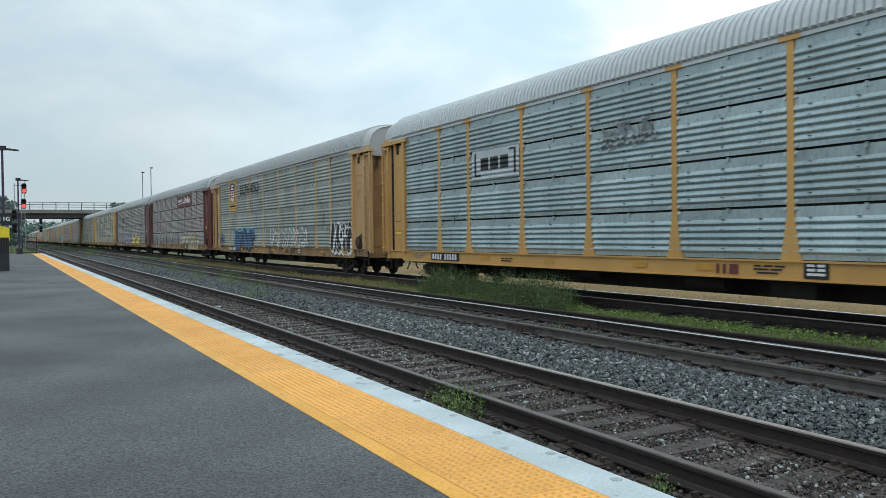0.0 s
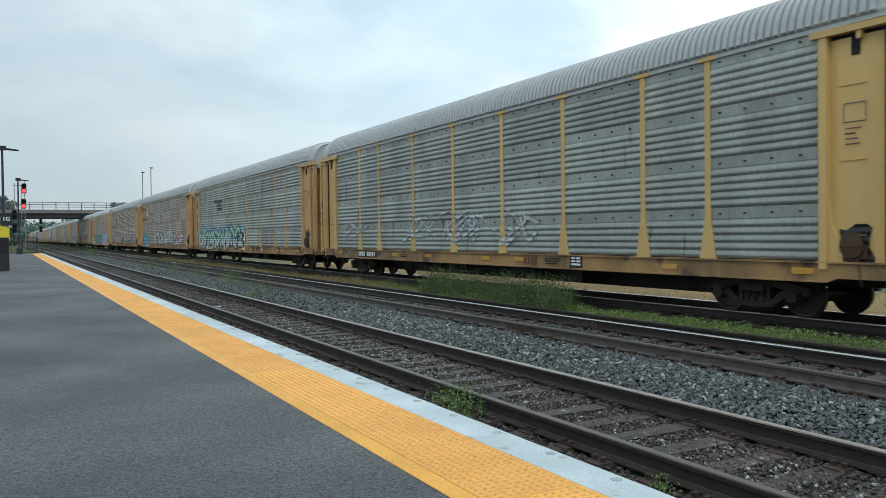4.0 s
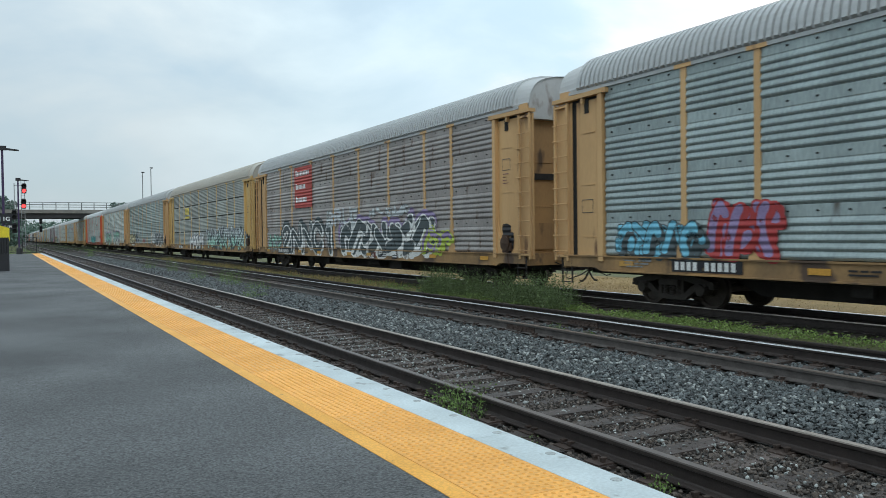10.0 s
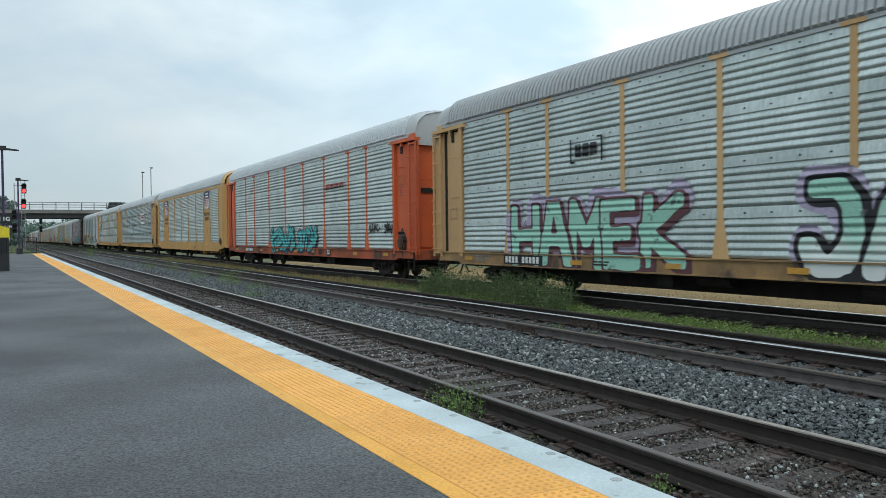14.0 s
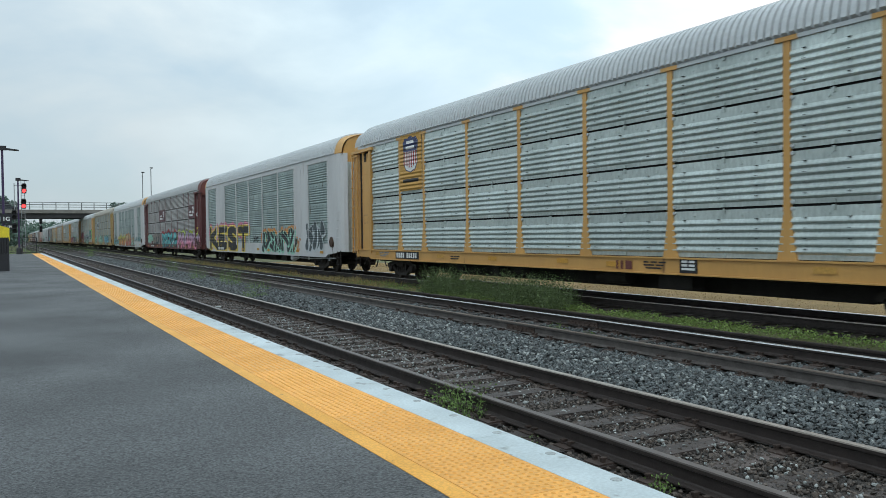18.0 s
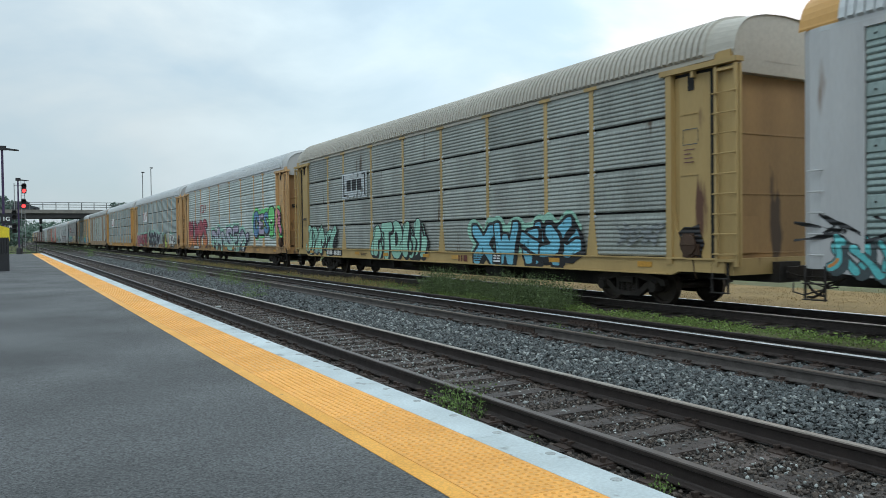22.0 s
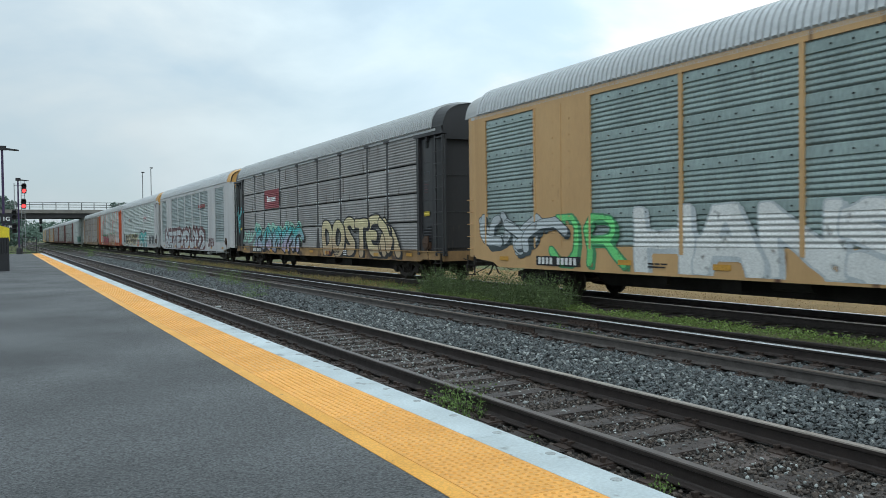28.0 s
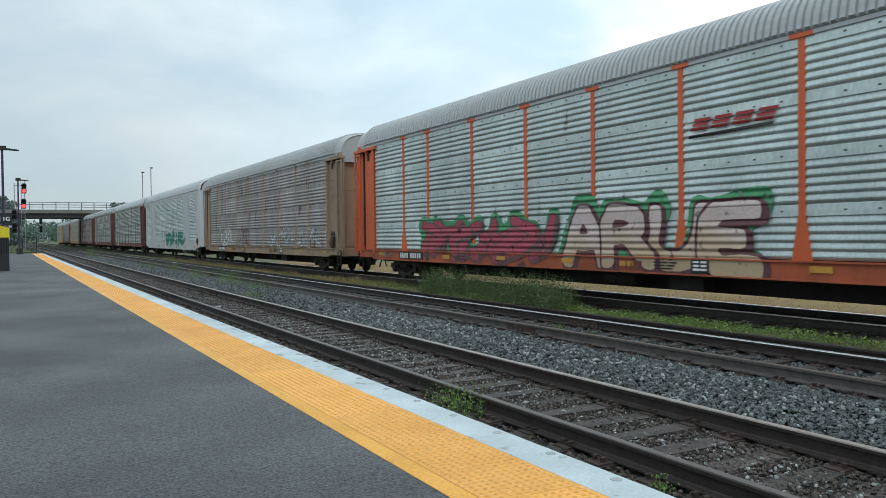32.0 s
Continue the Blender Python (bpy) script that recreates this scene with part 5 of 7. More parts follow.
def big_shield(car, y, w, z, h):
    cut = [(a, max(b, 0.58)) for a, b in SHIELD]
    decal(car, "shield_rim", [[(0.5 + (a - 0.5) * 1.08, 0.5 + (b - 0.5) * 1.06) for a, b in SHIELD]], y, z, w, h, "navy", 0.010, worn=0.8)
    decal(car, "shield_field", [SHIELD], y, z, w, h, "signwhite", 0.014, "white shield field", worn=0.8)
    decal(car, "shield_stripes", [[(0.08 + k * 0.155, 0.10 + 0.10 * abs(k - 2.5) / 2.5), (0.15 + k * 0.155, 0.10 + 0.10 * abs(k - 2.5) / 2.5), (0.15 + k * 0.155, 0.58), (0.08 + k * 0.155, 0.58)] for k in range(6)], y, z, w, h, "red", 0.018, "red shield stripes", worn=0.8)
    decal(car, "shield_chief", [cut], y, z, w, h, "navy", 0.020, "dark blue top of the shield", worn=0.8)
    decal(car, "shield_bars", [[(0.25, 0.80), (0.75, 0.80), (0.75, 0.88), (0.25, 0.88)], [(0.2, 0.64), (0.8, 0.64), (0.8, 0.73), (0.2, 0.73)]], y, z, w, h, "signwhite", 0.024, worn=0.8)


def shield_panel(car, y, w, z, h, colour):
    y, w = math.copysign(8.25, y), 1.72
    decal(car, "signboard", RECT, y, z, w, h, colour, 0.006, "ochre signboard with a shield", worn=0.8)
    big_shield(car, y, w * 0.66, z + h * 0.32, h * 0.60)
    decal(car, "sign_bars", [[(0.1, 0.0), (0.9, 0.0), (0.9, 1.0), (0.1, 1.0)]], y, z + h * 0.14, w * 0.9, h * 0.06, "black", 0.012)


def wheel_board(car, y, w, z, h, colour, ink):
    decal(car, "signboard", RECT, y, z, w, h, colour, 0.01, "painted steel signboard with a wheel mark", worn=0.7)
    ring = lambda r: [(0.74 + r * h / w * math.cos(a), 0.62 + r * math.sin(a)) for a in (2 * math.pi * k / 20 for k in range(20))]
    decal(car, "wheel_mark", [ring(0.27)], y, z, w, h, ink, 0.016, "white wheel mark", worn=0.72)
    decal(car, "wheel_mark_core", [ring(0.15)], y, z, w, h, colour, 0.020, worn=0.9)
    decal(car, "sign_rule", [[(0.12, 0.2 + k * 0.08), (0.74, 0.2 + k * 0.08), (0.74, 0.25 + k * 0.08), (0.12, 0.25 + k * 0.08)] for k in range(2)], y, z, w, h, ink, 0.018, worn=0.72)
    decal(car, "sign_bars", bars([[(0.14, 0.5)]], 0.0, 0.05), y, z + h * 0.42, w, h * 0.13, ink, 0.018, worn=0.7)


def octagon(car, y, w, z, h):
    decal(car, "octagon_sign", [OCT], y, z, w, h, "signwhite", 0.008, "octagonal sign, white rim", worn=0.8)
    decal(car, "octagon_field", [[(0.5 + (a - 0.5) * 0.92, 0.5 + (b - 0.5) * 0.92) for a, b in OCT]], y, z, w, h, "red", 0.012, "red octagon", worn=0.8)
    decal(car, "octagon_bars", bars([[(0.25, 0.8)], [(0.2, 0.62), (0.66, 0.78)], [(0.2, 0.85)], [(0.3, 0.72)]], 0.45), y, z + h * 0.1, w * 0.9, h * 0.8, "signwhite", 0.016, worn=0.7)


def face_blob(car, y, w, z, h):
    rng = random.Random(4)
    decal(car, "graffiti_cloud", [blob(rng, 0.5, 0.5, 0.66, 0.58, 20, 0.06)], y, z, w, h, "mint", 0.001)
    decal(car, "graffiti_outline", [blob(rng, 0.5, 0.66, 0.54, 0.40, 18, 0.05), blob(rng, 0.5, 0.2, 0.36, 0.24, 12, 0.08)], y, z, w, h, "black", 0.006)
    decal(car, "graffiti_fill", [blob(rng, 0.5, 0.66, 0.47, 0.35, 18, 0.05), blob(rng, 0.5, 0.2, 0.29, 0.19, 12, 0.08)], y, z, w, h, "neon", 0.012, "green painted blob")
    decal(car, "graffiti_detail", [[(0.26, 0.52), (0.74, 0.52), (0.64, 0.44), (0.36, 0.44)], [(0.3, 0.24), (0.7, 0.24), (0.68, 0.20), (0.32, 0.20)]], y, z, w, h, "black", 0.018)
    decal(car, "graffiti_highlight", [[(0.34, 0.60), (0.66, 0.60), (0.58, 0.53), (0.42, 0.53)]], y, z, w, h, "signwhite", 0.018)


emblem(WAGONS[0], 5.73, 2.57, 3.37, 0.89, 'boxed', 'black', 'silver')
graffiti(WAGONS[0], 0.89, -0.83, 3.6, 4.43, 'grey', 'grey', 3, scrawl=True)
shield_panel(WAGONS[1], 8.14, 2.1, 3.35, 1.99, 'ochre')
tag(WAGONS[1], 'BUILDING AMERICA', 6.36, 2.14, 4.34, 4.94, 'black')
spray(WAGONS[1], '????', 7.7, 3.95, 0.8, 2.28, 'blue', 'ink', 'azure', fat=0.15, wide=0.1)
spray(WAGONS[1], 'PN', 12.6, 11.95, 1.58, 2.1, 'navy', fat=0.06)
spray(WAGONS[1], 'X', 11.25, 10.3, 1.28, 1.92, 'slate', fat=0.05)
spray(WAGONS[1], '????', -9.2, -11.7, 0.95, 2.42, 'black', 'signwhite', fat=0.13, rim=0.05, soft=2)
graffiti(WAGONS[1], 0.09, -6.31, 0.98, 2.28, 'white', 'white', 6, scrawl=True)
graffiti(WAGONS[1], 11.91, 10.66, 1.2, 2.06, 'blue', 'blue', 1, scrawl=True)
swoosh_board(WAGONS[2], -4.36, 5.7, 4.23, 0.96)
spray(WAGONS[2], '??', -3.3, -5.9, 1.2, 1.98, 'cream', 'grey', fat=0.22, rim=0.03, soft=2)
spray(WAGONS[2], '????', -5.95, -9.6, 0.85, 2.05, 'taupe', 'cream', fat=0.16, rim=0.045)
graffiti(WAGONS[2], 2.2, -3.19, 1.3, 2.34, 'silver', 'silver', 4, scrawl=True)
graffiti(WAGONS[2], 9.19, 5.29, 1.32, 2.12, 'silver', 'silver', 3, scrawl=True)
emblem(WAGONS[3], 5.96, 2.62, 3.54, 0.7, 'bars', 'black', None)
spray(WAGONS[3], '???', 4.7, -0.7, 0.8, 2.4, 'lilac', 'black', 'mint', fat=0.15, rim=0.045, wide=0.06)
spray(WAGONS[3], '????', -1.69, -7.6, 0.8, 2.5, 'cream', 'black', 'lilac', low='yellow', fat=0.16, rim=0.05, wide=0.08)
graffiti(WAGONS[3], -9.43, -11.21, 1.27, 1.77, 'silver', 'silver', 4, scrawl=True)
graffiti(WAGONS[3], 9.3, 7.74, 1.41, 2.07, 'silver', 'silver', 2, scrawl=True)
graffiti(WAGONS[4], 5.21, -3.04, 1.31, 2.55, 'silver', 'silver', 4, scrawl=True)
graffiti(WAGONS[4], 11.01, 9.29, 1.52, 2.49, 'silver', 'silver', 1, scrawl=True)
emblem(WAGONS[5], 5.8, 2.31, 3.43, 0.8, 'bars', 'black', None)
spray(WAGONS[5], '???????', 11.9, 0.2, 0.78, 2.5, 'mint', 'black', 'sky', low='silver', shine='signwhite', fat=0.10, rim=0.045, wide=0.14)
spray(WAGONS[5], 'IC', 0.04, -1.0, 0.99, 2.15, 'black', 'white', 'cyan', fat=0.12, rim=0.05)
spray(WAGONS[5], '?', 12.85, 12.2, 4.26, 5.0, 'silver', fat=0.05)
spray(WAGONS[5], '?', 12.85, 12.2, 3.4, 4.15, 'silver', fat=0.05)
spray(WAGONS[5], '?', 12.85, 12.2, 2.55, 3.29, 'silver', fat=0.05)
spray(WAGONS[5], '?', 12.85, 12.2, 1.68, 2.43, 'silver', fat=0.05)
shield_panel(WAGONS[6], 8.19, 1.72, 3.39, 1.89, 'ochre')
tag(WAGONS[6], 'We will', 11.95, 9.35, 4.57, 5.06, 'black')
tag(WAGONS[6], 'deliver', 11.98, 9.49, 3.53, 4.0, 'black')
spray(WAGONS[6], '????', 12.05, 7.25, 0.82, 2.22, 'cyan', 'teal', low='sky', shine='signwhite', fat=0.13, rim=0.04)
spray(WAGONS[6], 'CTCR', 3.6, -1.0, 1.1, 2.28, 'silver', 'slate', fat=0.16, rim=0.06, soft=2, wide=0.04)
spray(WAGONS[6], '????', -1.7, -5.9, 1.18, 2.5, 'silver', 'grey', fat=0.16, rim=0.03, soft=2, worn=0.5)
spray(WAGONS[6], '???', -6.01, -8.9, 1.12, 2.25, 'rose', 'silver', fat=0.14, rim=0.05)
graffiti(WAGONS[6], -8.57, -10.23, 1.18, 2.13, 'white', 'grey', 3)
shield_panel(WAGONS[7], 8.59, 2.17, 3.33, 1.98, 'ochre')
graffiti(WAGONS[7], 10.46, 6.38, 1.08, 1.96, 'silver', 'silver', 3)
graffiti(WAGONS[7], 1.65, -1.0, 1.08, 1.88, 'cyan', 'black', 3)
graffiti(WAGONS[7], -1.73, -4.44, 1.05, 1.77, 'white', 'black', 4)
graffiti(WAGONS[7], -4.79, -8.61, 1.14, 1.8, 'silver', 'grey', 4)
graffiti(WAGONS[7], -9.6, -11.71, 1.25, 1.84, 'mint', 'grey', 4)
graffiti(WAGONS[7], 11.66, 9.84, 1.13, 1.84, 'white', 'red', 3)
graffiti(WAGONS[7], 9.79, 8.75, 1.09, 1.81, 'silver', 'black', 2)
octagon(WAGONS[8], -7.85, 1.52, 3.33, 1.72)
octagon(WAGONS[8], 8.7, 1.5, 3.3, 1.72)
spray(WAGONS[8], 'RAC?R', 7.6, -2.3, 0.8, 2.5, 'aqua', 'maroon', 'tan', low='teal', fat=0.15, rim=0.045, soft=2, wide=0.05)
spray(WAGONS[8], '????', -3.7, -9.9, 0.8, 2.62, 'azure', 'signwhite', 'black', low='purple', fat=0.15, rim=0.03, wide=0.12)
spray(WAGONS[8], 'NC1', 12.85, 8.6, 0.86, 2.12, 'white', 'slate', 'green', fat=0.16, rim=0.05, soft=0)
spray(WAGONS[9], 'JUSCO', 1.15, -7.5, 0.86, 2.52, 'tan', 'maroon', 'purple', low='ochre', fat=0.15, rim=0.07, wide=0.03)
graffiti(WAGONS[9], -7.3, -9.22, 1.25, 2.33, 'teal', 'teal', 3, scrawl=True)
spray(WAGONS[9], '????', 11.27, 8.71, 1.14, 1.99, 'azure', 'slate', fat=0.13, rim=0.03)
graffiti(WAGONS[9], 8.53, 6.88, 1.11, 2.34, 'purple', 'red', 3)
emblem(WAGONS[9], 3.45, 0.99, 3.53, 0.61, 'octa', 'red', None)
emblem(WAGONS[9], -2.63, 0.61, 3.51, 0.62, 'octa', 'red', None)
graffiti(WAGONS[9], 3.45, 2.42, 1.4, 2.15, 'teal', 'teal', 1, scrawl=True)
signboard(WAGONS[10], 5.45, 2.58, 3.11, 2.02, 'signred', 'signwhite')
spray(WAGONS[10], '2NNC1', 8.9, 1.1, 0.82, 2.4, 'slate', 'white', 'slate', fat=0.10, rim=0.06, soft=2, wide=0.03)
spray(WAGONS[10], '?????', 1.0, -7.8, 0.82, 2.5, 'slate', 'white', 'purple', fat=0.14, rim=0.07, wide=0.05)
spray(WAGONS[10], 'BRUE', 2.25, -1.6, 2.06, 2.95, 'silver', fat=0.12, soft=0)
spray(WAGONS[10], '???', -2.63, -6.2, 2.35, 2.88, 'silver', fat=0.13, soft=0)
spray(WAGONS[10], '???', 11.3, 9.1, 0.95, 1.9, 'mint', 'grey', fat=0.10, rim=0.03)
graffiti(WAGONS[10], -6.64, -8.91, 1.04, 2.01, 'purple', 'lime', 2)
emblem(WAGONS[11], 5.72, 1.61, 3.25, 0.92, 'solid', 'yellow', None)
spray(WAGONS[11], 'MA?M', 4.75, 0.05, 0.82, 1.96, 'white', 'slate', 'silver', fat=0.15, rim=0.04, wide=0.04)
spray(WAGONS[11], '??????', -1.5, -11.4, 0.9, 2.6, 'silver', 'slate', low='mint', fat=0.11, rim=0.02, wide=0.12, worn=0.5)
graffiti(WAGONS[11], 11.27, 10.04, 1.37, 2.42, 'grey', 'grey', 2, scrawl=True)
emblem(WAGONS[12], 5.67, 2.4, 3.49, 0.46, 'bars', 'grey', None)
spray(WAGONS[12], '?DAWK', 11.5, 7.1, 1.12, 2.28, 'cream', 'black', fat=0.13, rim=0.045, wide=0.05)
spray(WAGONS[12], '???', 6.7, 4.45, 1.18, 2.5, 'slate', 'silver', fat=0.14, rim=0.03, soft=2)
graffiti(WAGONS[12], 4.27, 2.84, 2.14, 2.54, 'white', 'white', 3, scrawl=True)
graffiti(WAGONS[12], 1.26, -0.23, 1.16, 1.77, 'red', 'tan', 3, scrawl=True)
graffiti(WAGONS[12], -4.2, -6.55, 1.0, 2.4, 'white', 'white', 4, scrawl=True)
spray(WAGONS[12], 'SO?OP?', -7.0, -11.5, 0.98, 2.3, 'slate', 'white', fat=0.14, rim=0.03, soft=2, wide=0.05)
emblem(WAGONS[13], 5.66, 1.43, 3.4, 0.76, 'boxed', 'black', None)
spray(WAGONS[13], 'HAMEK', 8.95, 2.4, 0.82, 2.62, 'mint', 'maroon', 'lilac', low='mint', fat=0.11, rim=0.05, soft=0)
spray(WAGONS[13], 'JACKS', -0.4, -6.86, 0.8, 2.68, 'mint', 'black', 'lilac', low='white', fat=0.12, rim=0.07)
spray(WAGONS[14], '?????', 4.17, -3.09, 0.85, 2.35, 'aqua', 'ink', fat=0.11, rim=0.045, wide=0.08)
emblem(WAGONS[14], -5.7, 2.58, 3.7, 0.4, 'slant', 'red', None)
graffiti(WAGONS[14], -9.47, -10.36, 1.76, 2.26, 'black', 'black', 2, scrawl=True)
graffiti(WAGONS[14], -10.94, -11.89, 1.71, 2.26, 'black', 'black', 3, scrawl=True)
big_shield(WAGONS[15], 8.38, 1.75, 3.75, 1.35)
tag(WAGONS[15], 'BUILDING', 9.2, 7.5, 3.30, 3.55, 'black')
tag(WAGONS[15], 'AMERICA', 9.1, 7.6, 2.95, 3.20, 'black')
big_shield(WAGONS[15], -8.38, 1.75, 3.75, 1.35)
tag(WAGONS[15], 'BUILDING', -7.5, -9.2, 3.30, 3.55, 'black')
tag(WAGONS[15], 'AMERICA', -7.6, -9.1, 2.95, 3.20, 'black')
emblem(WAGONS[16], -5.7, 2.49, 3.2, 1.18, 'slant', 'red', 'signwhite')
shield_panel(WAGONS[17], 8.21, 2.02, 3.31, 2.1, 'ochre')
spray(WAGONS[18], 'KEST', 11.8, 1.4, 0.84, 2.54, 'black', 'yellow', 'pink', fat=0.16, rim=0.075, soft=0)
spray(WAGONS[18], '?????', -1.1, -7.1, 0.78, 2.2, 'black', 'mint', 'orange', fat=0.11, rim=0.035, wide=0.12)
graffiti(WAGONS[18], -7.05, -7.92, 0.88, 1.81, 'orange', 'orange', 2, scrawl=True)
spray(WAGONS[18], '??', -9.15, -11.2, 0.95, 2.45, 'slate', 'silver', fat=0.15, rim=0.035, soft=2, wide=0.1)
graffiti(WAGONS[18], 0.38, -0.54, 1.36, 1.85, 'black', 'black', 2, scrawl=True)
wheel_board(WAGONS[19], 3.06, 3.08, 3.23, 1.1, 'maroon', 'signwhite')
wheel_board(WAGONS[19], -10.55, 2.38, 3.21, 1.08, 'maroon', 'signwhite')
spray(WAGONS[19], '????', 3.25, -3.75, 0.8, 2.34, 'cyan', 'ink', 'red', low='teal', shine='signwhite', fat=0.14, rim=0.05, wide=0.06)
spray(WAGONS[19], '??A??', -4.4, -12.5, 0.78, 2.36, 'lilac', 'maroon', 'lime', low='pink', fat=0.14, rim=0.05, wide=0.08)
spray(WAGONS[19], '?', 11.5, 9.3, 1.16, 2.12, 'mint', fat=0.2)
spray(WAGONS[19], '???', 8.5, 4.9, 1.18, 2.3, 'taupe', 'slate', fat=0.2, rim=0.04, soft=2)
graffiti(WAGONS[19], -12.25, -12.79, 3.29, 3.72, 'signwhite', 'signwhite', 2, scrawl=True)
graffiti(WAGONS[20], 13.4, 9.7, 1.44, 2.12, 'black', 'grey', 3, scrawl=True)
spray(WAGONS[20], '??????', 12.9, 7.2, 0.85, 1.75, 'cyan', 'slate', shine='orange', fat=0.07, rim=0.03)
spray(WAGONS[20], '?????', 8.4, 1.0, 0.8, 2.2, 'lime', 'brick', 'cream', low='orange', fat=0.14, rim=0.035, soft=2, wide=0.05)
spray(WAGONS[20], '???', 0.6, -3.4, 0.8, 2.28, 'cream', 'brick', 'orange', low='red', fat=0.19, rim=0.04, soft=2)
spray(WAGONS[20], '???', -3.6, -6.6, 0.8, 1.9, 'orange', 'brick', low='mint', fat=0.14, rim=0.04)
graffiti(WAGONS[20], -7.4, -12.07, 1.26, 1.98, 'teal', 'cyan', 6, scrawl=True)
emblem(WAGONS[21], 6.04, 2.69, 3.27, 1.09, 'boxed', 'black', 'silver')
spray(WAGONS[21], '?TO??', 4.2, -0.2, 0.8, 2.3, 'mint', 'black', fat=0.16, rim=0.045, soft=2, wide=0.05)
spray(WAGONS[21], 'XW??', -3.5, -8.4, 0.8, 2.14, 'azure', 'black', 'mint', fat=0.13, rim=0.06, soft=0)
graffiti(WAGONS[21], -10.09, -11.61, 1.33, 2.0, 'grey', 'black', 3, scrawl=True)
spray(WAGONS[21], '???', 12.0, 8.35, 0.8, 2.3, 'mint', 'black', fat=0.15, rim=0.04, soft=2)
graffiti(WAGONS[21], 12.77, 12.05, 2.42, 2.64, 'black', 'black', 3, scrawl=True)
spray(WAGONS[22], 'BUMPS', 11.8, 5.15, 1.0, 3.05, 'rose', 'maroon', low='orange', fat=0.125, rim=0.045, wide=0.03)
spray(WAGONS[22], '?ANSE?', 3.8, -5.4, 0.8, 2.45, 'lilac', 'ink', 'mint', low='mint', shine='signwhite', fat=0.13, rim=0.05, wide=0.07, slant=-0.1)
spray(WAGONS[22], 'C', -7.27, -8.47, 1.73, 3.25, 'sky', 'black', 'neon', fat=0.14, rim=0.04)
spray(WAGONS[22], 'E', -8.47, -9.42, 1.88, 3.12, 'lilac', 'black', 'neon', fat=0.11, rim=0.04, soft=0)
spray(WAGONS[22], 'S', -9.42, -10.36, 1.9, 3.21, 'sky', 'black', 'neon', fat=0.10, rim=0.04)
face_blob(WAGONS[22], -10.87, 1.19, 1.71, 1.6)
spray(WAGONS[22], 'R', -11.54, -12.58, 1.83, 3.19, 'pink', 'black', 'neon', fat=0.13, rim=0.05)
emblem(WAGONS[22], 6.38, 2.15, 3.38, 0.82, 'ribbon', 'red', None)
emblem(WAGONS[23], 6.03, 2.69, 3.43, 0.99, 'ribbon', 'red', 'signwhite')
spray(WAGONS[23], '????', 12.3, 8.95, 0.84, 2.2, 'brick', 'pink', 'mint', fat=0.10, rim=0.04, wide=0.06)
spray(WAGONS[23], 'COO?', 3.8, -2.6, 0.8, 2.42, 'ink', 'silver', 'mint', fat=0.2, rim=0.05, soft=2)
spray(WAGONS[23], 'U', -4.6, -5.8, 0.82, 2.12, 'brick', 'black', 'mint', fat=0.2, rim=0.05, soft=0)
spray(WAGONS[23], 'L', -5.8, -7.0, 0.8, 2.16, 'lime', 'black', fat=0.2, rim=0.05, soft=0)
graffiti(WAGONS[23], -8.3, -10.43, 0.8, 2.2, 'white', 'black', 2, back='mint')
spray(WAGONS[23], 'OUTE', 8.8, 4.9, 1.0, 2.2, 'rose', 'black', 'mint', fat=0.15, rim=0.06)
emblem(WAGONS[24], 6.28, 3.17, 3.29, 1.13, 'ribbon', 'red', 'signwhite')
graffiti(WAGONS[25], 6.65, -2.73, 1.25, 2.1, 'silver', 'cyan', 4, scrawl=True)
spray(WAGONS[26], '????', -8.87, -12.27, 0.92, 2.29, 'silver', 'slate', fat=0.15, rim=0.04, soft=2)
spray(WAGONS[26], '?PN?', -1.75, -7.1, 0.8, 2.24, 'cyan', 'sky', 'lime', fat=0.14, rim=0.07, soft=2)
spray(WAGONS[26], 'HANS', 5.8, -1.1, 0.78, 2.32, 'white', 'silver', fat=0.15, rim=0.03, soft=0)
spray(WAGONS[26], 'JR', 9.2, 6.1, 0.84, 2.2, 'neon', 'green', fat=0.07, rim=0.03)
spray(WAGONS[26], '??', 12.75, 9.5, 1.05, 2.39, 'silver', 'slate', fat=0.12, rim=0.025, soft=2, wide=0.05)
graffiti(WAGONS[26], -7.74, -8.86, 1.77, 2.46, 'white', 'white', 3, scrawl=True)
signboard(WAGONS[27], 5.77, 2.66, 3.26, 1.03, 'signplum', 'signwhite', ((0.18, 0.80),), 0.24, 0.36, 0.36)
spray(WAGONS[27], '?????', 9.05, 1.3, 0.82, 2.42, 'aqua', 'black', 'mint', low='lilac', fat=0.13, rim=0.045, soft=2, wide=0.06)
graffiti(WAGONS[27], 11.79, 9.16, 1.26, 2.16, 'mint', 'grey', 2)
spray(WAGONS[27], 'DOSTE?', -2.2, -9.9, 0.8, 2.5, 'cream', 'black', low='tan', fat=0.14, rim=0.05, soft=2, wide=0.04)
graffiti(WAGONS[27], 13.16, 12.2, 1.8, 4.01, 'cyan', 'white', 1, scrawl=True)
spray(WAGONS[28], 'NETE?DU?O', 10.4, -5.7, 0.78, 2.42, 'silver', 'brick', 'brick', fat=0.15, rim=0.1, soft=0, wide=0.03)
spray(WAGONS[28], 'CREW', -7.0, -8.9, 0.95, 1.7, 'brick', fat=0.10)
emblem(WAGONS[28], -4.93, 2.73, 3.68, 0.58, 'slant', 'red', None)
spray(WAGONS[29], '??????', 9.8, 0.3, 1.0, 2.36, 'black', 'cream', low='ink', fat=0.11, rim=0.035, wide=0.12)
emblem(WAGONS[29], 5.45, 1.8, 3.6, 0.36, 'bars', 'slate', None)
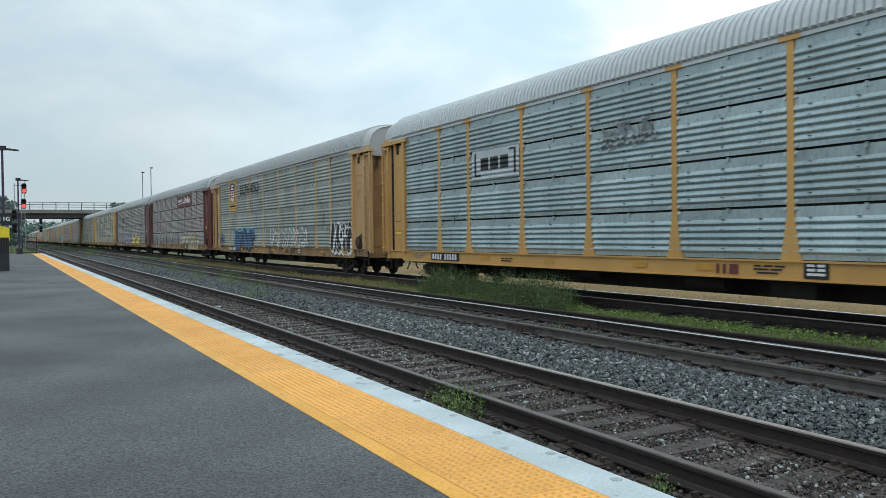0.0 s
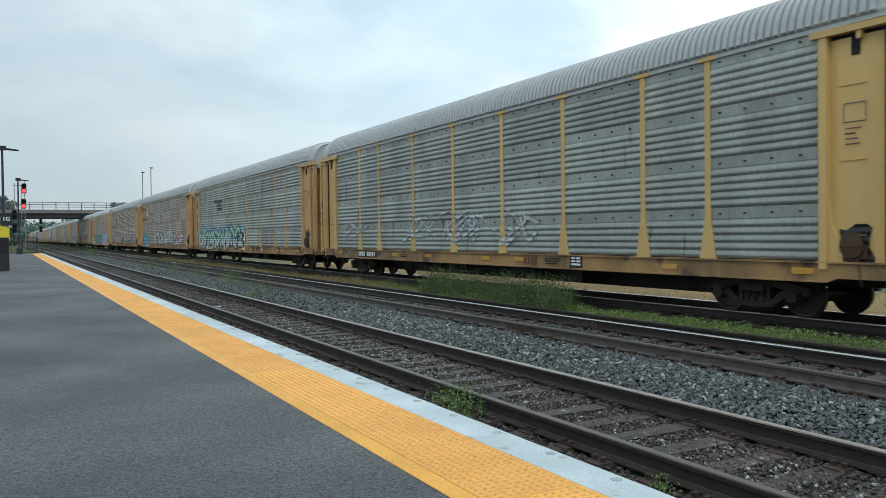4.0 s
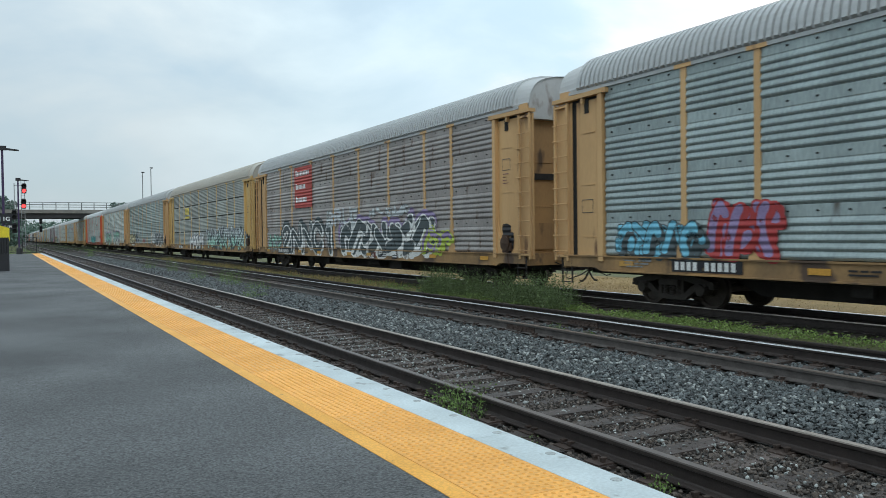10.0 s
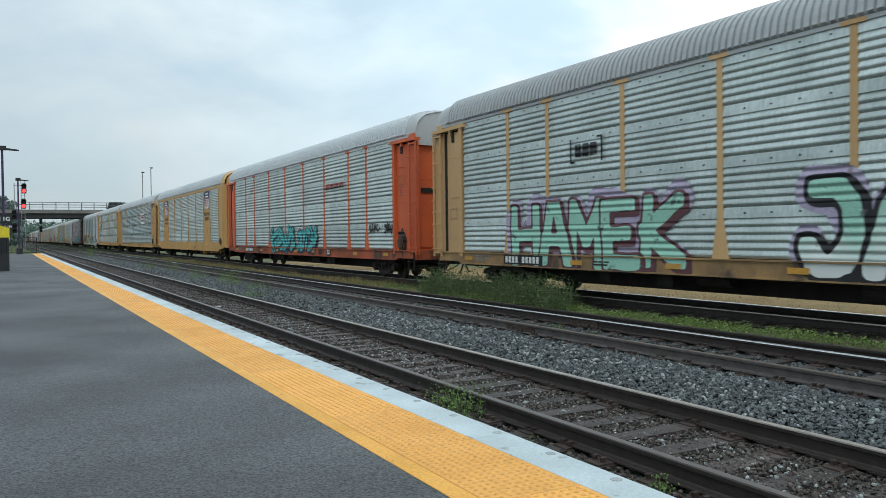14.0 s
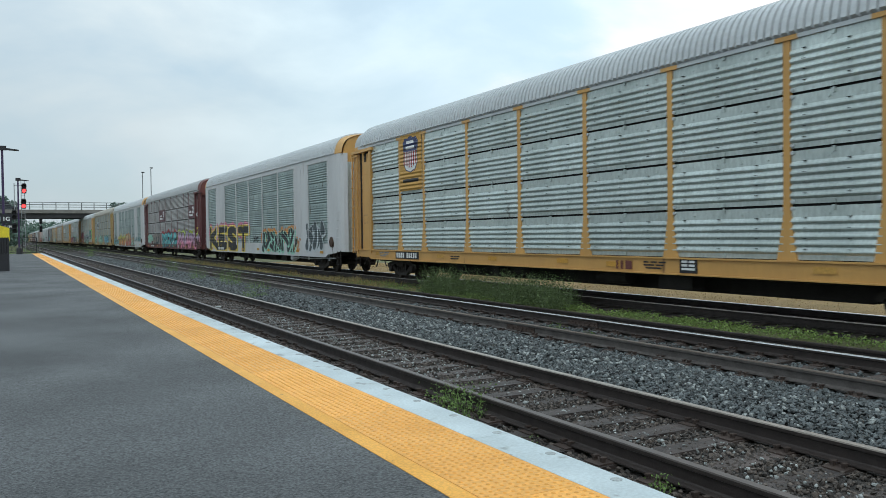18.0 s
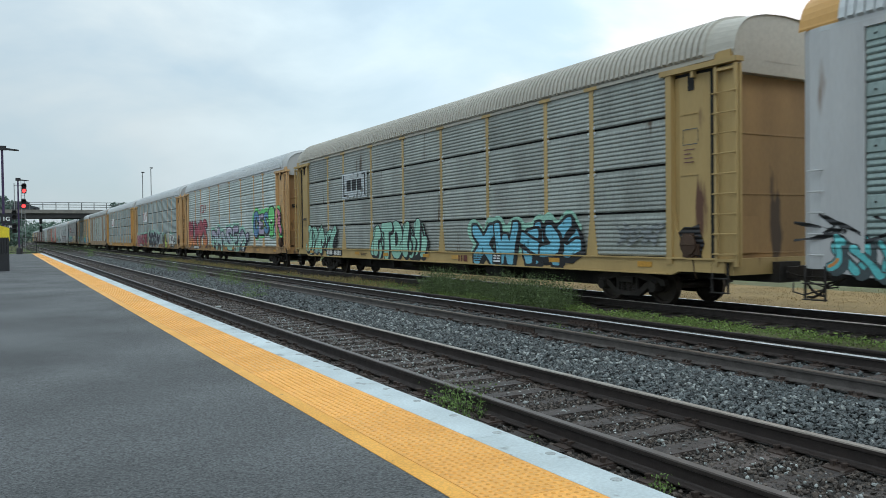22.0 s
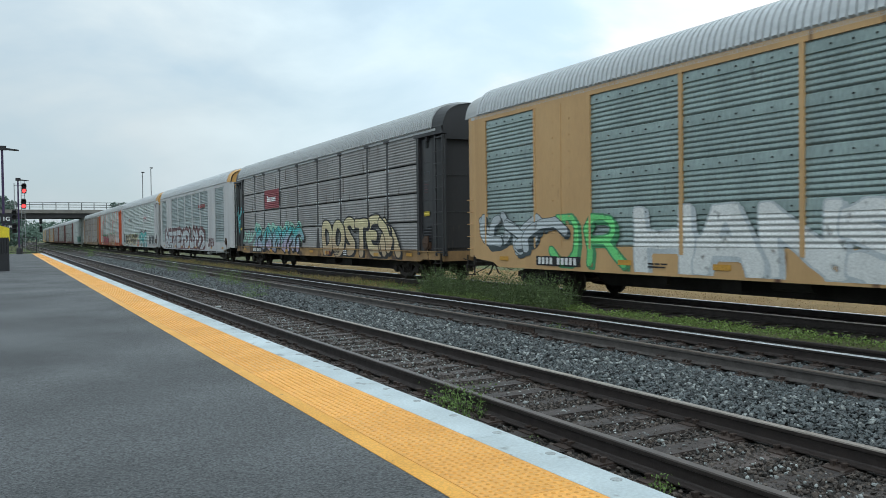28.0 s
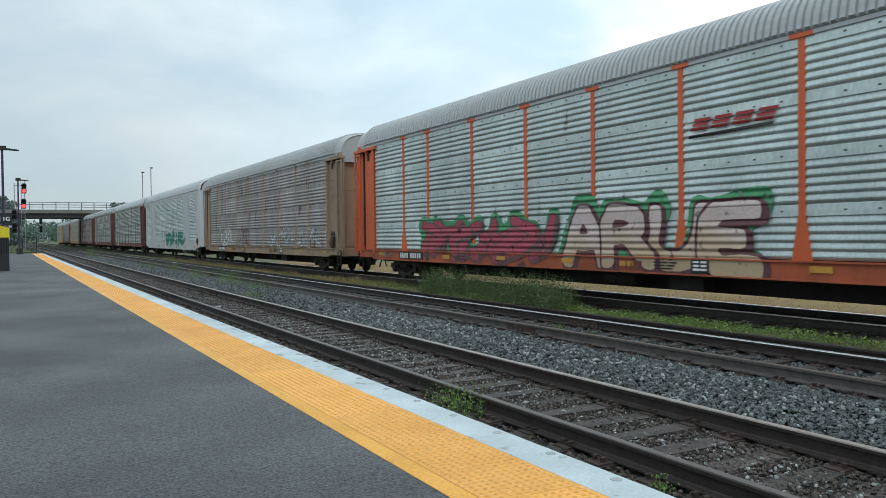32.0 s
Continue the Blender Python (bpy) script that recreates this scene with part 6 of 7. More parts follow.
spray(WAGONS[29], 'X', 7.3, 6.4, 3.58, 4.08, 'red', fat=0.10)
spray(WAGONS[29], 'O', 4.4, 2.9, 1.1, 2.3, 'cream', 'lime', fat=0.3, rim=0.03)
spray(WAGONS[29], 'TYC', 1.1, 0.12, 1.72, 2.3, 'ink', 'mint', fat=0.09, rim=0.04, soft=0)
spray(WAGONS[29], '88', 12.2, 10.8, 1.28, 2.46, 'grey', 'black', fat=0.10, rim=0.03, soft=2)
spray(WAGONS[29], '?EROZ', -1.2, -6.6, 0.78, 2.4, 'aqua', 'signwhite', 'black', low='teal', fat=0.15, rim=0.035, soft=1, wide=0.06)
emblem(WAGONS[29], -5.54, 2.14, 3.45, 0.61, 'slant', 'red', 'signwhite')
graffiti(WAGONS[29], -8.06, -10.84, 1.16, 2.07, 'grey', 'black', 2)
graffiti(WAGONS[29], 0.38, -1.16, 0.8, 1.59, 'purple', 'orange', 2)
spray(WAGONS[30], '????', 7.8, 0.45, 0.8, 2.25, 'rose', 'brick', 'green', fat=0.12, rim=0.05, wide=0.07)
spray(WAGONS[30], 'ARUE', -0.35, -6.5, 0.8, 2.42, 'petal', 'maroon', 'green', low='tan', fat=0.15, rim=0.05, wide=0.05)
emblem(WAGONS[30], -5.72, 2.45, 3.52, 0.65, 'slant', 'red', None)
graffiti(WAGONS[31], -2.59, -10.77, 1.09, 2.3, 'silver', 'silver', 5, scrawl=True)
graffiti(WAGONS[31], 9.06, 5.33, 0.96, 2.65, 'white', 'white', 2, scrawl=True)
graffiti(WAGONS[31], 3.5, 1.91, 1.0, 2.57, 'maroon', 'maroon', 1, scrawl=True)
graffiti(WAGONS[32], 2.41, -6.3, 1.02, 2.52, 'teal', 'green', 3)

for i, car in enumerate(WAGONS):
    rng = random.Random(i)
    if SPECS[i][0] != "C" or i in (18, 20, 26, 28):
        car_plate(car, 8.6 + rng.uniform(-0.3, 0.3), 1.9)
    for y in (-11.2, -7.9, -2.6, -0.4, 3.0, 6.0, 11.2):
        decal(car, "reflector", RECT, y + rng.uniform(-0.3, 0.3), SILL + 0.12 + rng.uniform(0, 0.05), 0.46, 0.12, rng.choice(("amber", "amber", "ochre")), 0.024, worn=0.8)
    decal(car, "stencil", bars([[(0.0, 0.25), (0.32, 0.62), (0.68, 1.0)], [(0.0, 0.5), (0.55, 0.9)], [(0.1, 0.8)]], 0.5), -3.9, SILL + 0.08, 0.7, 0.2, "black", 0.024, worn=0.5)
    decal(car, "stencil", bars([[(0.0, 0.3), (0.36, 0.62), (0.68, 1.0)], [(0.0, 0.9)]], 0.5), 5.1, SILL + 0.1, 0.6, 0.14, "black", 0.024, worn=0.5)
    decal(car, "stencil", bars([[(0.0, 1.0)], [(0.0, 0.6)], [(0.0, 0.8)], [(0.0, 0.9)]], 0.75), -12.4, 3.1, 0.30, 0.36, "maroon", -0.028, worn=0.5)
    if i in (2, 3, 8, 19, 20, 27):
        decal(car, "warning_label", RECT, -12.4, 2.35, 0.42, 0.16, "yellow", -0.026, "small yellow label", worn=0.8)
    if SPECS[i][0] != "C":
        decal(car, "grime_stain", [blob(rng, 0.5, 0.5, 0.42, 0.45, 16, 0.3)], -12.42, 1.06, 0.75, rng.uniform(0.7, 1.1), "black", -0.047, "dark greasy stain round the hand brake", worn=0.49)
        decal(car, "stencil", [[(0.0, 0.0), (0.14, 0.0), (0.14, 1.0), (0.0, 1.0)], [(0.3, 0.0), (0.45, 0.0), (0.45, 1.0), (0.3, 1.0)], [(0.6, 0.0), (1.0, 0.0), (1.0, 1.0), (0.6, 1.0)]], -2.9, SILL + 0.08, 0.55, 0.2, "signbrown", 0.024, worn=0.7)
        decal(car, "repair_stencil", bars([[(0.0, 0.45), (0.55, 1.0)], [(0.0, 0.3), (0.4, 0.9)], [(0.1, 0.7)]], 0.45), 10.6, SILL + 0.1, 0.9, 0.2, "grey", 0.024, worn=0.5)
        for sy in (12.42, -12.42):
            ring = [(0, 0), (1, 0), (1, 1), (0, 1)], [(0.03, 0.05), (0.97, 0.05), (0.97, 0.95), (0.03, 0.95)]
            decal(car, "stencil_frame", [[ring[0][k], ring[0][(k + 1) % 4], ring[1][(k + 1) % 4], ring[1][k]] for k in range(4)], sy, 2.2 if sy > 0 else 3.55, 0.42, 0.34, "slate", -0.036, worn=0.6)
        if i in (0, 2, 3, 6, 7, 19, 27):
            decal(car, "warning_label", RECT, 12.42, 2.12 if i else 1.75, 0.42, 0.15, "yellow", -0.036, "small yellow label", worn=0.85)
        decal(car, "data_box", RECT, -4.9, SILL + 0.05, 0.5, 0.3, "black", 0.022, worn=0.9)
        decal(car, "data_bars", bars([[(0.1, 0.45), (0.55, 0.9)], [(0.1, 0.45), (0.55, 0.9)], [(0.1, 0.9)]], 0.4), -4.9, SILL + 0.08, 0.46, 0.24, "signwhite", 0.028, worn=0.8)


# ---- ballast stones ----
_t = (1 + 5 ** 0.5) / 2
ICO_V = np.array([(-1, _t, 0), (1, _t, 0), (-1, -_t, 0), (1, -_t, 0), (0, -1, _t), (0, 1, _t), (0, -1, -_t), (0, 1, -_t), (_t, 0, -1), (_t, 0, 1), (-_t, 0, -1), (-_t, 0, 1)]) / 1.902
ICO_F = np.array([(0, 11, 5), (0, 5, 1), (0, 1, 7), (0, 7, 10), (0, 10, 11), (1, 5, 9), (5, 11, 4), (11, 10, 2), (10, 7, 6), (7, 1, 8),
                  (3, 9, 4), (3, 4, 2), (3, 2, 6), (3, 6, 8), (3, 8, 9), (4, 9, 5), (2, 4, 11), (6, 2, 10), (8, 6, 7), (9, 8, 1)])


def quick_mesh(name, verts, faces, mat):
    """A mesh from arrays of triangles or quads of one size."""
    me = bpy.data.meshes.new(name)
    me.vertices.add(len(verts))
    me.vertices.foreach_set("co", np.asarray(verts, dtype=np.float32).ravel())
    n, k = faces.shape
    me.loops.add(n * k)
    me.loops.foreach_set("vertex_index", faces.astype(np.int32).ravel())
    me.polygons.add(n)
    me.polygons.foreach_set("loop_start", np.arange(0, n * k, k, dtype=np.int32))
    me.polygons.foreach_set("loop_total", np.full(n, k, dtype=np.int32))
    me.materials.append(MATS[mat])
    me.update(calc_edges=True)
    me.shade_flat()
    return me


def stones(name, zones, mat, label, seed):
    """zones: x0, x1, y0, y1, stones per square metre, size, mound height."""
    rng = np.random.default_rng(seed)
    V, F, o = [], [], 0
    for x0, x1, y0, y1, dens, size, mound in zones:
        n = int((x1 - x0) * (y1 - y0) * dens)
        u = rng.random(n)
        px, py = x0 + (x1 - x0) * u, y0 + (y1 - y0) * rng.random(n)
        pz = BED + (0.010 if mound == 0.0 else 0.0) + mound * np.sin(np.pi * u) + rng.uniform(-0.45, 0.75, n) * size
        s = size * rng.uniform(0.45, 1.55, n)[:, None] * rng.uniform(0.6, 1.15, (n, 3)) * np.array([1, 1, 0.9])
        v = ICO_V[None] * (1 + rng.uniform(-0.42, 0.36, (n, 12, 1))) * s[:, None, :]
        a = rng.uniform(0, 2 * np.pi, n)
        b = rng.uniform(-1.4, 1.4, n)
        ca, sa, cb, sb = np.cos(a)[:, None], np.sin(a)[:, None], np.cos(b)[:, None], np.sin(b)[:, None]
        x, y, z = v[..., 0], v[..., 1] * cb - v[..., 2] * sb, v[..., 1] * sb + v[..., 2] * cb
        v = np.stack([x * ca - y * sa + px[:, None], x * sa + y * ca + py[:, None], z + pz[:, None]], -1)
        V.append(v.reshape(-1, 3))
        F.append((ICO_F[None] + (np.arange(n) * 12)[:, None, None]).reshape(-1, 3) + o)
        o += n * 12
    ob = new(name, quick_mesh(name, np.concatenate(V), np.concatenate(F), mat))
    return tagged(ob, label, "gravel", "", "stuff")


stones("gravel", [(5.95, 8.42, -12.0, 1.0, 170, 0.042, 0.05), (5.95, 8.42, 1.0, 9.0, 900, 0.0235, 0.05), (5.95, 8.42, 9.0, 18.0, 560, 0.027, 0.05), (5.95, 8.42, 18.0, 40.0, 170, 0.042, 0.05), (5.95, 8.42, 40.0, 90.0, 60, 0.05, 0.05),
                  (8.6, 9.9, 4.0, 30.0, 130, 0.026, 0.02), (10.1, 10.7, 4.0, 40.0, 120, 0.028, 0.03)], "stones", "loose grey crushed-stone ballast between the tracks", 5)
stones("dirty_gravel", [(4.40, 5.80, -12.0, 1.0, 220, 0.026, 0.0), (3.28, 4.27, -12.0, 1.0, 200, 0.026, 0.0), (4.40, 5.80, 1.0, 9.0, 900, 0.017, 0.0), (4.40, 5.80, 9.0, 24.0, 330, 0.022, 0.0), (4.40, 5.80, 24.0, 70.0, 60, 0.03, 0.0),
                        (3.28, 4.27, 1.0, 10.0, 620, 0.019, 0.0), (3.28, 4.27, 10.0, 40.0, 170, 0.026, 0.0), (10.9, 11.8, 3.0, 40.0, 110, 0.026, 0.0)],
       "dirty_stones", "fine dirty ballast with grit among the sleepers", 6)

stones("pale_gravel", [(5.95, 8.42, 1.5, 18.0, 34, 0.024, 0.07), (4.40, 5.80, 1.5, 18.0, 60, 0.015, 0.03), (3.3, 4.25, 2.0, 14.0, 30, 0.014, 0.03)], "pale_stones", "scattered pale stones among the ballast", 8)
for sx, sy, sz, r in ((4.87, 21.2, -0.16, 0.09), (7.3, 8.7, -0.11, 0.06), (7.1, 8.9, -0.13, 0.045)):
    rng = np.random.default_rng(int(sy * 10))
    v = ICO_V * (1 + rng.uniform(-0.3, 0.3, (12, 1))) * np.array([r, r * 0.8, r * 0.45]) + np.array([sx, sy, sz])
    tagged(new("stone", quick_mesh("stone", v, ICO_F, "pale_stones")), "single pale stone lying on the track bed", "stone", "pale stones")
for key, jy in (("middle", 12.3), ("middle", 38.0), ("near", 26.0)):
    for sx in (-GAUGE / 2, GAUGE / 2):
        g = Geo()
        for o in (-1, 1):
            g.prism([(sx + o * 0.012, -0.055), (sx + o * 0.034, -0.06), (sx + o * 0.030, -0.10), (sx + o * 0.042, -0.145), (sx + o * 0.014, -0.14)], 1, jy - 0.45, jy + 0.45)
            for by in (-0.36, -0.22, -0.08, 0.08, 0.22, 0.36):
                g.box(sx + o * 0.02, sx + o * 0.05, jy + by - 0.018, jy + by + 0.018, -0.115, -0.08) if o > 0 else g.box(sx - 0.05, sx - 0.02, jy + by - 0.018, jy + by + 0.018, -0.115, -0.08)
        piece("joint_bar", g.mesh("joint_bar", ["tie_plate"]), track_names[key], "bolted rusty rail joint")

# ---- weeds and grasses ----
def tuft(rng, cx, cy, cz, radius, height, n, blade, lean=0.5, leafy=0.0):
    """Blades and small leaves rising from a patch: quads as arrays."""
    r = radius * np.sqrt(rng.random(n))
    a = rng.uniform(0, 2 * np.pi, n)
    bx, by = cx + r * np.cos(a), cy + r * np.sin(a)
    h = height * rng.uniform(0.45, 1.1, n)
    d = rng.uniform(0, 2 * np.pi, n)
    k = rng.uniform(0, lean, n)
    tx, ty = bx + np.cos(d) * h * k, by + np.sin(d) * h * k
    w = blade * rng.uniform(0.6, 1.3, n)
    e = rng.uniform(0, 2 * np.pi, n)
    ox, oy = np.cos(e) * w, np.sin(e) * w
    z0 = np.full(n, cz)
    if leafy:
        f = rng.uniform(0.1, 1.0, n)
        mx, my, mz = bx + (tx - bx) * f, by + (ty - by) * f, cz + h * f
        lx, ly = np.cos(d) * w * 2.2, np.sin(d) * w * 2.2
        q = np.stack([np.stack([mx - ox * .6, my - oy * .6, mz], -1), np.stack([mx + lx * .5 + ox * .2, my + ly * .5 + oy * .2, mz + w * 1.3], -1),
                      np.stack([mx + lx, my + ly, mz + w * rng.uniform(-0.6, 1.2, n)], -1), np.stack([mx + lx * .5 - oy, my + ly * .5 + ox, mz - w * .2], -1)], 1)
        return q
    return np.stack([np.stack([bx - ox, by - oy, z0], -1), np.stack([bx + ox, by + oy, z0], -1),
                     np.stack([tx + ox * .25, ty + oy * .25, cz + h], -1), np.stack([tx - ox * .25, ty - oy * .25, cz + h], -1)], 1)


def plants(name, tufts, mat, label, category, seed, kind="stuff", parent=None):
    rng = np.random.default_rng(seed)
    q = np.concatenate([tuft(rng, *t) for t in tufts])
    ob = new(name, quick_mesh(name, q.reshape(-1, 3), np.arange(len(q) * 4).reshape(-1, 4), mat))
    if parent:
        ob.parent = parent
        return tagged(ob, "", "", "", "stuff")
    return tagged(ob, label, category, "", kind)


def weed(x, y, radius, height, n, mat, label, seed, leaf=0.012, stems=14, z=BED):
    w = thing("weed", label, "weed", "", pose(0, 0, 0))
    plants("stalk_clump", [(x, y, z - 0.02, radius * 0.6, height, stems, 0.005, 0.55)], mat, "", "", seed, "", w)
    plants("foliage", [(x, y, z, radius, height, n, leaf, 0.6, 1.0)], mat, "", "", seed + 1, "", w)
    return w


RW = random.Random(12)
weed(4.16, 7.02, 0.24, 0.36, 330, "leaf", "green leafy weed growing against the near rail", 21, 0.013)
weed(4.18, 7.50, 0.18, 0.30, 220, "leaf", "green leafy weed growing against the near rail", 22, 0.012)
weed(4.15, 4.22, 0.08, 0.16, 60, "leaf", "small weed sprouting beside the near rail", 23, 0.012, 6)
weed(3.95, 5.6, 0.06, 0.14, 40, "leaf", "small weed sprouting in the ballast by the platform", 24, 0.010, 5)
weed(9.05, 11.9, 0.14, 0.22, 120, "leaf", "small weed between the rails of the middle track", 25, 0.012, 8)
weed(9.0, 10.9, 0.10, 0.18, 80, "leaf", "small weed between the rails of the middle track", 26, 0.012, 8)
for sx, sy, sh in ((7.6, 30.5, 0.75), (7.9, 33.0, 0.6), (7.4, 36.0, 0.7), (8.0, 45.5, 0.9), (7.7, 27.5, 0.4), (7.6, 51.0, 0.6), (7.4, 88.0, 1.0), (7.9, 95.0, 1.3), (6.6, 24.0, 0.3)):
    weed(sx, sy, 0.45, sh, 260, "leaf", "wispy green weed in the ballast between tracks", int(sy * 7), 0.016, 40)

low, tall, dry = [], [], []
for k in range(150):
    yy = 4.5 + 19 * RW.random()
    low.append((RW.uniform(12.0, 12.8), yy, BED - 0.02, 0.22, RW.uniform(0.07, 0.16), 60, 0.018, 0.7, 1.0))
for k in range(60):
    yy = RW.uniform(17.5, 29.0)
    low.append((RW.uniform(11.8, 12.9), yy, BED - 0.02, 0.3, 0.2, 50, 0.014, 0.7, 1.0))
plants("ground_cover", low, "clover", "low green clover strip beside the train's track", "grass", 31)
for k in range(44):
    yy = RW.uniform(15.8, 23.5)
    hh = 0.95 * RW.uniform(0.5, 1.0)
    tall.append((RW.uniform(12.0, 12.95), yy, BED - 0.02, 0.42, hh, 300, 0.021, 0.5, 1.0))
tall += [(x, y, z, r, h * 1.05, 22, 0.006, 0.8) for x, y, z, r, h, *_ in tall]
plants("bushes", tall, "bush_leaf", "dark green tall weeds along the train's track", "bush", 32)
for k in range(120):
    yy = RW.uniform(24, 75)
    dry.append((RW.uniform(11.6, 13.0), yy, BED - 0.03, 0.5, RW.uniform(0.1, 0.28), 60, 0.008, 0.7))
plants("dry_grass", dry, "dead_grass", "brown dry grass beside the train's track", "grass", 33)
green_tall = [(RW.uniform(11.5, 13.0), RW.uniform(24, 90), BED - 0.03, 0.5, RW.uniform(0.08, 0.26), 60, 0.014, 0.6, 1.0) for k in range(60)]
plants("green_weeds", green_tall, "bush_leaf", "green weeds mixed with the dry grass", "weed", 34)
field = [(RW.uniform(16.9, 23.2), RW.uniform(6, 50), BED - 0.04, 0.9, RW.uniform(0.03, 0.09), 90, 0.007, 0.9) for k in range(420)]
plants("hay_field", field, "straw", "pale dry mown grass beyond the tracks", "grass", 35)
far_field = [(RW.uniform(23.0, 44.0), RW.uniform(12, 74), BED - 0.04, 1.1, RW.uniform(0.2, 0.6), 60, 0.022, 0.5, 1.0) for k in range(420)]
plants("green_field", far_field, "leaf", "taller green grass beyond the dry strip", "grass", 36)
end_weeds = [(RW.uniform(-3.0, 3.0), RW.uniform(97, 118), BED, 0.8, RW.uniform(0.5, 1.3), 60, 0.03, 0.5, 1.0) for k in range(60)]
plants("end_weeds", end_weeds, "leaf", "overgrown green weeds past the platform's end", "weed", 37)
side_weeds = [(RW.uniform(6.0, 12.0), RW.uniform(110, 260), BED, 1.2, RW.uniform(0.2, 0.7), 30, 0.05, 0.5, 1.0) for k in range(90)]
plants("track_weeds", side_weeds, "leaf_dark", "sparse weeds between the distant tracks", "weed", 38)


# ---- platform furniture ----
def light_pole(x, y, height, arm):
    p = thing("platform_light", "slim dark platform light pole with a flat lamp head", "lamp post", "platform lights", pose(x, y, PLAT_Z))
    gg = Geo()
    gg.lathe([(0.0, 0.0), (0.30, 0.0), (0.30, 0.06), (0.26, 0.6), (0.16, 0.72), (0.0, 0.72)], (0, 0, 0), 2, 12)
    piece("base", gg.mesh("base", ["dark_paint"]), p, "stout concrete-dark pole base")
    gg = Geo()
    gg.tube([(0, 0, 0.6), (0, 0, height)], [0.095, 0.075], 10)
    piece("pole", gg.mesh("pole", ["purple_pole"]), p)
    gg = Geo()
    gg.box(-0.22, 0.25, -0.2, 0.2, height - 0.16, height + 0.12)
    piece("bracket", gg.mesh("bracket", ["dark_paint"]), p)
    gg = Geo()
    gg.prism([(0.22, height - 0.02), (arm, height - 0.12), (arm, height - 0.18), (0.22, height - 0.14)], 1, -0.22, 0.22)
    piece("lamp_head", gg.mesh("lamp_head", ["dark_paint"]), p, "thin flat lamp head")
    return p


light_pole(-0.25, 61.0, 7.75, 1.0)
light_pole(0.98, 92.0, 7.75, 1.0)


def sign_text(parent, text, x, y, z, h, mat, name="lettering"):
    cu = bpy.data.curves.new(name, "FONT")
    cu.body, cu.size, cu.align_x, cu.offset = text, h * 1.38, "CENTER", 0.008
    tmp = bpy.data.objects.new(name, cu)
    me = bpy.data.meshes.new_from_object(tmp)
    me.materials.clear()
    me.materials.append(MATS[mat])
    bpy.data.objects.remove(tmp)
    me.transform(Matrix(((1, 0, 0, x), (0, 0, -1, y), (0, 1, 0, z), (0, 0, 0, 1))))
    return piece(name, me, parent)


def place_sign(x, y, z, w, h, text):
    s = thing("platform_sign", "small dark square sign with white letters on the pole", "sign", "platform signs")
    gg = Geo()
    gg.box(x - w / 2, x + w / 2, y - 0.04, y + 0.02, z, z + h)
    piece("board", gg.mesh("board", ["sign_dark"]), s)
    gg = Geo()
    gg.box(x - w / 2 - 0.1, x - w / 2, y - 0.02, y, z + h * 0.3, z + h * 0.7)
    piece("clamp", gg.mesh("clamp", ["galv_pole"]), s)
    sign_text(s, text, x, y - 0.05, z + h * 0.28, h * 0.42, "white_paint")


place_sign(-0.09, 60.85, 2.82, 0.65, 0.65, "1G")
place_sign(0.08, 60.80, 2.41, 0.38, 0.38, "1H")

b = thing("waste_bin", "tall black slatted waste bin on the platform", "bin", "", pose(-0.42, 43.3, PLAT_Z))
g = Geo()
g.box(-0.45, 0.45, -0.35, 0.35, 0.0, 0.85)
piece("body", g.mesh("body", ["dark_paint"]), b)
for k in range(8):
    g = Geo()
    g.box(-0.44 + k * 0.115, -0.36 + k * 0.115, -0.37, -0.35, 0.86, 1.62)
    piece("slat", g.mesh("slat", ["dark_paint"]), b)
g = Geo()
g.box(-0.45, 0.45, -0.33, 0.33, 0.85, 1.60)
piece("liner", g.mesh("liner", ["black_and_shade"]), b)
yb = thing("yellow_box", "bright yellow grit box on legs beside the bin", "box", "", pose(-0.44, 46.0, PLAT_Z))
g = Geo()
g.prism([(-0.55, 1.45), (0.5, 1.45), (0.5, 2.1), (-0.1, 2.3), (-0.55, 2.3)], 1, -0.3, 0.3)
piece("body", g.mesh("body", ["safety_yellow"]), yb)
for lx in (-0.45, 0.4):
    g = Geo()
    g.box(lx - 0.04, lx + 0.04, -0.2, 0.2, 0, 1.46)
    piece("leg", g.mesh("leg", ["dark_paint"]), yb)

f = setting(thing("fence", "", "", at=pose(0, 98.2, 0)), "black metal fence panel at the platform's end", "fence")
for px in (-3.0, -1.55, -0.05, 1.35, 2.75):
    g = Geo()
    g.box(px - 0.04, px + 0.04, -0.04, 0.04, BED, 1.95)
    piece("post", g.mesh("post", ["dark_paint"]), f)
for z in (0.25, 1.9):
    g = Geo()
    g.box(-3.0, 2.75, -0.02, 0.02, z, z + 0.05)
    piece("rail", g.mesh("rail", ["dark_paint"]), f)
for k in range(48):
    g = Geo()
    px = -2.95 + k * 0.12
    piece("bar", cached("fence_bar", lambda: Geo().box(-0.008, 0.008, -0.008, 0.008, 0.25, 1.9).mesh("bar", ["dark_paint"])), f, "", pose(px, 0, 0))


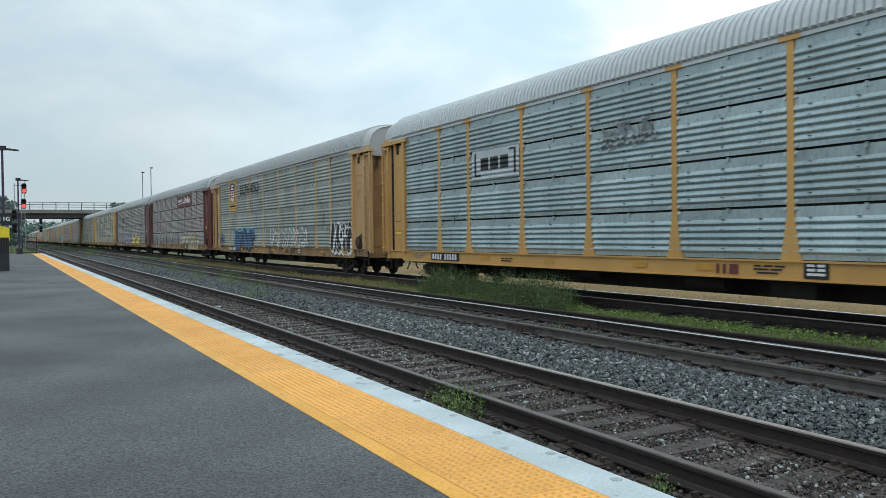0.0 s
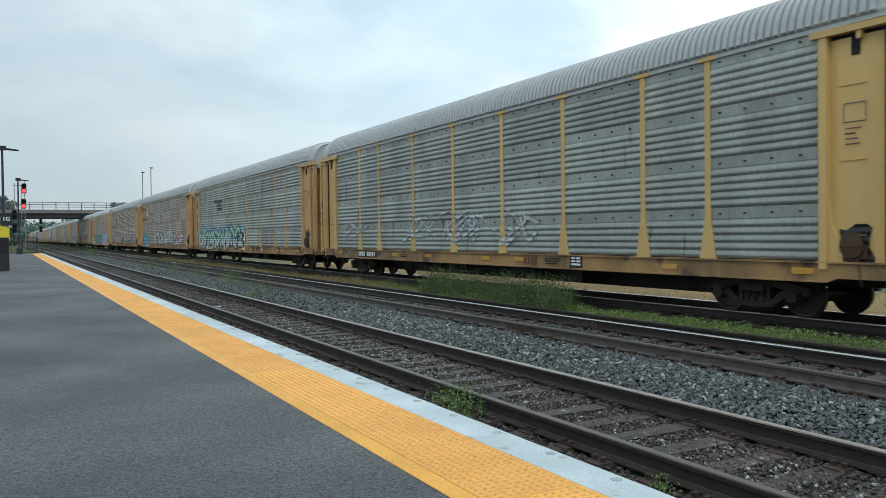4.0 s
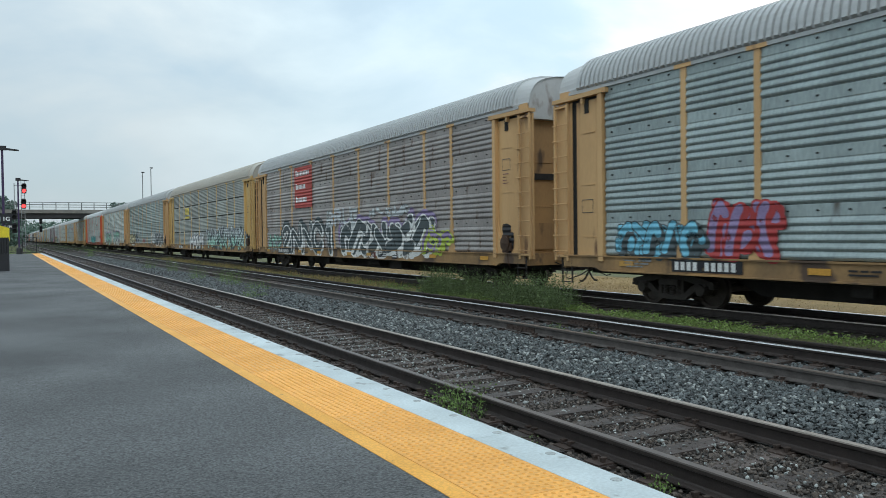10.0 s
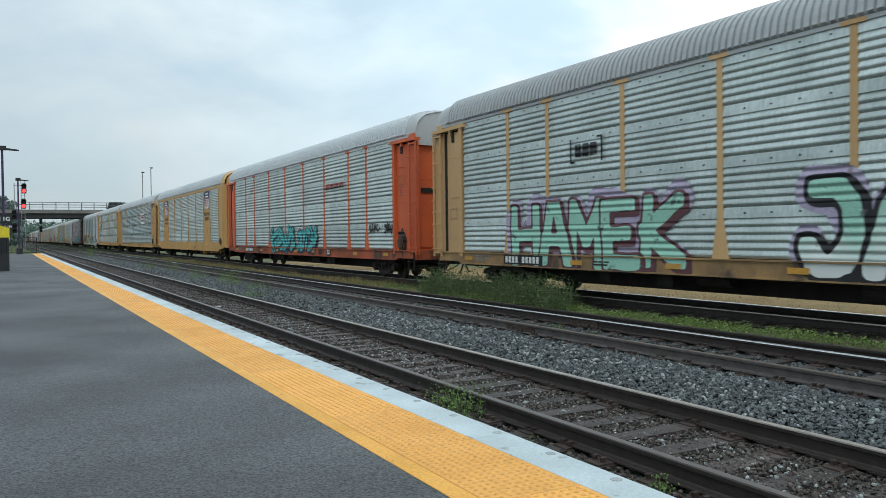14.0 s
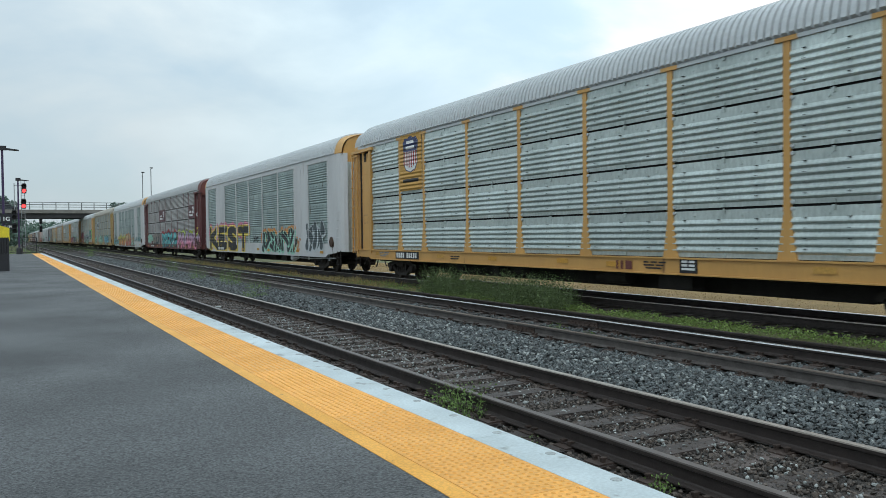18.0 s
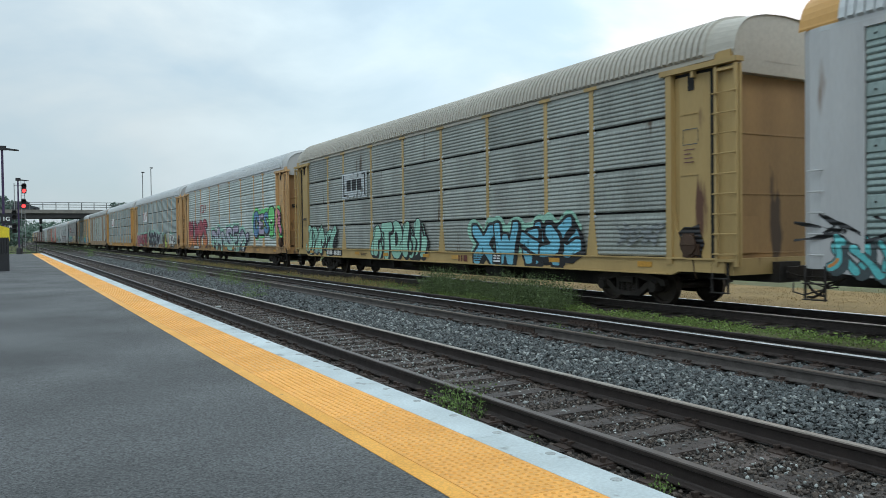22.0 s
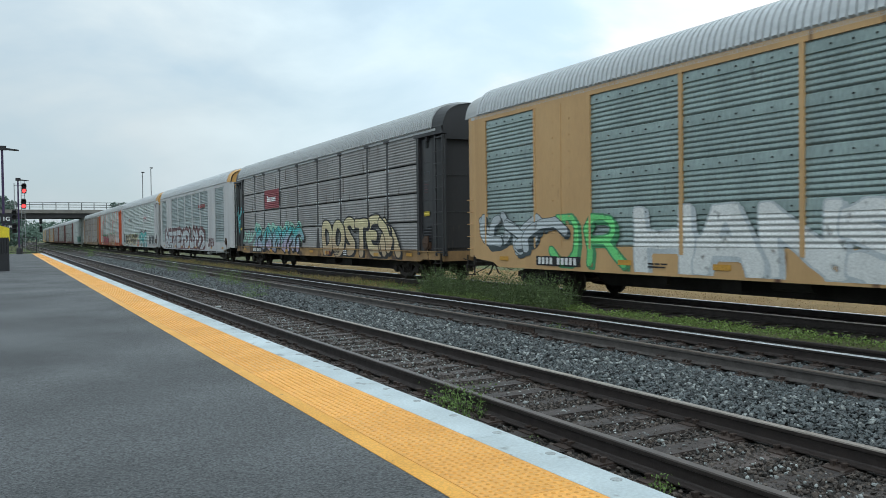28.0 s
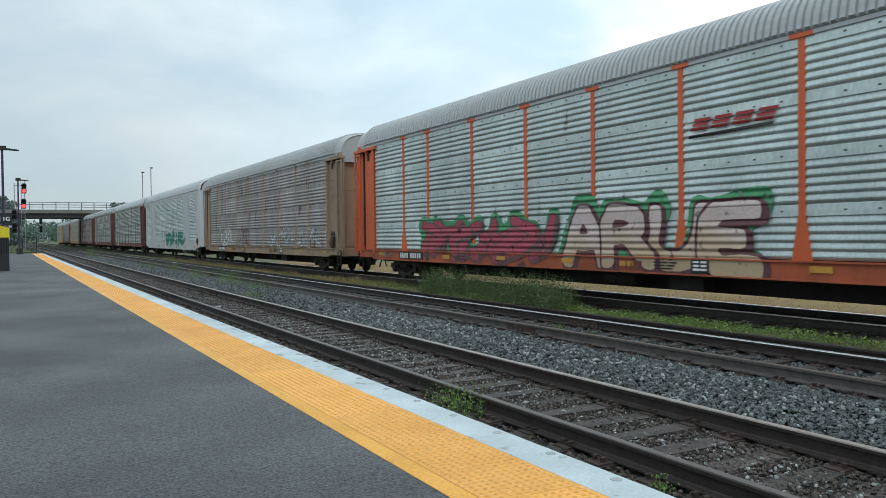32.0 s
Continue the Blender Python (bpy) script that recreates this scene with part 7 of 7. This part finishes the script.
def signal_head(parent, z, lit, x=0.0, y=-0.25):
    gg = Geo()
    gg.box(x - 0.25, x + 0.25, y - 0.02, y + 0.35, z - 0.62, z + 0.40)
    gg.prism([(x - 0.25, z + 0.40), (x - 0.15, z + 0.56), (x + 0.15, z + 0.56), (x + 0.25, z + 0.40)], 1, y - 0.02, y + 0.35)
    hd = piece("signal_head", gg.mesh("signal_head", ["dark_paint"]), parent, "black signal head showing red" if lit else "")
    for dz, on in ((0.18, False), (-0.32, lit)):
        gg = Geo()
        gg.lathe([(0.0, -0.05), (0.12, -0.045), (0.19, -0.02), (0.215, 0.0)], (x, y - 0.03, z + dz), 1, 14)
        piece("lens", gg.mesh("lens", ["red_lens" if on else "black_and_shade"]), hd, "glowing red lens" if on else "")
        gg = Geo()
        ring = [(x + 0.26 * math.cos(a), z + dz + 0.26 * math.sin(a)) for a in (math.pi * k / 8 for k in range(9))]
        back = [(x + 0.29 * math.cos(a), z + dz + 0.29 * math.sin(a)) for a in (math.pi * k / 8 for k in range(8, -1, -1))]
        gg.prism(ring + back, 1, y - 0.28, y - 0.02)
        piece("hood", gg.mesh("hood", ["dark_paint"]), hd)


sg = thing("railway_signal", "tall lattice railway signal mast with two red lights", "signal", "", pose(1.62, 105.0, BED))
g = Geo()
for sx in (-0.18, 0.18):
    g.tube([(sx, 0.1, 0), (sx, 0.1, 8.9)], 0.035, 6)
piece("mast", g.mesh("mast", ["galv_pole"]), sg)
for k in range(20):
    g = Geo()
    z = 0.4 + k * 0.42
    g.tube([(-0.18, 0.1, z), (0.18, 0.1, z)], 0.02, 5)
    piece("rung", g.mesh("rung", ["galv_pole"]), sg)
g = Geo()
g.box(-0.4, 0.4, -0.3, 0.4, 0, 0.5)
piece("footing", g.mesh("footing", ["concrete"]), sg)
signal_head(sg, 8.0, True, 0.12)
signal_head(sg, 6.2, True, 0.05)
g = Geo()
g.tube([(-0.9, 0.15, 3.0), (-0.9, 0.15, 8.6)], 0.05, 6)
for z in (3.4, 8.3):
    g.box(-0.95, -0.1, 0.1, 0.16, z, z + 0.08)
piece("side_mast", g.mesh("side_mast", ["galv_pole"]), sg)
signal_head(sg, 4.9, False, -0.95)
signal_head(sg, 3.3, False, -0.95)

fs = thing("hanging_signal", "small dark signal hanging under the bridge", "signal", "", pose(5.4, 165.2, 0))
g = Geo()
g.tube([(0, 0.3, 7.0), (0, 0.2, 4.2)], 0.06, 6)
piece("hanger", g.mesh("hanger", ["galv_pole"]), fs)
signal_head(fs, 5.2, False)
signal_head(fs, 3.7, False)

# ---- road bridge ----
BY = 165.0
br = setting(thing("road_bridge", "", "", at=pose(0, BY, 0)), "concrete and steel road bridge over the tracks", "bridge")
g = Geo()
g.box(-460, 460, 0, 11, 6.72, 7.02)
piece("deck", g.mesh("deck", ["concrete"]), br, "concrete bridge deck")
for yy in (0.4, 3.8, 7.2, 10.4):
    g = Geo()
    g.box(-90, 70, yy - 0.2, yy + 0.2, 5.78, 6.72)
    g.box(-90, 70, yy - 0.35, yy + 0.35, 5.78, 5.86)
    piece("girder", g.mesh("girder", ["bridge_steel"]), br, "long steel girder")
g = Geo()
g.box(-90, 70, -0.25, 0.0, 6.62, 7.30)
piece("kerb", g.mesh("kerb", ["concrete"]), br)
for side_y in (-0.05, 11.0):
    for z in (8.15, 8.62):
        g = Geo()
        g.box(-90, 70, side_y - 0.05, side_y + 0.05, z, z + 0.10)
        piece("handrail", g.mesh("handrail", ["bridge_rail"]), br)
for k in range(64):
    piece("railing_post", cached("rpost", lambda: Geo().box(-0.07, 0.07, -0.07, 0.07, 7.3, 8.66).mesh("railing_post", ["bridge_rail"])), br, "", pose(-80 + 2.2 * k, -0.05, 0))
for px in (-9.0, 21.5):
    for yy in (2.0, 5.5, 9.0):
        g = Geo()
        g.tube([(px, yy, BED), (px, yy, 5.3)], 0.55, 14)
        piece("pier", g.mesh("pier", ["concrete"]), br, "round concrete pier")
    g = Geo()
    g.box(px - 0.6, px + 0.6, 0.3, 10.7, 5.2, 5.78)
    piece("cap_beam", g.mesh("cap_beam", ["concrete"]), br)
for px, top in ((25.0, 15.5), (26.7, 16.5)):
    lp = thing("street_lamp", "tall thin street lamp standing on the road bridge", "street lamp", "bridge lamps", pose(px, BY + 10.4, 7.02))
    g = Geo()
    g.tube([(0, 0, 0), (0, 0, top - 7.2), (0.1, -0.4, top - 7.0)], 0.09, 8)
    piece("pole", g.mesh("pole", ["galv_pole"]), lp)
    g = Geo()
    g.box(-0.25, 0.3, -0.9, -0.3, top - 7.06, top - 6.9)
    piece("lamp_head", g.mesh("lamp_head", ["dark_paint"]), lp)

for x0, x1 in ((-460, -40), (40, 460)):
    g = Geo()
    g.prism([(-14, BED - 0.1), (25, BED - 0.1), (11.5, 6.71), (-0.5, 6.71)], 0, x0, x1)
    piece("embankment", g.mesh("embankment", ["soil_grass"]), br, "grassy road embankment")


def road_vehicle(name, label, paint_mat, tall, x, y):
    """A passing car or van on the bridge; it faces +x."""
    v = thing(name, label, "car", "traffic on the bridge", pose(x, y, 7.02))
    gg = Geo()
    h = 1.05 if tall else 0.85
    gg.prism([(-2.3, 0.35), (2.3, 0.35), (2.35, 0.7), (1.2, h), (-2.25, h), (-2.35, 0.7)], 1, -0.9, 0.9)
    piece("body", gg.mesh("body", [paint_mat]), v)
    gg = Geo()
    top = 1.85 if tall else 1.42
    gg.prism([(-2.15 if tall else -1.7, h), (1.0, h), (0.35, top), (-1.95 if tall else -1.1, top)], 1, -0.8, 0.8)
    piece("cabin", gg.mesh("cabin", ["sign_dark"]), v, "dark glazed cabin")
    gg = Geo()
    gg.box(-1.9 if tall else -1.1, 0.3, -0.78, 0.78, top, top + 0.05)
    piece("roof", gg.mesh("roof", [paint_mat]), v)
    for wx in (-1.45, 1.45):
        for wy in (-0.85, 0.85):
            gg = Geo()
            gg.lathe([(0.0, -0.1), (0.2, -0.11), (0.33, -0.1), (0.33, 0.1), (0.2, 0.11), (0.0, 0.1)], (wx, wy, 0.33), 1, 14)
            piece("wheel", gg.mesh("wheel", ["black_and_shade"]), v)
    return v


surface("car_red", srgb(120, 34, 32), None, 0.3, 0.1)
surface("car_grey", srgb(66, 70, 74), None, 0.3, 0.2)
surface("car_white", srgb(210, 212, 214), None, 0.3, 0.1)
NEAR_LANE, FAR_LANE = BY + 3.0, BY + 7.6
# vehicle, its x at a moment, that moment, its speed along x
TRAFFIC = [
    (road_vehicle("suv", "dark grey tall car crossing the bridge", "car_grey", True, 0, NEAR_LANE), 11.2, 6.0, 12.5),
    (road_vehicle("car", "white saloon car crossing the bridge", "car_white", False, 0, NEAR_LANE), 3.0, 6.4, 11.0),
    (road_vehicle("suv", "dark grey tall car crossing the bridge", "car_grey", True, 0, NEAR_LANE), 13.3, 12.0, 10.2),
    (road_vehicle("suv", "dark grey tall car crossing the bridge", "car_grey", True, 0, NEAR_LANE), 7.3, 12.8, 10.2),
    (road_vehicle("suv", "dark grey tall car crossing the bridge", "car_grey", True, 0, NEAR_LANE), 8.0, 19.0, 8.4),
    (road_vehicle("suv", "dark grey tall car crossing the bridge", "car_grey", True, 0, NEAR_LANE), 13.9, 23.0, 10.9),
    (road_vehicle("car", "dark red saloon car crossing the bridge", "car_red", False, 0, FAR_LANE), 15.5, 29.0, -11.0),
]


# ---- trees ----
def tree(x, y, z, height, spread, seed, mat="leaf_dark", n=2200, leaf=0.22, label="broad leafy green tree by the railway"):
    rng = np.random.default_rng(seed)
    t = thing("tree", label, "tree", "trees", pose(x, y, z))
    gg = Geo()
    gg.tube([(0, 0, -0.3), (0.1, 0, height * 0.3), (0.0, 0.15, height * 0.6), (0.1, 0, height * 0.85)], [0.3, 0.22, 0.13, 0.04], 8)
    for k in range(6):
        a = k * 1.05
        h0 = height * (0.3 + 0.08 * k)
        gg.tube([(0, 0, h0), (math.cos(a) * spread * 0.4, math.sin(a) * spread * 0.4, h0 + height * 0.12), (math.cos(a) * spread * 0.7, math.sin(a) * spread * 0.7, h0 + height * 0.22)], [0.12, 0.07, 0.03], 6)
    piece("trunk", gg.mesh("trunk", ["bark"]), t)
    q = []
    for k in range(26):
        a, r = rng.uniform(0, 6.28), spread * math.sqrt(rng.random()) * 0.85
        zz = height * rng.uniform(0.34, 0.95)
        r *= math.sqrt(max(0.1, 1 - ((zz / height - 0.55) / 0.5) ** 2))
        m = n // 26
        c = np.array([math.cos(a) * r, math.sin(a) * r, zz])
        d = rng.normal(0, 1, (m, 3))
        d = d / np.linalg.norm(d, axis=1)[:, None] * (spread * 0.34 * rng.random((m, 1)) ** 0.4) * np.array([1, 1, 0.75])
        p = c + d
        u = rng.normal(0, 1, (m, 3)) * leaf
        w = rng.normal(0, 1, (m, 3)) * leaf
        q.append(np.stack([p - u * .5, p + w * .5, p + u * .5, p - w * .5], 1))
    q = np.concatenate(q)
    me = quick_mesh("crown", q.reshape(-1, 3), np.arange(len(q) * 4).reshape(-1, 4), mat)
    piece("crown", me, t, "dense uneven leaf crown")
    return t


# far trees and woods carry the haze in their leaf colour
tree(-0.9, 190, 0, 10.9, 3.9, 51, "leaf_hazed", 5200, 0.26)
tree(-13.0, 194, 0, 14.0, 6.5, 52, "leaf_hazed", 5200, 0.28)
tree(20.6, 178, 0, 9.4, 2.2, 54, "leaf_hazed", 1200, 0.28)
rng = np.random.default_rng(77)
q = []
for x0, x1, y0, y1, count, h0, h1 in ((-70, 2.5, 205, 300, 190, 6.0, 9.5), (19, 60, 190, 300, 110, 6.0, 9.0), (-60, 2.5, 310, 460, 120, 8, 12), (19, 70, 310, 460, 120, 8, 12), (-120, 160, 640, 760, 200, 12, 18)):
    for k in range(count):
        x, y = rng.uniform(x0, x1), rng.uniform(y0, y1)
        hh = rng.uniform(h0, h1)
        m = 300
        d = rng.normal(0, 1, (m, 3))
        d = d / np.linalg.norm(d, axis=1)[:, None] * rng.random((m, 1)) ** 0.35 * np.array([hh * 0.36, hh * 0.36, hh * 0.5])
        p = np.array([x, y, hh * 0.48]) + d
        u, w = rng.normal(0, hh * 0.05, (m, 3)), rng.normal(0, hh * 0.05, (m, 3))
        q.append(np.stack([p - u * .5, p + w * .5, p + u * .5, p - w * .5], 1))
q = np.concatenate(q)
tagged(new("woods", quick_mesh("woods", q.reshape(-1, 3), np.arange(len(q) * 4).reshape(-1, 4), "leaf_hazed")), "distant green woods beyond the bridge, haze put into the leaf colour", "woods", "", "stuff")


# ---- motion: the train rolls towards the camera and eases off near the end ----
TRAVEL = [(0, 1.05), (2, 0.8), (4, 0.55), (6, 0.32), (9, 0.0), (12, -0.1), (15, 0.0), (20, -0.2), (23, 0.0), (25, 0.2), (28, 0.95), (30, 1.6), (32, 2.7)]

# small differences in wagon length and slack
SLACK = {5: -0.33, 6: -0.22, 8: -0.32, 9: 0.5, 10: 0.4, 13: -0.1, 15: -0.45, 16: -0.2, 17: -0.12, 18: -0.12, 22: 0.12, 23: 0.17, 24: 0.3, 29: -0.18, 30: -0.3}


def motions():
    for i, car in enumerate(WAGONS):
        rear = 35.0 + PITCH * (i - 0.29) + SLACK.get(i, 0.0)
        walk(car, [(t, pose(CAR_X, rear - HALF - 26.77 * t + lag, 0)) for t, lag in TRAVEL])

    for ob, x, t0, speed in TRAFFIC:
        turn = 0 if speed > 0 else 180
        walk(ob, [(t, pose(x + speed * (t - t0), ob.location.y, 7.02, 0, 0, turn)) for t in (0, 16, 32)])


motions()
